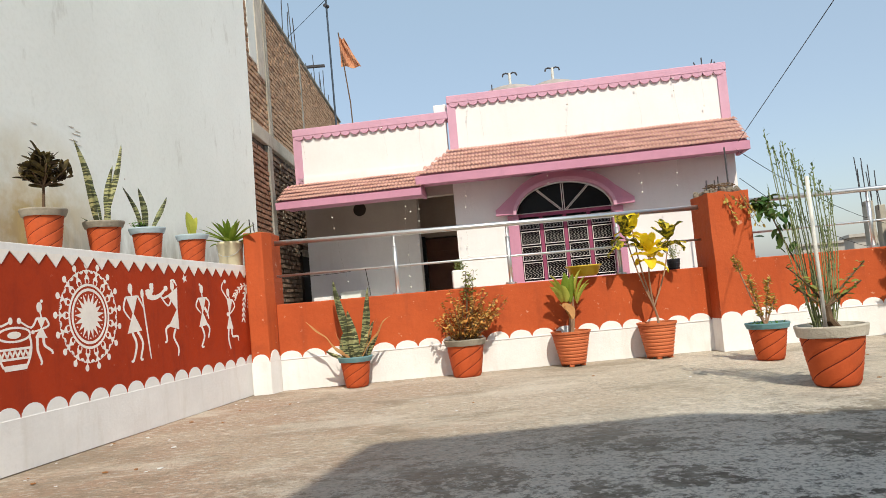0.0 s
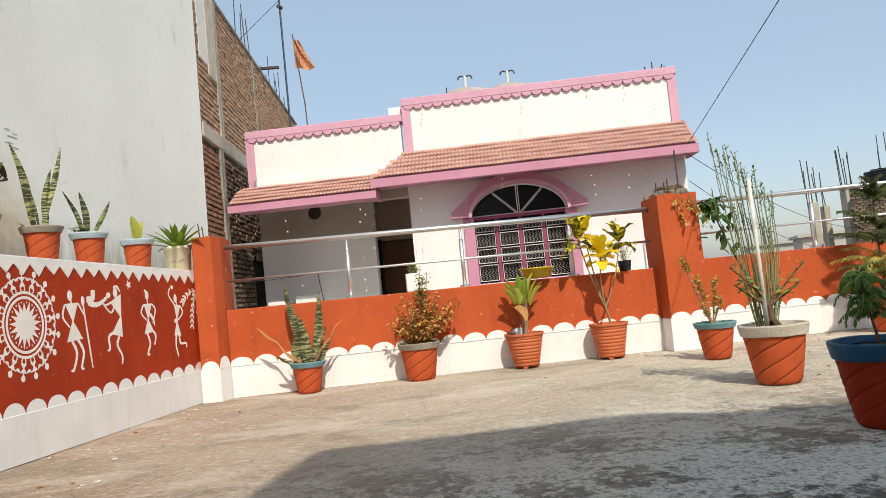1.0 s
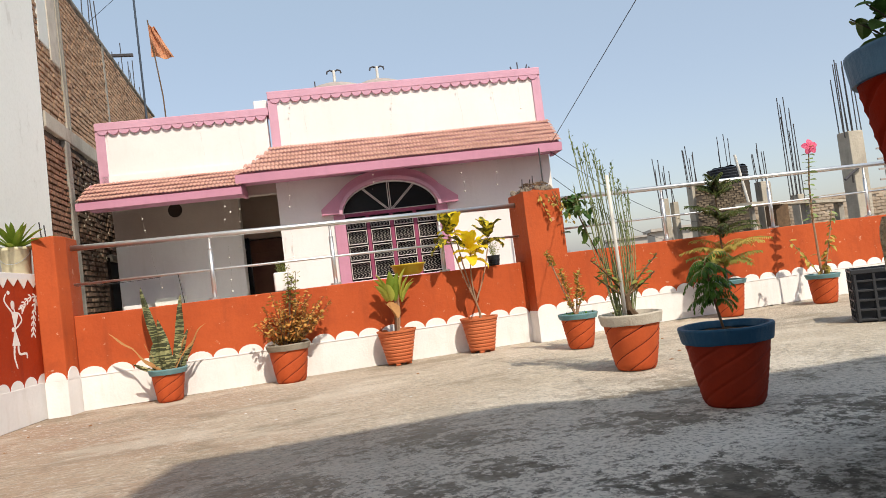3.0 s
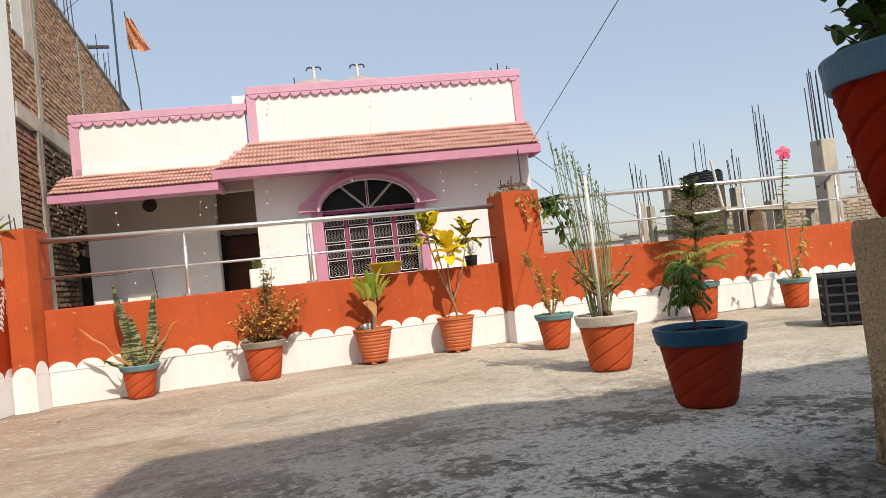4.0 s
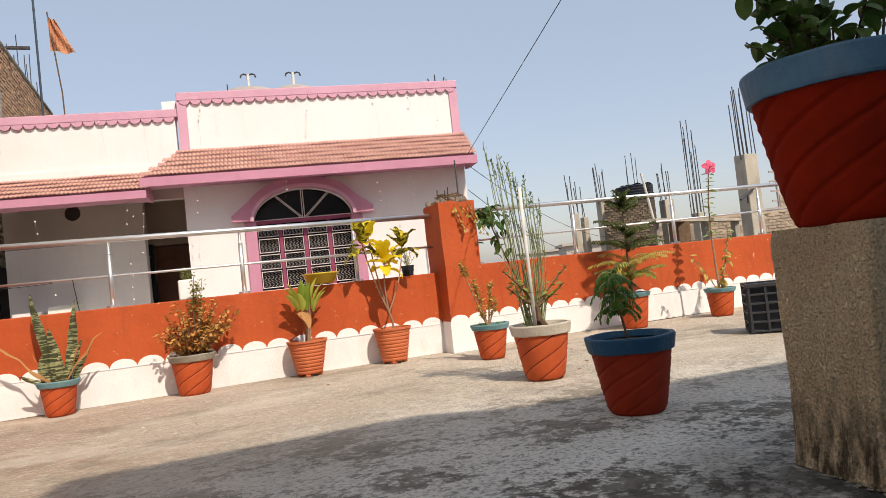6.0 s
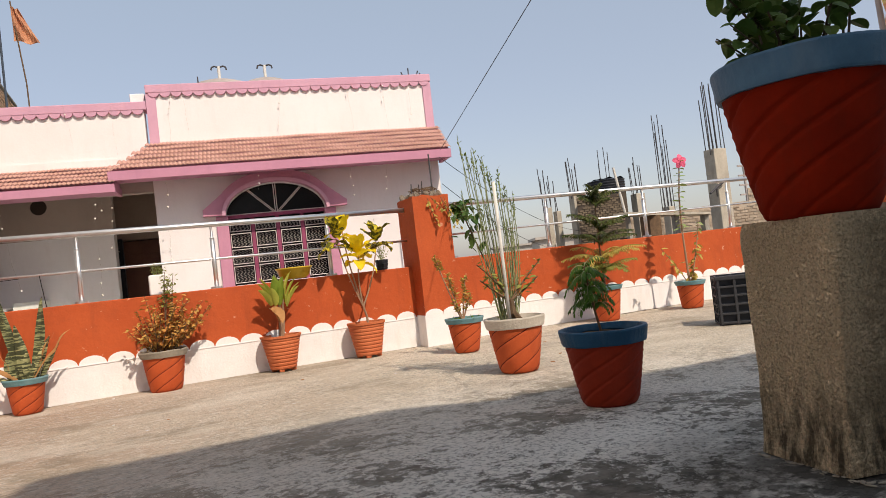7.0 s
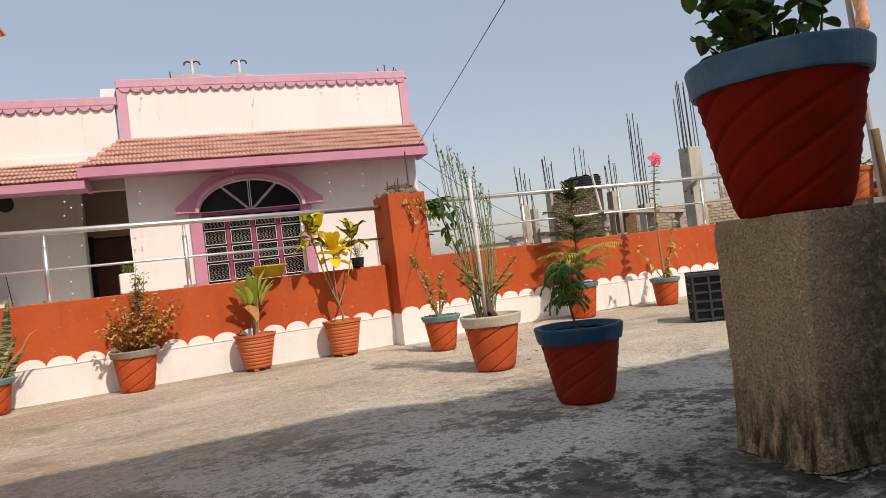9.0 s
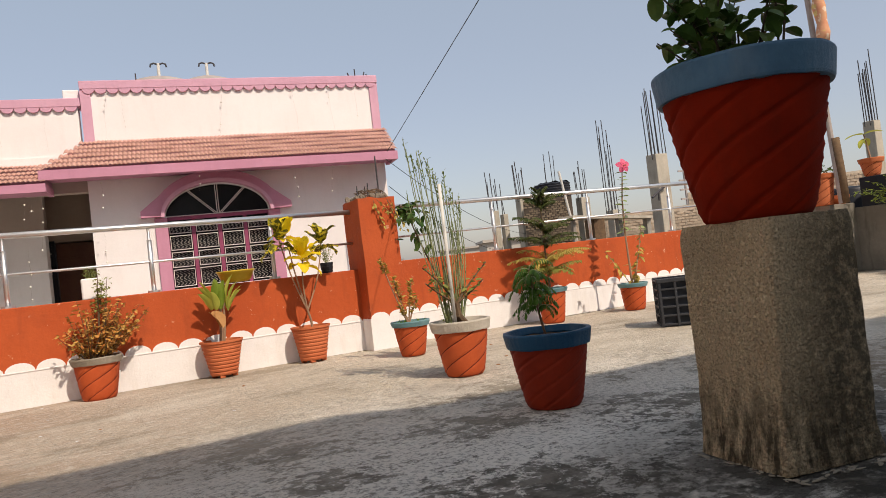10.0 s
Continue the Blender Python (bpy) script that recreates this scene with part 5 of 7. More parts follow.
for x, y, az, lean, ln, wd in ((-0.045, 0.0, 180, 5, 0.74, 0.072), (0.045, 0.01, 0, 9, 0.66, 0.070), (-0.005, -0.03, 200, 2, 0.46, 0.078), (0.065, -0.02, 0, 15, 0.36, 0.066), (-0.07, -0.03, 180, 4, 0.26, 0.075), (0.02, -0.05, 330, 5, 0.26, 0.065), (0.10, 0.0, 0, 22, 0.30, 0.05), (-0.06, -0.02, 190, 52, 0.20, 0.07)):
    snake_leaf(p1, x, y, z - 0.02, az, lean, ln, wd)
def dry_strip(ob, az, el, ln, wd, bend, ph):
    """A withered strap leaf: wavy, twisted and curled inwards."""
    bm = bmesh.new()
    pts = curve_pts((0.05 * math.cos(radians(az)), 0.05 * math.sin(radians(az)) - 0.03, z), az, el, ln, bend, 16)
    rows = []
    for k, p in enumerate(pts):
        u = k / 16
        p = p + Vector((0.008 * math.sin(u * 11 + ph), 0.006 * math.cos(u * 9 + ph), 0.010 * math.sin(u * 14 + ph)))
        a = ph + 1.2 * math.sin(u * 6 + ph)
        w = wd / 2 * (0.75 + 0.25 * math.sin(u * 8 + ph)) * (1.0 if u < 0.8 else max(0.12, (1 - u) / 0.2))
        d_ = Vector((math.cos(a) * math.sin(radians(az)), 0.25, math.sin(a) * 0.6 + 0.6)).normalized()
        rows.append([bm.verts.new(p + d_ * w), bm.verts.new(p + Vector((0, -0.25 * w, 0))), bm.verts.new(p - d_ * w)])
    for a, b in zip(rows, rows[1:]):
        for k in range(2):
            bm.faces.new((a[k], a[k + 1], b[k + 1], b[k]))
    part("dry_leaf", bm, L_DRY, ob, "dried curled tan leaf", smooth=True)


for az, el, ln, wd, bend, ph in ((184, 50, 0.50, 0.042, -8, 0.4), (352, 56, 0.46, 0.034, -10, 2.1), (345, 66, 0.40, 0.040, -6, 4.0), (202, 66, 0.28, 0.022, 6, 1.2)):
    dry_strip(p1, az, el, ln, wd, bend, ph)

# rusty-leaved bush
p2, z = potted("bushy shrub with small rust and green leaves in a cement-rimmed pot", (0.145, 6.22, 0), 0.123, 0.168, 0.328, rim=M_GREYRIM, rim_h=0.055, group="pots along the low wall")
rng = random.Random(21)
lb, lg = bmesh.new(), bmesh.new()
for i in range(36):
    pts = curve_pts((rng.uniform(-0.06, 0.08), rng.uniform(-0.05, 0.05), z), rng.choice((rng.uniform(-60, 60), rng.uniform(0, 360))), rng.uniform(36, 84), rng.uniform(0.30, 0.54), rng.uniform(-25, 15))
    part("stem", taper(pts, 0.005, 0.002), M_BARK, p2)
    leafy(lb, pts, rng, 36, 0.039, 0.021, (-40, 50), 0.12, jitter=0.02)
for i in range(5):
    pts = curve_pts((0.03, 0, z + 0.1), rng.uniform(-30, 60), rng.uniform(74, 88), rng.uniform(0.42, 0.60), rng.uniform(-10, 10))
    part("stem", taper(pts, 0.004, 0.002), M_BARK, p2)
    leafy(lg, pts, rng, 26, 0.034, 0.018, (-30, 50), 0.55, jitter=0.03)
part("foliage", lb, L_RUST, p2, "small rust-coloured leaves", kind="stuff")
part("foliage", lg, L_OLIVE, p2, "small pale green leaves", kind="stuff")

# broad-leaved plant in a ribbed clay pot
p3, z = potted("broad-leaved plant with upright green leaves in a ribbed clay pot", (1.105, 6.265, 0), 0.108, 0.166, 0.312, "rib", group="pots along the low wall")
st3 = [Vector((0, 0, z - 0.02)), Vector((0.01, 0, z + 0.08)), Vector((0.02, -0.01, z + 0.34))]
part("stem", taper(st3, 0.020, 0.014), M_STEMP, p3)
part("stem", taper([Vector((0.02, 0.02, z)), Vector((0.04, 0.02, z + 0.1)), Vector((0.055, 0.01, z + 0.34))], 0.014, 0.01), M_STEMP, p3)
def broad_leaf(ob, at_, az, el, ln, wd, material, curl=0.5, label="", droop=0.2, ripple=0.05):
    """A wide oval leaf with a sunken midrib, rippled edges and a drawn-out tip; its face looks back along the way it leans."""
    bm = bmesh.new()
    m = aim(at_, az, el)
    nu, nv = 10, 6
    rows, pos, ang = [], Vector((0, 0, 0)), 0.0
    for i in range(nu + 1):
        u = i / nu
        w = wd / 2 * (math.sin(math.pi * min(1.0, 0.06 + 0.94 * u ** 0.85)) ** 0.62 if i < nu else 0.03)
        row = []
        for j in range(nv + 1):
            q = 2 * j / nv - 1
            lift = w * curl * q * q + ripple * wd * abs(q) ** 3 * math.sin(u * 13 + (2.0 if q > 0 else 0.0) + az)
            row.append(bm.verts.new(m @ (pos + Vector((math.sin(ang) * lift, w * q, math.cos(ang) * lift)))))
        rows.append(row)
        ang += droop * 2 * u / nu * 3
        pos = pos + Vector((math.cos(ang), 0, -math.sin(ang))) * ln / nu
    for a, b in zip(rows, rows[1:]):
        for j in range(nv):
            bm.faces.new((a[j], a[j + 1], b[j + 1], b[j]))
    return part("leaf", bm, material, ob, label, smooth=True)


for at_, az, el, ln, wd, cu in (((-0.01, -0.02, z + 0.27), 262, 86, 0.27, 0.10, 0.5), ((0.045, -0.01, z + 0.28), 300, 84, 0.27, 0.10, 0.5), ((0.01, 0.03, z + 0.28), 95, 84, 0.29, 0.10, 0.4), ((0.02, -0.04, z + 0.24), 275, 78, 0.21, 0.08, 0.6)):
    broad_leaf(p3, Vector(at_) + Vector((0, 0, 0.05)), az, el, ln * 0.80, wd * 0.80, L_ROS, cu, "broad green leaf", 0.06)
for at_, az, el, ln, wd, cu in (((-0.05, -0.01, z + 0.25), 190, 64, 0.23, 0.085, 0.6), ((-0.06, 0.0, z + 0.29), 182, 72, 0.22, 0.075, 0.6), ((0.09, -0.01, z + 0.24), 350, 70, 0.25, 0.075, 0.6), ((0.08, 0.01, z + 0.26), 10, 76, 0.30, 0.06, 0.6), ((0.10, -0.02, z + 0.22), 335, 60, 0.21, 0.075, 0.6), ((-0.07, -0.02, z + 0.24), 215, 54, 0.20, 0.085, 0.6), ((0.11, 0.0, z + 0.27), 5, 56, 0.20, 0.04, 0.6), ((-0.03, -0.05, z + 0.24), 240, 66, 0.18, 0.08, 0.6)):
    broad_leaf(p3, (at_[0] * 0.85, at_[1], at_[2] + 0.05), az, el + 3, ln, wd * 1.05, L_LIME, cu, "pale green leaf", 0.14)
broad_leaf(p3, (-0.07, -0.04, z + 0.27), 300, -28, 0.20, 0.11, L_DRY, 0.6, "drooping tan leaf", 0.25)
broad_leaf(p3, (-0.02, -0.05, z + 0.27), 280, -50, 0.15, 0.08, L_DRY, 0.6, "drooping tan leaf", 0.25)

# yellow croton
p4, z = potted("yellow croton with three bare stems in a ribbed clay pot", (1.89, 6.265, 0), 0.113, 0.164, 0.322, "rib", group="pots along the low wall", turn=30)
p4.matrix_world = T((1.89, 6.265, 0))
rng = random.Random(8)
fork = Vector((-0.01, -0.01, z + 0.17))
part("stem", taper([Vector((0.02, 0, z - 0.02)), Vector((0.015, 0, z + 0.08)), fork], 0.012, 0.010), M_STEMP, p4)
for hx_, hy_, hz_, n_, mt_, lab_ in ((-0.20, 0.0, 1.13, 12, L_YELB, "green-veined yellow leaf"), (0.19, 0.02, 1.08, 11, L_YELB, "green-veined yellow leaf"), (-0.02, -0.07, 0.96, 12, L_YEL, "bright yellow leaf"), (-0.13, 0.02, 1.22, 5, L_YEL, "bright yellow leaf")):
    top = Vector((hx_, hy_, hz_))
    pts = [fork.lerp(top, u) + Vector((0.035 * math.sin(u * 3.1) * (1 if hx_ > 0 else -0.6), 0, 0)) for u in (0, 0.25, 0.5, 0.75, 0.97)]
    part("stem", taper(pts, 0.008, 0.005), M_STEMP, p4)
    for i in range(n_):
        low = i < n_ * 0.45
        broad_leaf(p4, top + Vector((0, 0, 0.014 * i - 0.10)), i * 137 + hx_ * 900, rng.uniform(-15, 25) if low else rng.uniform(30, 72), rng.uniform(0.16, 0.215), rng.uniform(0.095, 0.125), mt_, 0.35, lab_, rng.uniform(0.25, 0.5) if low else rng.uniform(0.05, 0.25), 0.09)

# sparse leaning shrub
p5, z = potted("sparse leaning shrub with olive leaves in a teal-rimmed pot", (2.53, 5.50, 0), 0.102, 0.147, 0.292, rim=M_TEAL, group="pots on the terrace")
rng = random.Random(31)
lb = bmesh.new()
lr = bmesh.new()
for az, el, ln, bend, start, count in ((188, 66, 0.60, 8, 0.80, 46), (192, 72, 0.42, 6, 0.45, 64), (20, 80, 0.38, -6, 0.40, 60), (350, 70, 0.24, -6, 0.4, 30), (200, 56, 0.20, 20, 0.4, 26)):
    pts = curve_pts((-0.01, 0, z), az, el, ln, bend)
    part("stem", taper(pts, 0.008, 0.005), M_STEMP, p5)
    leafy(lb, pts, rng, count, 0.042, 0.017, (5, 70), start, jitter=0.016)
    leafy(lr, pts, rng, count // 2, 0.040, 0.016, (-10, 60), start, jitter=0.018)
part("foliage", lb, L_FERN, p5, "clustered yellow-olive leaves", kind="stuff")
part("foliage", lr, L_RUST, p5, "rust-tinged leaves in clusters", kind="stuff")
gw = bmesh.new()
for i in range(90):
    a, r = rng.uniform(0, 6.28), 0.14 * rng.random() ** 0.5
    blade(gw, aim((r * math.cos(a), r * math.sin(a), z), rng.uniform(0, 360), rng.uniform(20, 75)), rng.uniform(0.03, 0.07), 0.012, 0.5, 0.2, 3)
part("ground_cover", gw, L_GREEN, p5, "low green weeds", kind="stuff")

# tall bundle of thin stems
p6, z = potted("tall thin green stems round a stake in a cement-rimmed pot", (2.272, 4.145, 0), 0.127, 0.183, 0.36, rim=M_PALERIM, rim_h=0.07, group="pots on the terrace")
rng = random.Random(17)
spike, low = bmesh.new(), bmesh.new()
for i in range(30):
    f_ = i / 29
    tall = (1.24 - 0.42 * f_) * (1.0 if i % 4 else 0.72) + rng.uniform(-0.06, 0.06)
    top = Vector((-0.26 + 0.36 * f_ + rng.uniform(-0.015, 0.015), rng.uniform(-0.08, 0.08), z + tall))
    foot = Vector((-0.08 + 0.09 * f_, rng.uniform(-0.04, 0.05), z - 0.02))
    mid = foot.lerp(top, 0.4) + Vector((-0.035 + 0.12 * f_, 0, rng.uniform(-0.05, 0.05)))
    ph = rng.uniform(0, 6.28)
    pts = [(foot * (1 - u) ** 2 + mid * 2 * u * (1 - u) + top * u * u) + Vector((0.008 * math.sin(u * 15 + ph), 0.008 * math.cos(u * 12 + ph), 0)) * u for u in (k / 14 for k in range(15))]
    part("stem", taper(pts, 0.0042, 0.0022), M_STEMG, p6)
    leafy(spike, pts, rng, 26, 0.019, 0.006, (35, 80), 0.4, 0.1, 3, 0.003)
    leafy(spike, pts, rng, 9, 0.026, 0.010, (25, 80), 0.88, 0.1, 3, 0.006)
    leafy(low, pts[:6], rng, 8, 0.045, 0.007, (20, 75), 0.1, 0.3, 3)
part("spike_leaves", spike, L_SAGE, p6, "fine leaves along the stem tips", kind="stuff")
part("foliage", low, L_OLIVE, p6, "narrow olive leaves", kind="stuff")
tk = [Vector((0.02, -0.03, z)), Vector((-0.03, -0.05, z + 0.06)), Vector((-0.03, -0.04, z + 0.14))]
part("trunk", taper(tk, 0.03, 0.02), M_BARK, p6, "short thick dark trunk")
ol = bmesh.new()
for az, el, ln, bend in ((0, 48, 0.36, -10), (180, 58, 0.34, -20), (350, 30, 0.25, 10), (190, 30, 0.28, 10)):
    pts = curve_pts(tk[-1], az, el, ln, bend)
    part("branch", taper(pts, 0.008, 0.004), M_BARK, p6)
    leafy(ol, pts, rng, 13, 0.052, 0.028, (-30, 50), 0.3)
part("side_leaves", ol, L_OLIVE, p6, "rounded olive side leaves", kind="stuff")
bl = bmesh.new()
pts = curve_pts((-0.05, 0.02, z + 0.2), 165, 66, 0.62, 8)
part("branch", taper(pts, 0.007, 0.004), M_BARK, p6)
leafy(bl, pts, rng, 34, 0.075, 0.038, (-70, 30), 0.66, 0.7, 4, 0.075)
part("broad_leaves", bl, L_DGREEN, p6, "broad green leaves on a side branch", kind="stuff")
part("stake", rod((-0.07, -0.07, z - 0.05), (-0.075, -0.07, z + 0.93), 0.0115, 12), M_PVC, p6, "white plastic support pipe", smooth=True)

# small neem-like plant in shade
p7, z = potted("small feathery-leaved sapling in a large blue-rimmed pot", (2.045, 2.86, 0), 0.133, 0.192, 0.365, body=M_POT_SHADE, rim=M_BLUED, rim_h=0.075, group="pots on the terrace")
rng = random.Random(5)
pts = curve_pts((0.0, 0.0, z - 0.02), 180, 76, 0.36, 10)
part("stem", taper(pts, 0.007, 0.004), M_BARK, p7)
lf = bmesh.new()
for i in range(40):
    u = 0.42 + 0.58 * i / 39
    k = min(int(u * 6), 5)
    p = pts[k].lerp(pts[k + 1], u * 6 - k)
    az = i * 137.5
    fr = curve_pts(p, az, rng.uniform(15, 60), rng.uniform(0.095, 0.145), -115, 10)
    part("frond_stalk", taper(fr, 0.0022, 0.001), M_STEMG, p7)
    for j in range(2, 11):
        for sgn in (-1, 1):
            blade(lf, aim(fr[j], az + sgn * 58, -30 + rng.uniform(-14, 14), sgn * 15), rng.uniform(0.030, 0.044) * (1.1 - 0.04 * j), 0.0095, 0.7, 0.2, 4, 0.7, 0.1)
part("foliage", lf, L_NEEM, p7, "narrow green leaflets", kind="stuff")

# tiered conifer
p8, z = potted("tiered young conifer with yellowed lower fronds in a teal-rimmed pot", (4.43, 6.06, 0), 0.114, 0.158, 0.36, rim=M_TEAL, group="pots on the terrace")
rng = random.Random(9)
part("trunk", taper([Vector((0, 0, z - 0.02)), Vector((-0.01, 0, z + 0.5)), Vector((0.0, 0, z + 1.0))], 0.014, 0.004), M_BARK, p8)
for zz, n_, ln, el, mt, lab in ((0.20, 9, 0.34, 30, L_OLIVE, "olive lower frond"), (0.34, 9, 0.48, 32, L_FERN, "yellowed frond"), (0.50, 7, 0.40, 26, L_CONIF, "dark green frond"), (0.66, 7, 0.38, 30, L_CONIF, "dark green frond"), (0.93, 8, 0.25, 36, L_CONIF, "dark green frond"), (0.99, 5, 0.14, 62, L_CONIF, "short top frond")):
    for k in range(n_):
        az = 360 * k / n_ + zz * 400 + rng.uniform(-10, 10)
        fr = curve_pts((0, 0, z + zz + rng.uniform(-0.06, 0.05)), az, el + rng.uniform(-9, 9), ln * rng.uniform(0.62, 1.12), (-60 if mt in (L_FERN, L_OLIVE) else -44) + rng.uniform(-12, 12), 9)
        fb_ = bmesh.new()
        tube(fb_, fr, 0.004, 5)
        for j in range(1, 10):
            for sgn in (-1, 1):
                for q_ in (0.0, 0.33, 0.66):
                    p = fr[j - 1].lerp(fr[j], q_)
                    blade(fb_, aim(p, az + sgn * 68, -18 + rng.uniform(-18, 18)), 0.085 * (1.15 - j / 14) * (0.6 if j == 1 else 1), 0.012, 0.5, 0.2, 3, 0.8, 0.3)
        part("frond", fb_, mt, p8, lab)

# hibiscus
p9, z = potted("tall hibiscus with one pink flower in a teal-rimmed pot", (5.47, 5.96, 0), 0.11, 0.143, 0.295, rim=M_TEAL, group="pots on the terrace")
rng = random.Random(13)
main = [Vector((0, 0, z - 0.02)), Vector((-0.01, 0, z + 0.25)), Vector((-0.02, 0, z + 0.6)), Vector((-0.005, 0, z + 0.95)), Vector((0.045, 0, z + 1.27))]
part("stem", taper(main, 0.014, 0.006), M_STEMP, p9)
hl_ = bmesh.new()
for k in range(15):
    u = 2.0 + 1.95 * k / 14
    i = min(int(u), 3)
    p = main[i].lerp(main[i + 1], u - i)
    for sgn in (0, 180):
        blade(hl_, aim(p, sgn + (78 if k % 2 else -12) + rng.uniform(-18, 18), rng.uniform(-5, 30), rng.uniform(-25, 25)), rng.uniform(0.075, 0.11) * (1.0 - 0.018 * k), 0.048, rng.uniform(0.3, 0.8), 0.2, 5, 0.7, 0.1)
side = curve_pts((0.02, 0, z), 15, 62, 0.72, 12)
part("stem", taper(side, 0.009, 0.004), M_STEMP, p9)
leafy(hl_, side[4:], rng, 12, 0.07, 0.034, (-35, 30), 0.2, 0.5, 4)
part("foliage", hl_, L_PALE, p9, "toothed green leaves", kind="stuff")
dl = bmesh.new()
leafy(dl, side[:5], rng, 34, 0.085, 0.036, (-50, 20), 0.1, 0.6, 4)
s3 = curve_pts((-0.02, 0, z), 175, 58, 0.5, -10)
part("stem", taper(s3, 0.006, 0.003), M_STEMP, p9)
leafy(dl, s3, rng, 14, 0.06, 0.026, (-50, 20), 0.3, 0.6, 4)
leafy(dl, main[:2], rng, 6, 0.11, 0.06, (-20, 20), 0.2, 0.6, 4)
part("foliage", dl, L_FERN, p9, "yellowing lower leaves", kind="stuff")
fl = part("flower", taper([main[-1], main[-1] + Vector((-0.01, -0.03, 0.05))], 0.006, 0.012), M_STEMG, p9, "pink five-petalled flower")
fc = main[-1] + Vector((-0.01, -0.04, 0.06))
for k in range(5):
    a = 72 * k + 18
    d_ = Vector((math.cos(radians(a)), -0.25, math.sin(radians(a)))).normalized()
    nz_ = Vector((-0.3, -1, 0.15)).normalized()
    d_ = (d_ - nz_ * d_.dot(nz_)).normalized()
    ny_ = nz_.cross(d_)
    m = T(fc) @ Matrix((d_, ny_, nz_)).transposed().to_4x4()
    part("petal", blade(bmesh.new(), m, 0.088, 0.066, 0.45, 0.1, 6, 0.55, 0.3), L_PETAL, fl)
part("stamen", tube(bmesh.new(), [fc, fc + Vector((-0.01, -0.06, -0.005))], 0.005, 6), M_CLOTH, fl)

# plinth with the big pot
plinth = thing("plinth", T((0, 0, 0)), "rough cement plinth with chipped rounded edges, stained at its foot", "plinth")
bm = bmesh.new()
base = [Vector((1.887, 1.800, 0)), Vector((1.870, 1.428, 0)), Vector((2.212, 1.388, 0)), Vector((2.229, 1.760, 0))]
nu, nz = 14, 26
ctr = sum(base, Vector()) / 4
rings = []
for j in range(nz + 1):
    zz = 0.768 * j / nz
    ring_ = []
    for i in range(4):
        for k in range(nu):
            low = Vector((-0.030, 0.022, 0)) * (1 - j / nz)   # the near corner slopes outwards at its foot
            p = (base[i] + (low if i == 1 else low * 0)).lerp(base[(i + 1) % 4] + (low if i == 0 else low * 0), k / nu)
            e = min(k, nu - k) / nu
            inset = 0.006 * max(0, 1 - e * 12) + (0.01 if j == nz else 0.002 if j == nz - 1 else 0.0)
            d_ = (ctr - p).normalized()
            flare = -0.012 * max(0, 1 - j / 3)
            p = p + d_ * (inset + flare + 0.004 * noise.noise(Vector((p.x * 14, p.y * 14, zz * 14))) + 0.006 * noise.noise(Vector((p.x * 4, p.y * 4, zz * 4))))
            ring_.append(bm.verts.new((p.x, p.y, zz)))
    rings.append(ring_)
for a, b in zip(rings, rings[1:]):
    for k in range(4 * nu):
        bm.faces.new((a[k], a[(k + 1) % (4 * nu)], b[(k + 1) % (4 * nu)], b[k]))
bm.faces.new(rings[-1])


def plinth_mat():
    n = Nodes("pebbly_cement_render", 0.92)
    c = n.mix(n.noise(2.2, lo=0.4, hi=0.62), (0.80, 0.62, 0.40), (0.68, 0.51, 0.32))
    c = n.mix(n.times(n.noise(105.0, 5, 0.66, lo=0.50, hi=0.60), 0.42), c, (0.17, 0.13, 0.085))
    stain = n.noise(2.5, 6, 0.65, vec=n.mapped((4.0, 4.0, 0.7)), lo=0.5, hi=0.7)
    c = n.mix(n.times(stain, 0.2), c, (0.19, 0.145, 0.095))
    c = n.mix(n.times(n.noise(115.0, 6, 0.66, lo=0.50, hi=0.62), 0.45), c, (0.88, 0.72, 0.50))
    # mossy black growth at the corner, spread to paint the right face's shade
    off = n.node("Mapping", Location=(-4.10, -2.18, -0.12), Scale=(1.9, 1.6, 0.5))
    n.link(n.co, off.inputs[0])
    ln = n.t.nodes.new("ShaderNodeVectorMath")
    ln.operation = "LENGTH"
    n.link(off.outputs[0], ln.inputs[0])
    moss_shade = n.t.nodes.new("ShaderNodeMapRange")
    n.link(ln.outputs["Value"], moss_shade.inputs[0])
    moss_shade.inputs[1].default_value, moss_shade.inputs[2].default_value = 0.62, 0.20
    c = n.mix(n.times(n.times(moss_shade.outputs[0], n.noise(34.0, 8, 0.74, lo=0.26, hi=0.54)), 0.86), c, (0.085, 0.072, 0.048))
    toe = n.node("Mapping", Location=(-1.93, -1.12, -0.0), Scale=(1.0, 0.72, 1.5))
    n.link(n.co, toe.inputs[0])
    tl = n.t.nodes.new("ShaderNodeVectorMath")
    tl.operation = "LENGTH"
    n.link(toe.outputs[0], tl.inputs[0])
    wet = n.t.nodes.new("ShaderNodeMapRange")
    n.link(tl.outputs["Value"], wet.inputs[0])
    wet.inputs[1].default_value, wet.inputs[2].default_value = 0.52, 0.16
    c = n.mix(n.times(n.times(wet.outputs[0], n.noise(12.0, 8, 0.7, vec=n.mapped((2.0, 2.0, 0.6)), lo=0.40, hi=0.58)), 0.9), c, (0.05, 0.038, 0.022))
    return n.colour(c).bump(n.noise(80.0, 4, 0.6, lo=0.38, hi=0.62), 1.0, 0.02).m


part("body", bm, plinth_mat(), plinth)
mr = bmesh.new()
rng = random.Random(2)
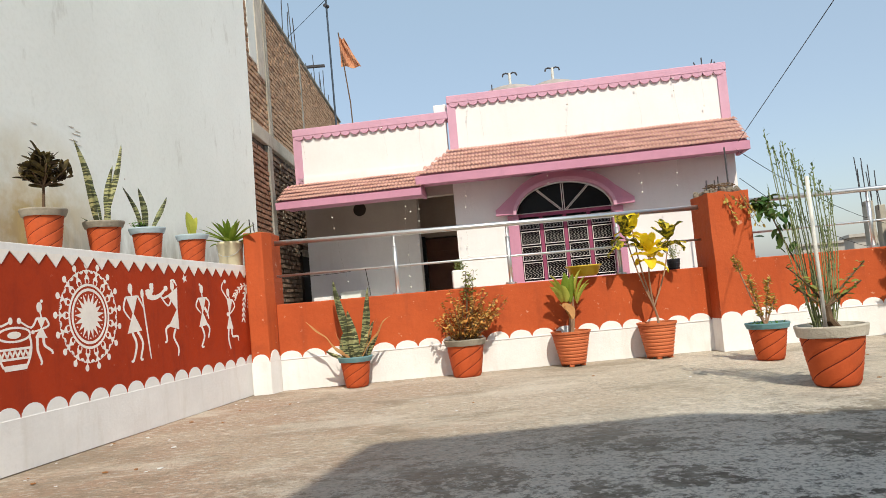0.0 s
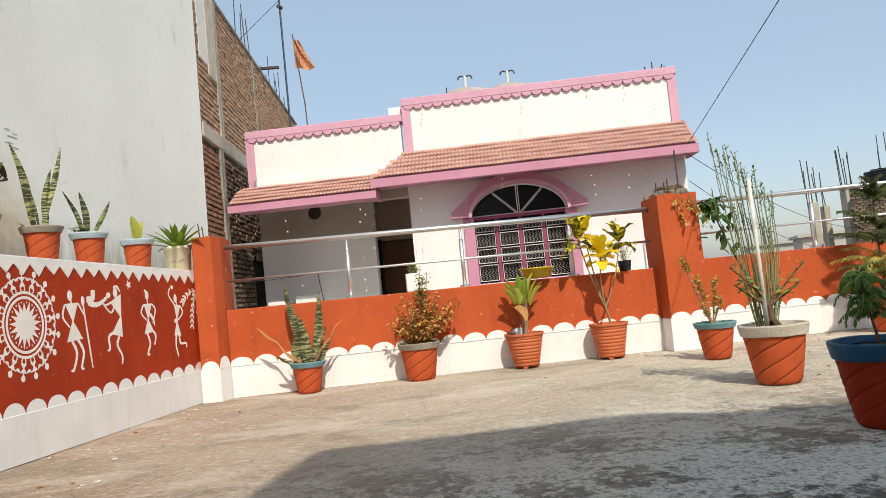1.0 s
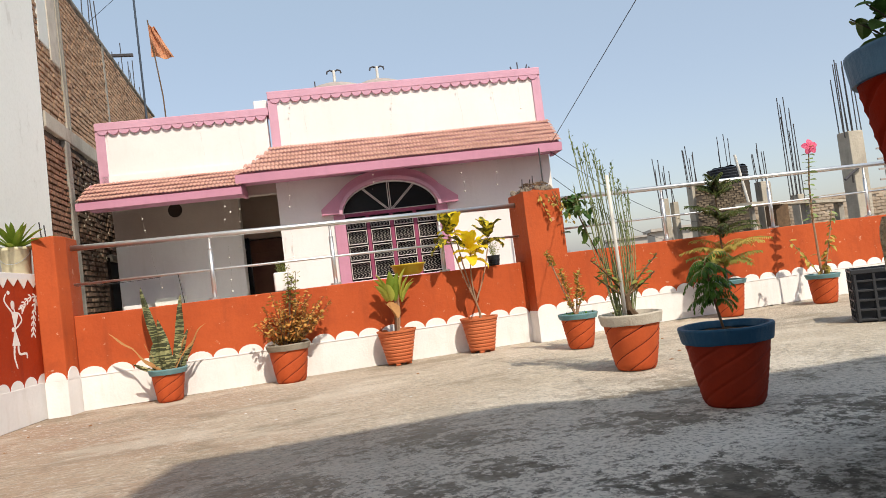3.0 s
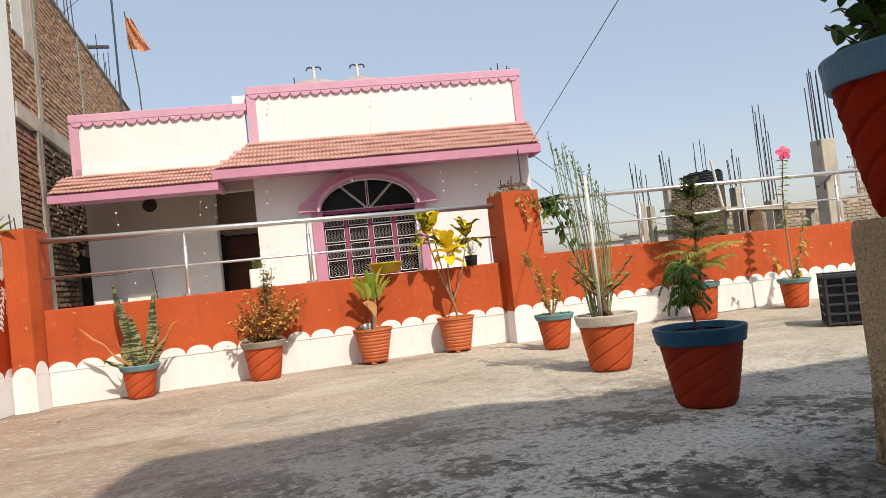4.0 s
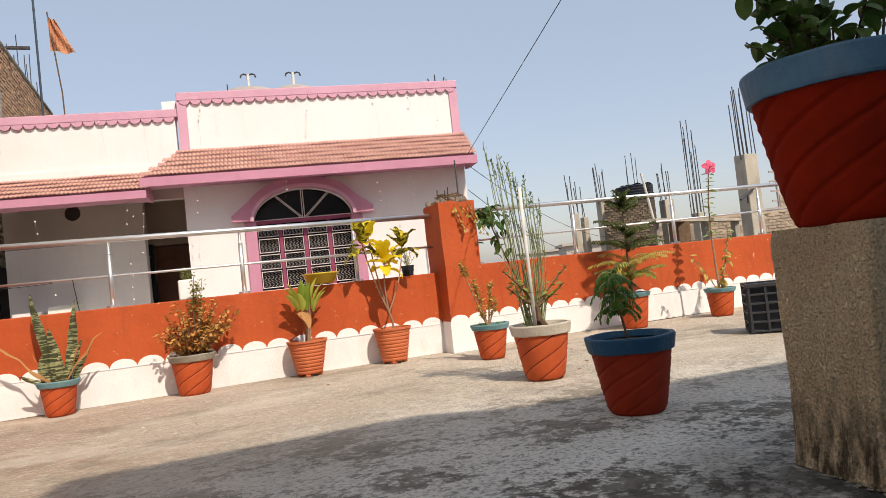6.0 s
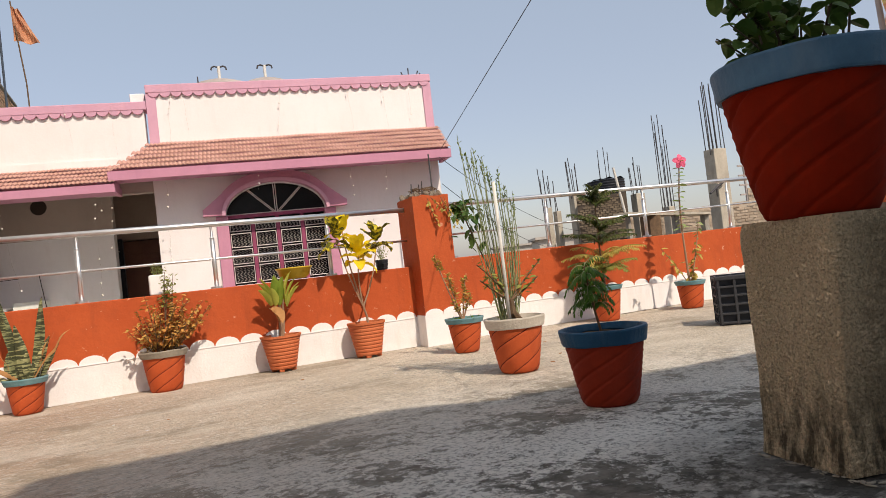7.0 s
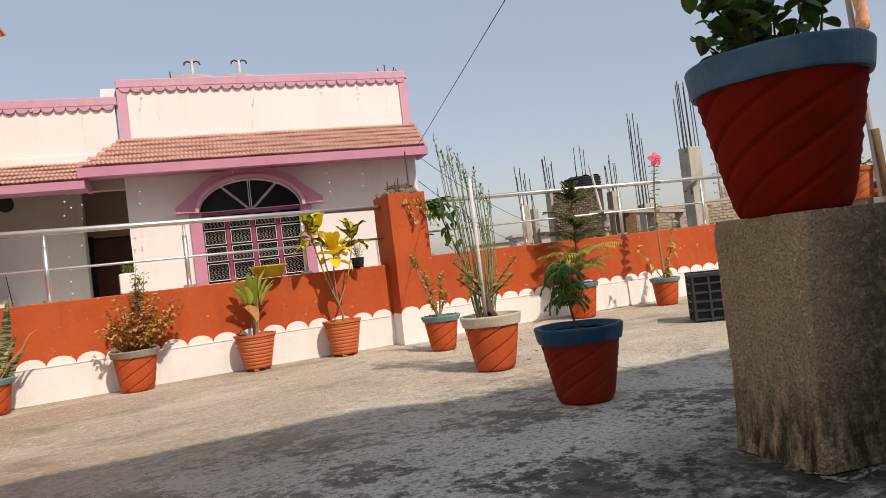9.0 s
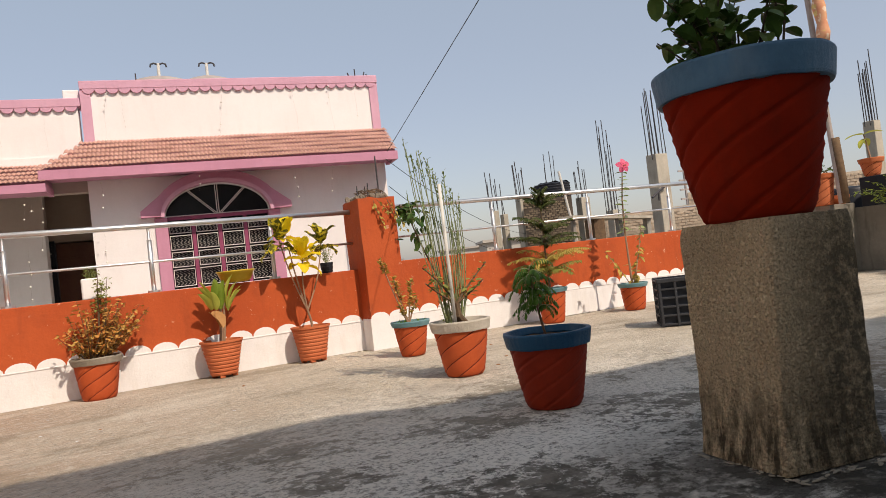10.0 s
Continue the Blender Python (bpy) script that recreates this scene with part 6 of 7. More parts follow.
for i in range(70):
    t_ = rng.random()
    side_ = rng.choice((0, 0, 1, 1, 1))
    p = base[side_].lerp(base[side_ + 1], t_)
    d_ = (p - ctr).normalized()
    run = (base[side_ + 1] - base[side_]).normalized()
    q_ = p + d_ * (0.035 + 0.022 * math.sin(t_ * 9 + side_ * 2) + rng.uniform(-0.012, 0.03))
    s = rng.uniform(0.003, 0.008)
    bmesh.ops.create_icosphere(mr, subdivisions=1, radius=s, matrix=T(q_) @ Euler((0, 0, math.atan2(run.y, run.x) + rng.uniform(-0.5, 0.5))).to_matrix().to_4x4() @ Matrix.Diagonal((rng.uniform(1.2, 3.0), 0.9, 0.45, 1)))
part("mortar_crumb", mr, M_GREYRIM, plinth, "pale crust of spilled mortar round the foot", kind="stuff")

bp, z = potted("leafy green shrub in a large red pot with a blue rim", (2.035, 1.595, 0.766), 0.168, 0.259, 0.505, body=M_POT_SHADE2, rim=M_BLUE, rim_h=0.094, group="pots on the terrace", turn=40)
rng = random.Random(44)
lf = bmesh.new()
for i in range(17):
    az_ = i * 137.5
    el_ = rng.uniform(50, 86)
    pts = curve_pts((0.13 * rng.uniform(-1, 1), 0.13 * rng.uniform(-1, 1), z), az_, el_, rng.uniform(0.28, 0.56), rng.uniform(-30, 15))
    part("stem", taper(pts, 0.0045, 0.002), M_TWIG, bp)
    leafy(lf, pts, rng, 11, 0.070, 0.046, (-45, 45), 0.22, 0.7, 6, 0.014, 0.6)
for az_, el_, ln_ in ((120, 46, 0.20), (145, 38, 0.24), (160, 56, 0.34), (180, 44, 0.20), (200, 50, 0.22)):
    pts = curve_pts((0.12 * math.cos(radians(az_)), 0.12 * math.sin(radians(az_)), z), az_, el_, ln_, -15)
    part("stem", taper(pts, 0.0045, 0.002), M_TWIG, bp)
    leafy(lf, pts, rng, 8, 0.066, 0.046, (-40, 45), 0.25, 0.7, 6, 0.014, 0.6)
part("foliage", lf, L_DGREEN, bp, "oval dark green leaves", kind="stuff")

# crate
crate = thing("plastic_crate", pose(4.36, 4.45, 0, 0, 0, -38), "black plastic crate standing on its end", "crate")
W_, D_, H_ = 0.40, 0.30, 0.405
for lo_, hi_ in (((0, 0, 0), (0.012, D_, H_)), ((W_ - 0.012, 0, 0), (W_, D_, H_)), ((0.012, D_ - 0.012, 0), (W_ - 0.012, D_, H_)), ((0.012, 0.012, 0), (W_ - 0.012, D_ - 0.012, 0.012)), ((0.012, 0.02, 0), (W_ - 0.012, 0.03, H_ - 0.03))):
    part("panel", boxed(lo_, hi_, 0.003), M_BLACK, crate)
for i in range(6):
    zz = 0.01 + i * (H_ - 0.035) / 5
    part("rib", boxed((-0.006, -0.010, zz), (W_ + 0.006, 0.02, zz + 0.016), 0.003), M_RIB_LIGHT, crate)
    part("rib", boxed((-0.014, 0.0, zz), (0.0, D_, zz + 0.013), 0.002), M_RIB_LIGHT, crate)
for i in range(4):
    x = 0.0 + i * (W_ - 0.02) / 3
    part("rib", boxed((x, -0.012, 0.0), (x + 0.02, 0.02, H_), 0.003), M_RIB_LIGHT, crate)
for i in range(4):
    y = i * (D_ - 0.014) / 3
    part("rib", boxed((-0.012, y, 0.0), (0.0, y + 0.014, H_), 0.002), M_RIB_LIGHT, crate)
part("rim", boxed((-0.016, -0.016, H_ - 0.035), (W_ + 0.016, 0.024, H_), 0.006), M_RIB_LIGHT, crate)

# ---- pots on the mural ledge ----
def ledge(s, y=0.17):
    return MM @ Vector((s, y, 1.155 - FALL * s))


LG = "pots on the mural ledge"
q1, z = potted("dark maroon croton bush in a cement-rimmed red pot", ledge(-2.11), 0.088, 0.113, 0.255, rim=M_GREYRIM, group=LG)
rng = random.Random(3)
tr = curve_pts((0, 0, z - 0.02), 0, 88, 0.20, 0)
part("trunk", taper(tr, 0.011, 0.008), M_BARK, q1)
cb_ = bmesh.new()
for i in range(20):
    pts = curve_pts(tr[-1], i * 137, rng.uniform(5, 85), rng.uniform(0.13, 0.22), 25)
    part("branch", taper(pts, 0.005, 0.003), M_BARK, q1)
    leafy(cb_, pts, rng, 11, 0.085, 0.034, (0, 80), 0.35, 0.25, 7, 0.012, 0.4)
part("foliage", cb_, L_CROTD, q1, "narrow maroon leaves", kind="stuff")
q2, z = potted("tall banded snake plant in a cement-rimmed red pot", ledge(-1.585), 0.086, 0.112, 0.238, rim=M_GREYRIM, group=LG)
for x, y, az, lean, ln, wd in ((-0.02, 0, 250, 15, 0.62, 0.050), (0.02, 0, 70, 12, 0.64, 0.042), (0.01, 0.02, 60, 7, 0.46, 0.046), (-0.01, -0.02, 245, 11, 0.52, 0.024), (-0.03, 0.0, 230, 50, 0.13, 0.02)):
    snake_leaf(q2, x, y, z - 0.02, az, lean, ln, wd)
q3, z = potted("young banded snake plant in a pale blue-rimmed red pot", ledge(-1.12), 0.084, 0.11, 0.242, rim=M_SKYRIM, group=LG)
for x, y, az, lean, ln, wd in ((-0.02, 0, 245, 22, 0.38, 0.034), (0.0, 0, 245, 8, 0.36, 0.048), (0.03, 0, 65, 24, 0.33, 0.042)):
    snake_leaf(q3, x, y, z - 0.02, az, lean, ln, wd)
sf = bmesh.new()
for i in range(9):
    pts = curve_pts((-0.06, -0.02, z), i * 40, 65, 0.09, -20)
    leafy(sf, pts, rng, 7, 0.03, 0.012, (-20, 40), 0.3)
part("foliage", sf, L_GREEN, q3, "small side seedling", kind="stuff")
q4, z = potted("lime green sprout in a pale blue-rimmed red pot", ledge(-0.54), 0.083, 0.11, 0.245, rim=M_SKYRIM, group=LG)
blades(q4, "leaf", [(0, 0, z, 250, 82, 0.23, 0.095, 8, 0.3), (0.0, 0, z, 70, 76, 0.20, 0.085, 12, 0.3), (0.0, 0, z, 150, 80, 0.14, 0.06, 12, 0.3)], L_LIME, label="lime green leaf")
bk = thing("bucket_planter", T(ledge(0.0, 0.14)), "cream plastic bucket with a green rosette plant", "bucket", LG)
part("bucket", lathe(bmesh.new(), [(0.095, 0.0), (0.1, 0.005), (0.113, 0.2), (0.12, 0.205), (0.12, 0.225), (0.116, 0.228), (0.108, 0.225), (0.106, 0.19)], 36), M_CREAM, bk, smooth=True)
part("handle", tube(bmesh.new(), [(0.118 * math.cos(a), -0.118 * abs(math.sin(a)) * 0.98, 0.21 - 0.12 * math.sin(a)) for a in (math.pi * k / 14 for k in range(15))], 0.003, 6), M_STEEL, bk, "thin wire handle")
part("soil", soil_disc(0.105, 0.195), M_SOIL, bk)
rb_ = []
for i in range(30):
    rb_.append((0, 0, 0.2, i * 137.5, 18 + 2.0 * i, 0.36 - 0.004 * i, 0.048, 30 - i * 0.8, 0.35))
blades(bk, "leaf", rb_, L_ROS, 6, "strap-shaped green leaf")

# ---- small planters on the low wall ----
bw = thing("bowl_planter", ASKEW @ T((1.315, WY + 0.0, 0.79)), "mustard plastic bowl planter hooked on the low wall", "planter", "planters on the low wall")
part("bowl", lathe(bmesh.new(), [(0.10, 0.0), (0.13, 0.02), (0.155, 0.085), (0.165, 0.09), (0.168, 0.102), (0.155, 0.1), (0.14, 0.05)], 32), M_YELLOW, bw, smooth=True)
part("soil", soil_disc(0.145, 0.075), M_SOIL, bw)
sb_ = thing("small_planter", ASKEW @ T((2.19, WY + 0.07, 0.78)), "small black pot with a wispy silver plant", "planter", "planters on the low wall")
part("pot", lathe(bmesh.new(), [(0.05, 0.0), (0.056, 0.02), (0.052, 0.022), (0.062, 0.06), (0.058, 0.062), (0.066, 0.1), (0.06, 0.1), (0.05, 0.08)], 24), M_BLACK, sb_)
part("soil", soil_disc(0.055, 0.085), M_SOIL, sb_)
rng = random.Random(6)
ws = bmesh.new()
for i in range(22):
    pts = curve_pts((0, 0, 0.08), rng.uniform(0, 360), rng.uniform(35, 85), rng.uniform(0.08, 0.2), 10)
    part("stem", taper(pts, 0.0016, 0.001), M_STEMG, sb_)
    leafy(ws, pts, rng, 8, 0.016, 0.009, (-20, 60), 0.4)
part("foliage", ws, L_OLIVE, sb_, "tiny silvery leaves", kind="stuff")
wp = thing("white_planter", ASKEW @ T((0.17, WY + 0.07, 0.78)), "chipped white square planter with a wispy herb", "planter", "planters on the low wall")
part("pot", boxed((-0.075, -0.07, 0.0), (0.075, 0.07, 0.17), 0.01), M_WHITE, wp)
ws = bmesh.new()
for i in range(16):
    pts = curve_pts((rng.uniform(-0.04, 0.04), 0, 0.16), rng.uniform(0, 360), rng.uniform(40, 85), rng.uniform(0.05, 0.12), 0)
    part("stem", taper(pts, 0.0018, 0.001), M_STEMG, wp)
    leafy(ws, pts, rng, 9, 0.022, 0.012, (-20, 60), 0.2)
part("foliage", ws, L_OLIVE, wp, "tiny herb leaves", kind="stuff")

# dry creeper on the broken pillar
vine = thing("creeper", T((2.72, 6.22, 0.9)), "dry creeper with tan and dark green leaves on the pillar", "creeper")
rng = random.Random(77)
dv, gv = bmesh.new(), bmesh.new()
for i in range(5):
    pts = curve_pts((rng.uniform(-0.12, 0.08), 0.0, 0.52), rng.uniform(-60, 0), rng.uniform(-80, -50), rng.uniform(0.2, 0.38), 10)
    part("stem", taper(pts, 0.003, 0.0015), M_BARK, vine)
    leafy(dv, pts, rng, 9, 0.05, 0.026, (-70, 10), 0.1, 0.6)
for i in range(5):
    pts = curve_pts((0.16, 0.02, 0.45), rng.uniform(-50, 50), rng.uniform(-75, 30), rng.uniform(0.12, 0.3), -10)
    part("stem", taper(pts, 0.003, 0.0015), M_BARK, vine)
    leafy(gv, pts, rng, 14, 0.08, 0.05, (-70, 10), 0.1, 0.6)
part("foliage", dv, L_FERN, vine, "dry tan leaves", kind="stuff")
part("foliage", gv, L_DGREEN, vine, "dark green leaves", kind="stuff")

# pipe standing by the pillar and the cables
post = thing("house_pole", T((3.36, 7.8, -3.2)), "slim dark pole carrying cables beside the house", "pole")
part("pole", rod((0, 0, 0), (0.0, 0, 5.32), 0.010, 8), M_REBAR, post)


def cable(a, b, sag, r=0.006, label="thin black overhead cable between the buildings"):
    a, b = Vector(a), Vector(b)
    c_ = thing("cable", T(a), label, "cable", "cables")
    pts = [a.lerp(b, k / 16) - a - Vector((0, 0, sag * 4 * (k / 16) * (1 - k / 16))) for k in range(17)]
    part("wire", tube(bmesh.new(), pts, r, 5), M_WIRE, c_)


cable((3.60, 7.95, 2.20), (1.577, -3.2, 3.93), 0.0, 0.0036)
cable((-1.38, 10.83, 5.55), (-2.2, 11.7, 5.3), 0.0, 0.004, "thin guy wire from the antenna mast")
cable((3.50, 7.80, 2.08), (10.0, 14.0, 1.20), 0.25, 0.004)
cable((3.50, 7.80, 1.75), (11.0, 16.0, 0.9), 0.35, 0.004)

rw = thing("loose_wire", ASKEW @ T((-1.5, WY + 0.04, 1.026)), "thin black wire tied along the railing with a dangling end", "wire")
part("wire", tube(bmesh.new(), [(0.06 * k, 0.004 * math.sin(k * 0.9), -0.010 * math.sin(math.pi * k / 11)) for k in range(12)], 0.0026, 5), M_WIRE, rw)
part("wire", tube(bmesh.new(), [(0.80 + 0.004 * k, -0.02, 0.01 - 0.034 * k + 0.004 * math.sin(k * 2.0)) for k in range(9)], 0.0035, 5), M_WIRE, rw)

# ---- unfinished brick building beside the house ----
BA, BD = Vector((-2.12, 8.16, 0)), Vector((0.025, 1.0, 0)).normalized()
BN = Vector((BD.y, -BD.x, 0))
BM_ = Matrix.Translation(BA) @ Matrix(((BD.x, -BN.x, 0, 0), (BD.y, -BN.y, 0, 0), (0, 0, 1, 0), (0, 0, 0, 1)))
bld = thing("brick_building", BM_, "unfinished bare brick building with concrete bands", "building")
BL, BT = 8.1, 4.98   # length and height of its side
part("core", boxed((0.0, 0.028, -3.2), (BL, 3.0, BT - 0.03)), M_MORTAR, bld)
part("column", boxed((0.30, -0.02, 3.88), (0.66, 0.1, BT + 0.1), 0.008), M_PLASTER, bld, "pale plastered corner strip")
part("column", boxed((0.66, -0.03, 3.76), (1.0, 0.1, BT + 0.02), 0.01), M_PALERIM, bld, "raw concrete column")
part("column", boxed((1.04, -0.03, 3.055), (1.12, 0.03, BT - 0.03)), M_COLUMN, bld, "narrow raw concrete strip")
part("column", boxed((1.17, -0.03, 3.055), (1.21, 0.03, BT - 0.03)), M_CONC, bld, "narrow raw concrete strip")
part("column", boxed((3.46, -0.025, 3.055), (3.54, 0.03, BT - 0.03)), M_CONC, bld, "narrow raw concrete strip")
part("column", boxed((0.86, -0.035, -3.2), (1.05, 0.03, 2.865), 0.01), M_CONC, bld, "raw concrete column")
part("lintel", boxed((0.17, -0.035, 2.87), (BL, 0.03, 3.05), 0.01), M_COLUMN, bld, "raw concrete band")
part("coping", boxed((0.0, -0.03, BT - 0.04), (BL, 0.25, BT), 0.008), M_CONC, bld)
# flat dark panel in place of the doorway's inner shade
part("opening", boxed((2.53, -0.02, -0.5), (3.35, 0.02, 1.56)), M_OPENING_SHADE, bld, "doorway closed by a dark panel for its shade")
part("sill_block", boxed((2.55, -0.06, 1.50), (2.95, 0.02, 1.60), 0.01), M_PALERIM, bld, "pale cement block over the doorway")
rng = random.Random(51)
bw_, bh_ = 0.135, 0.066
brick_shape = ((0, -0.012, 0), (bw_ - 0.020, 0.05, bh_ - 0.023))
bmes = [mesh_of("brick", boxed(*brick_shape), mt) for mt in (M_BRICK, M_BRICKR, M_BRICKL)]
rests = [bmesh.new() for _ in bmes]
count = 0
for j in range(66):
    zz = 0.62 + j * bh_
    if zz + bh_ > BT - 0.04:
        break
    for i in range(61):
        x = i * bw_ - (bw_ / 2 if j % 2 else 0.0)
        if x < 0 or x + bw_ > BL or 2.85 < zz + bh_ and zz < 3.05 or 2.36 < x + bw_ - 0.02 and x < 3.35 and zz < 1.56:
            continue
        # below the band, bricks past the column take the darkest tone
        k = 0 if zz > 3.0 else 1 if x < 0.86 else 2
        dy = rng.uniform(-0.008, 0.006) if k < 2 else rng.uniform(-0.02, 0.008)
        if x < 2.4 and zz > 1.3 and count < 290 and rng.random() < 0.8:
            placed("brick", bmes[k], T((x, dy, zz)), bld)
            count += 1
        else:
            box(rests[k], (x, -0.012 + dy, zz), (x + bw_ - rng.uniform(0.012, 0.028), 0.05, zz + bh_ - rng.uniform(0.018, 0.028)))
for bm, mt, lab in zip(rests, (M_BRICK, M_BRICKR, M_BRICKL), ("tan bare brickwork", "reddish bare brickwork", "dark brown bare brickwork")):
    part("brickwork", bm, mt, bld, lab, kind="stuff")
sq_ = bmesh.new()
for i in range(420):
    x, zz = rng.uniform(1.06, 4.2), rng.uniform(1.5, 3.02)
    if zz < 2.8 and rng.random() < 0.55:
        continue
    bmesh.ops.create_icosphere(sq_, subdivisions=1, radius=rng.uniform(0.007, 0.02), matrix=T((x, -0.02, zz)) @ Euler((0, rng.uniform(0, 3), 0)).to_matrix().to_4x4() @ Matrix.Diagonal((1.6, 0.6, 0.6, 1)))
part("mortar_squeeze", sq_, M_GREYRIM, bld, "rough lumps of squeezed mortar", kind="stuff")


def bar_cluster(at_, bars, label, r=0.0085, lean=0.03, seed=1):
    g = thing("rebar_cluster", T(at_), label, "rebar", "column rebars")
    rr = random.Random(seed)
    for dx_, dy_, h_ in bars:
        part("bar", rod((dx_, dy_, -0.05), (dx_ + rr.uniform(-lean, lean), dy_, h_), r, 6), M_REBAR, g)


TOPZ = 4.98
bar_cluster((-2.16, 11.66, TOPZ), ((-0.1, 0, 1.08), (-0.03, 0.1, 0.81), (0.06, 0.0, 0.92), (0.1, 0.1, 0.70)), "rusty rebar bundle on the brick building", seed=2)
bar_cluster((-2.25, 14.36, TOPZ), ((-0.05, 0, 0.79), (0.02, 0.1, 0.62), (0.10, 0.0, 0.96), (0.18, 0.1, 0.62), (0.26, 0.1, 0.64)), "rusty rebar bundle on the brick building", seed=3)
bar_cluster((-2.24, 15.56, TOPZ), ((-0.05, 0, 0.61), (0.05, 0.1, 0.84), (0.2, 0.0, 0.44)), "rusty rebar bundle on the brick building", seed=4)
mast = thing("antenna_mast", T((-1.55, 10.83, 2.44)), "tall thin blue-grey antenna mast on the house roof", "mast")
part("mast_pole", rod((0.18, 0, 0), (0.17, 0, 3.3), 0.015, 8), M_MAST, mast)
part("clamp", rod((0.15, -0.04, 3.0), (0.19, 0.04, 3.0), 0.03, 8), M_REBAR, mast)
brk = thing("wall_bracket", T((-1.95, 12.35, 4.98)), "rusty steel bracket on the wall top", "bracket")
part("arm", boxed((-0.12, -0.03, 0.0), (0.28, 0.03, 0.04)), M_REBAR, brk)
flag = thing("flag", T((-1.14, 11.36, 3.5)), "faded orange pennant on a thin bamboo pole", "flag")
part("pole", tube(bmesh.new(), [(0, 0, -1.05), (-0.03, 0, 0.5), (-0.14, 0, 1.70)], 0.010, 8), M_BARK, flag)
fb_ = bmesh.new()
gx, gz = 10, 8
grid = [[fb_.verts.new((-0.135 + 0.33 * (i / gx) * (0.25 + 0.75 * (1 - j / gz)) * (1.0), 0.03 * math.sin(i * 1.1 + j * 0.7), 1.62 - 0.50 * (1 - j / gz) - 0.04 * (i / gx) + 0.02 * math.sin(i * 0.9))) for i in range(gx + 1)] for j in range(gz + 1)]
for j in range(gz):
    for i in range(gx):
        fb_.faces.new((grid[j][i], grid[j][i + 1], grid[j + 1][i + 1], grid[j + 1][i]))
cl = part("cloth", fb_, M_CLOTH, flag, "faded orange cloth")
so = cl.modifiers.new("thickness", "SOLIDIFY")
so.thickness = 0.004

# ---- unfinished buildings beyond the low wall ----
def column(x, y, ztop, w, d, bars, h, label, seed, spread=None):
    c_ = thing("concrete_column", T((x, y, -3.2)), label, "column", "unfinished columns")
    part("shaft", boxed((-w / 2, -d / 2, 0), (w / 2, d / 2, ztop + 3.2), 0.01), M_COLUMN, c_)
    rr = random.Random(seed)
    sw = spread or w
    for i in range(bars):
        dx_, dy_ = (i / max(1, bars - 1) - 0.5) * sw, (i % 2 - 0.5) * d * 0.6
        part("rebar", rod((dx_, dy_, ztop + 3.1), (dx_ + rr.uniform(-0.06, 0.01), dy_, ztop + 3.2 + h * rr.uniform(0.6, 1.0)), 0.0095, 6), M_REBAR, c_)


column(8.60, 13.55, 1.80, 0.15, 0.15, 6, 0.95, "thin raw concrete column with rusty rebar", 1, 0.26)
column(8.78, 13.45, 1.70, 0.12, 0.15, 2, 0.7, "thin raw concrete column with rusty rebar", 2)
column(9.14, 13.22, 2.03, 0.20, 0.2, 6, 0.9, "thin raw concrete column with rusty rebar", 3, 0.26)
column(10.22, 12.40, 1.86, 0.24, 0.2, 6, 0.9, "raw concrete column with rusty rebar", 4, 0.3)
column(10.06, 11.30, 1.45, 0.14, 0.2, 8, 1.95, "thin concrete column with tall rusty rebar", 5, 0.3)
column(9.32, 9.17, 2.23, 0.28, 0.24, 9, 1.25, "broad raw concrete column with rusty rebar", 6, 0.34)
column(13.9, 8.05, 2.54, 0.22, 0.22, 8, 1.5, "raw concrete column with rusty rebar", 7, 0.3)
column(14.4, 7.68, 2.45, 0.16, 0.22, 2, 0.2, "raw concrete column", 8)


def brick_block(name, x0, y0, x1, y1, z0, z1, label, material, seed, th=0.25, pieces=60, mortar=M_MORTAR, bl=0.15, bh=0.066):
    """A brick wall between two plan points, its bricks laid in courses on a mortar core."""
    a, b = Vector((x0, y0, 0)), Vector((x1, y1, 0))
    ln = (b - a).length
    m = Matrix.Translation(a) @ Euler((0, 0, math.atan2(b.y - a.y, b.x - a.x))).to_matrix().to_4x4()
    w = thing(name, m, label, "wall")
    part("core", boxed((0, 0.008, -3.2), (ln, th, z1)), mortar, w)
    rr = random.Random(seed)
    me = mesh_of("brick", boxed((0, -0.012, 0), (bl, 0.05, bh - 0.016)), material)
    re_ = bmesh.new()
    k = 0
    for j in range(int((z1 - z0) / bh)):
        for i in range(int(ln / (bl + 0.018))):
            x, zz = i * (bl + 0.018) + (bl * 0.55 if j % 2 else 0.0) + rr.uniform(-0.006, 0.006), z0 + j * bh + rr.uniform(-0.004, 0.004)
            if x + bl > ln or rr.random() < 0.10:
                continue
            if k < pieces and rr.random() < 0.5:
                placed("brick", me, T((x, rr.uniform(-0.008, 0.008), zz)), w)
                k += 1
            else:
                o = rr.uniform(-0.008, 0.008)
                box(re_, (x, -0.012 + o, zz), (x + bl * rr.uniform(0.8, 1.05), 0.05, zz + bh * rr.uniform(0.62, 0.84)))
    part("brickwork", re_, material, w, kind="stuff")
    return w


fr_ = thing("concrete_frame", T((6.8, 8.7, -3.2)), "thin bare concrete beam on rusty brown posts", "building frame")
far_end = Vector((4.13, 2.46, 0))
bm = bmesh.new()
box(bm, (0, -0.12, 4.40), (far_end.length, 0.12, 4.45), Euler((0, 0, math.atan2(far_end.y, far_end.x))).to_matrix().to_4x4())
part("beam", bm, M_COLUMN, fr_, "pale concrete beam")
for u, w_ in ((0.06, 0.03), (0.27, 0.12), (0.55, 0.05), (0.95, 0.06)):
    q_ = far_end * u
    part("post", boxed((q_.x - w_, q_.y - w_, 0), (q_.x + w_, q_.y + w_, 4.40), 0.006), M_BARK if w_ > 0.1 else M_CONC, fr_, "rusty brown post" if w_ > 0.1 else "")
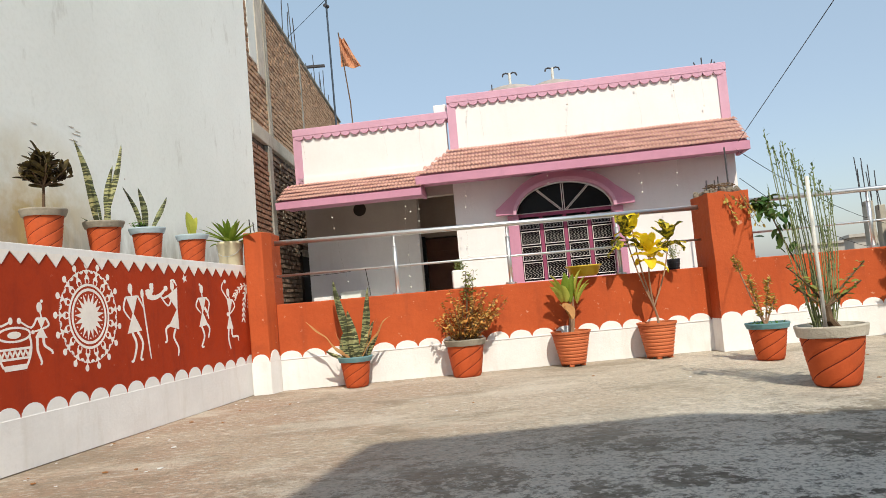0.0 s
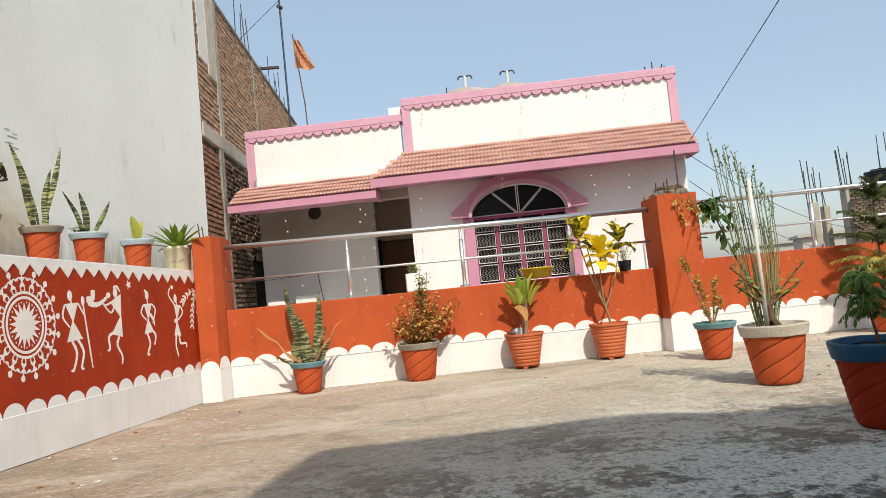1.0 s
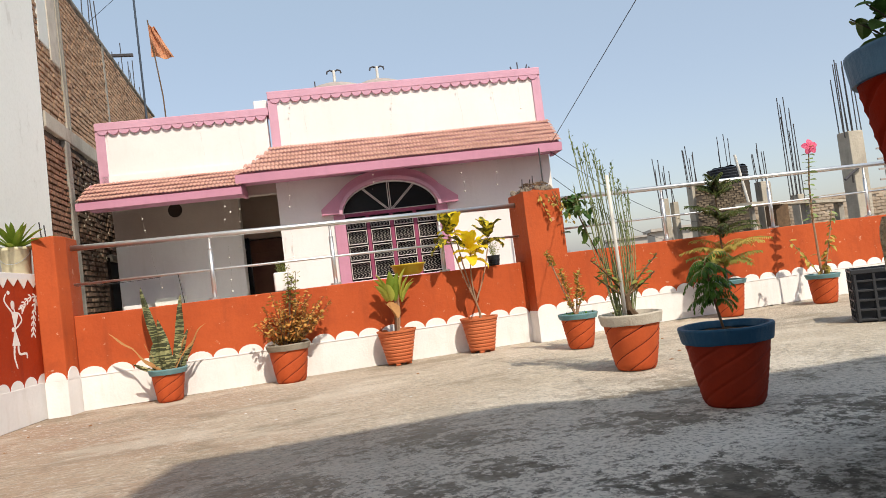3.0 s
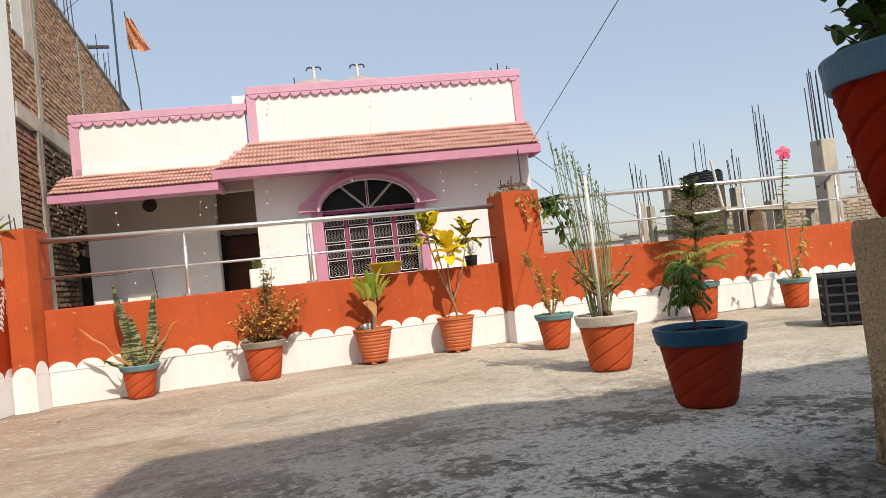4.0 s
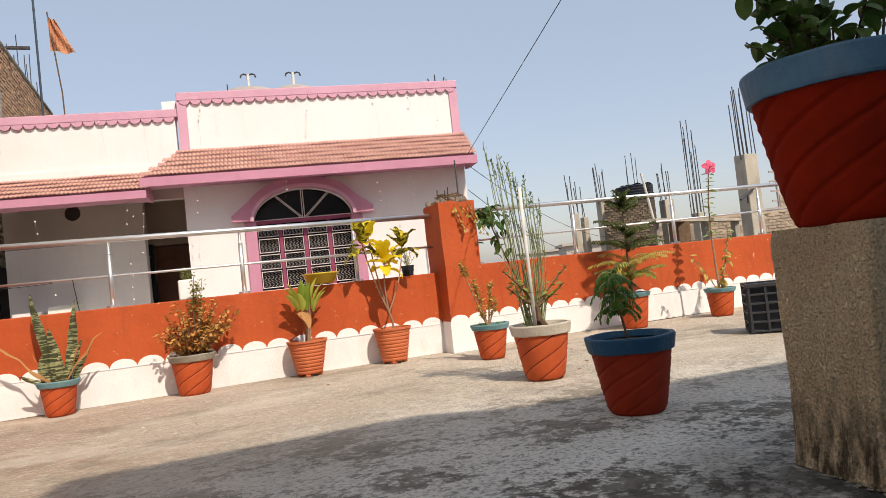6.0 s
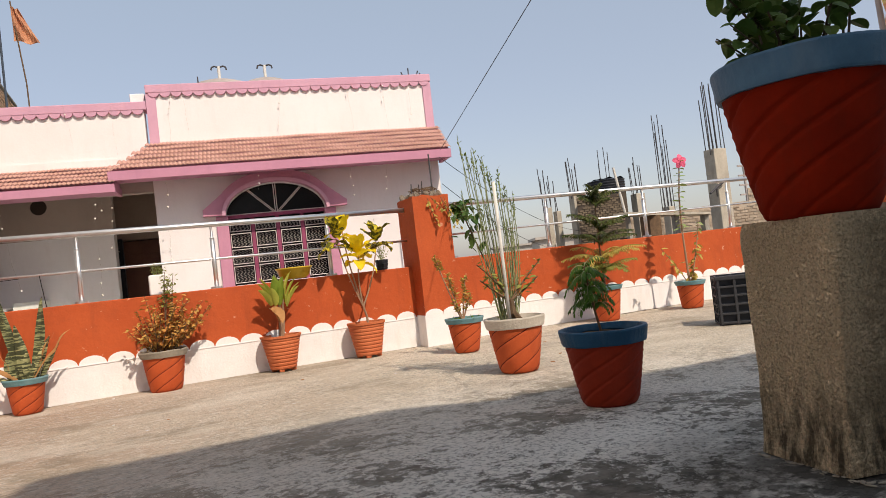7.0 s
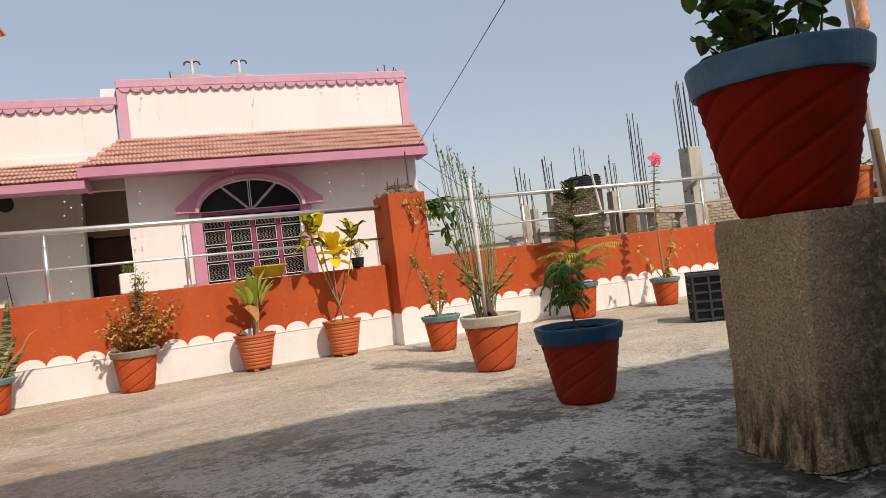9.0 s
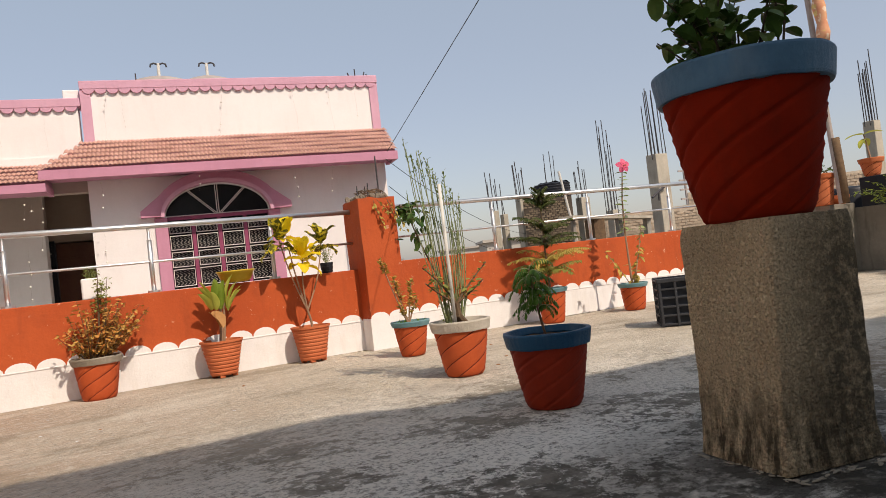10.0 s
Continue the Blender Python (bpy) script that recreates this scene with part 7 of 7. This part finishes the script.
brick_block("brick_hut", 8.58, 12.36, 9.42, 11.78, 0.6, 1.86, "small bare brick hut under a water tank", M_BRICKH, 61, 0.6, 60, M_MORTAR, 0.085, 0.046)
tank = thing("roof_water_tank", T((9.45, 12.45, 1.84)), "ribbed black plastic water tank under a crumpled sheet", "water tank")
prof = [(0.40, 0.0)]
for i in range(6):
    prof += [(0.40, 0.02 + i * 0.055), (0.385, 0.035 + i * 0.055)]
prof += [(0.40, 0.35), (0.34, 0.37)]
part("drum", lathe(bmesh.new(), prof, 32), M_BLACK, tank, smooth=False)
sh = bmesh.new()
bmesh.ops.create_grid(sh, x_segments=16, y_segments=12, size=0.27)
for v in sh.verts:
    v.co.z = 0.385 + 0.05 * noise.noise(v.co * 6) - 0.25 * max(0, v.co.xy.length - 0.36)
shp = part("sheet", sh, M_BLACK, tank, "crumpled black plastic sheet")
sm = shp.modifiers.new("thickness", "SOLIDIFY")
sm.thickness = 0.006
bar_cluster((9.72, 12.85, 1.9), ((-0.1, 0, 1.05), (-0.03, 0.1, 0.75), (0.08, 0, 1.1), (0.14, 0, 1.0)), "rusty rebar bundle behind the water tank", seed=9)
pp = thing("leaning_pipe", T((9.40, 11.5, 0.6)), "pale plastic pipe leaning on the wall", "pipe")
part("pipe", rod((-0.034, 0, -0.6), (-0.455, 0, 1.746), 0.026, 10), M_PVC, pp)
brick_block("brick_wall", 10.3, 13.6, 12.9, 11.2, 0.4, 1.44, "pale weathered low brick wall on a far roof", M_BRICKP, 62, 0.25, 120, M_MORTARP)
brick_block("brick_wall", 12.95, 11.9, 16.5, 8.6, 0.4, 1.75, "pale weathered low brick wall on a far roof", M_BRICKP, 64, 0.25, 120, M_MORTARP)
hj = thing("hand_pump_arm", T((9.30, 9.0, 1.62)), "rusty steel arm fixed to the column", "bracket")
part("arm", tube(bmesh.new(), [(-0.02, 0, 0.04), (-0.2, 0, -0.06), (-0.36, 0, -0.16)], 0.022, 6), M_REBAR, hj)
part("leg", rod((-0.21, 0, -0.06), (-0.21, 0, -0.22), 0.016, 6), M_REBAR, hj)


def far_house(x, y, w, d, z1, storeys, label, seed):
    h_ = thing("far_building", pose(x, y, -3.2, 0, 0, -25), label, "building", "far buildings")
    b_ = part("wall", boxed((-w / 2, 0, 0), (w / 2, d, z1 + 3.2), 0.02), M_HAZE, h_)
    part("roof", boxed((-w / 2 - 0.2, -0.2, z1 + 3.2), (w / 2 + 0.2, d + 0.2, z1 + 3.35)), M_HAZE, h_)
    n = max(2, int(w / 2))
    for s in range(storeys):
        for i in range(n):
            x0 = -w / 2 + (i + 0.3) * w / n
            zz = z1 + 3.2 - 1.9 - s * 2.8
            if zz < 0.5:
                continue
            wn_ = part("window", boxed((x0, -0.03, zz), (x0 + 0.9, 0.03, zz + 1.1)), M_FRAME, h_)
            part("pane", boxed((x0 + 0.06, -0.05, zz + 0.06), (x0 + 0.84, -0.02, zz + 1.04)), M_GLASS, wn_)


far_house(22.2, 33.5, 3.0, 4.0, 1.65, 1, "small pale far house with dark windows", 1)
far_house(30.0, 52.0, 4.5, 5.0, 1.80, 1, "pale far house in the haze", 2)
far_house(17.5, 36.0, 5.0, 4.0, 0.55, 1, "pale far house in the haze", 3)
far_house(40.0, 44.0, 8.0, 5.0, 1.5, 1, "pale far house in the haze", 4)
far_house(34.0, 24.0, 7.0, 5.0, 2.0, 1, "pale far house in the haze", 5)
pylon = thing("lattice_mast", T((20.6, 19.0, -3.2)), "thin far lattice mast", "mast")
part("mast_pole", rod((0, 0, 0), (0, 0, 6.6), 0.05, 6), M_PIPE, pylon)
for k in range(4):
    part("crossarm", boxed((-0.3, -0.02, 5.3 + 0.35 * k), (0.3, 0.02, 5.36 + 0.35 * k)), M_PIPE, pylon)

# ---- things in the east corner ----
EG = "pots in the east corner"
e1, z = potted("terracotta pot with a dark leafless plant on the corner ledge", (8.93, 5.93, 0.93), 0.12, 0.16, 0.42, rim=M_CLAY, rim_h=0.06, body=M_CLAY, group=EG)
rng = random.Random(71)
tw = bmesh.new()
for i in range(12):
    pts = curve_pts((0, 0, z), rng.uniform(0, 360), rng.uniform(30, 85), rng.uniform(0.15, 0.4), rng.uniform(-60, 60))
    part("stem", taper(pts, 0.005, 0.003), M_BARK, e1)
    leafy(tw, pts, rng, 5, 0.06, 0.03, (-40, 40), 0.3)
part("foliage", tw, L_DGREEN, e1, "few dark leaves", kind="stuff")
bs = thing("flat_bowl", T((9.22, 5.92, 0.93)), "shallow worn clay bowl on the ledge", "bowl", EG)
part("bowl", lathe(bmesh.new(), [(0.09, 0.0), (0.13, 0.06), (0.15, 0.07), (0.15, 0.12), (0.12, 0.12), (0.1, 0.08)], 24), M_CLAY, bs)
e2, z = potted("terracotta pot with a broad-leaved seedling on a cement pier", (9.57, 5.62, 1.25), 0.09, 0.135, 0.24, rim=M_CLAY, rim_h=0.06, body=M_CLAY, group=EG)
pts = curve_pts((0, 0, z), 150, 85, 0.36, -8)
part("stem", taper(pts, 0.014, 0.008), M_STEMP, e2)
blades(e2, "leaf", [(pts[-1].x, pts[-1].y, pts[-1].z, 150, 12, 0.26, 0.10, 40, 0.3), (pts[-1].x, pts[-1].y, pts[-1].z, 300, 22, 0.24, 0.10, 40, 0.3), (pts[-2].x, pts[-2].y, pts[-2].z, 180, -20, 0.2, 0.09, 40, 0.3), (pts[-2].x, pts[-2].y, pts[-2].z, 20, -10, 0.18, 0.09, 40, 0.3)], L_LIME, label="broad pale leaf")
dr = thing("black_drum", T((9.95, 6.2, 0.0)), "black plastic drum behind the cement wall", "drum")
part("shell", lathe(bmesh.new(), [(0.3, 0.0), (0.3, 1.12), (0.27, 1.16), (0.05, 1.18)], 28), M_BLACK, dr, smooth=True)
po = thing("tent_pole", T((8.96, 5.70, 0.93)), "grey pipe leaning in the terrace corner with peach cloth", "pole")
part("pipe", rod((0.0, 0, 0.0), (-0.09, 0.07, 2.9), 0.036, 10), M_PIPE, po)
part("bamboo", tube(bmesh.new(), [(0.02, -0.045, 0.0), (0.012, -0.04, 0.35), (-0.02, -0.03, 0.86)], 0.05, 10), M_BARK, po, "dark weathered bamboo lashed to the pipe", smooth=True)
cp = bmesh.new()
tube(cp, [(-0.11 + 0.02 * math.sin(k), -0.10, 2.12 + 0.11 * k) for k in range(9)], [0.075 + 0.012 * math.sin(k * 2.1) for k in range(9)], 12)
part("cloth", cp, M_CLOTHP, po, "peach printed cloth wrapped round the pole", smooth=True)
cr = thing("trailing_plant", T((9.58, 5.05, 0.90)), "feathery green plant trailing over the cement wall", "plant")
rng = random.Random(91)
tf = bmesh.new()
for i in range(90):
    pts = curve_pts((rng.uniform(-0.12, 0.1), rng.uniform(-0.8, 0.50), -0.02), rng.uniform(110, 250), rng.uniform(15, 75), rng.uniform(0.25, 0.55), -60)
    part("stem", taper(pts, 0.003, 0.001), M_STEMG, cr)
    leafy(tf, pts, rng, 28, 0.050, 0.013, (-30, 40), 0.1, 0.4, 3)
part("foliage", tf, L_ROS, cr, "fine feathery leaves", kind="stuff")
e3, z = potted("low cement planter with dry grass beside the wall", (8.98, 4.98, 0.0), 0.16, 0.19, 0.16, rim=M_GREYRIM, body=M_GREYRIM, rim_h=0.04, group=EG)
gr = bmesh.new()
for i in range(40):
    blade(gr, aim((rng.uniform(-0.12, 0.12), rng.uniform(-0.12, 0.12), z), rng.uniform(0, 360), rng.uniform(30, 85)), rng.uniform(0.1, 0.3), 0.01, 0.8, 0.2, 4)
part("grass", gr, L_FERN, e3, "dry grass", kind="stuff")

# fallen leaves and flecks on the floor
rng = random.Random(101)
for i in range(46):
    if i < 30:
        s = rng.uniform(-2.9, -0.1)
        p = MM @ Vector((s, -rng.uniform(0.03, 0.9) , 0))
    else:
        p = Vector((rng.uniform(-0.5, 4.5), rng.uniform(3.9, 6.2), 0))
    c_ = thing("paint_fleck", T((p.x, p.y, 0.004)), "small fleck of fallen plaster on the floor", "fleck", "floor flecks")
    b_ = bmesh.new()
    bmesh.ops.create_icosphere(b_, subdivisions=1, radius=rng.uniform(0.006, 0.014), matrix=Euler((0, 0, rng.uniform(0, 3))).to_matrix().to_4x4() @ Matrix.Diagonal((1.5, 1, 0.35, 1)))
    part("chip", b_, M_WHITE if i % 3 else L_DRY, c_)
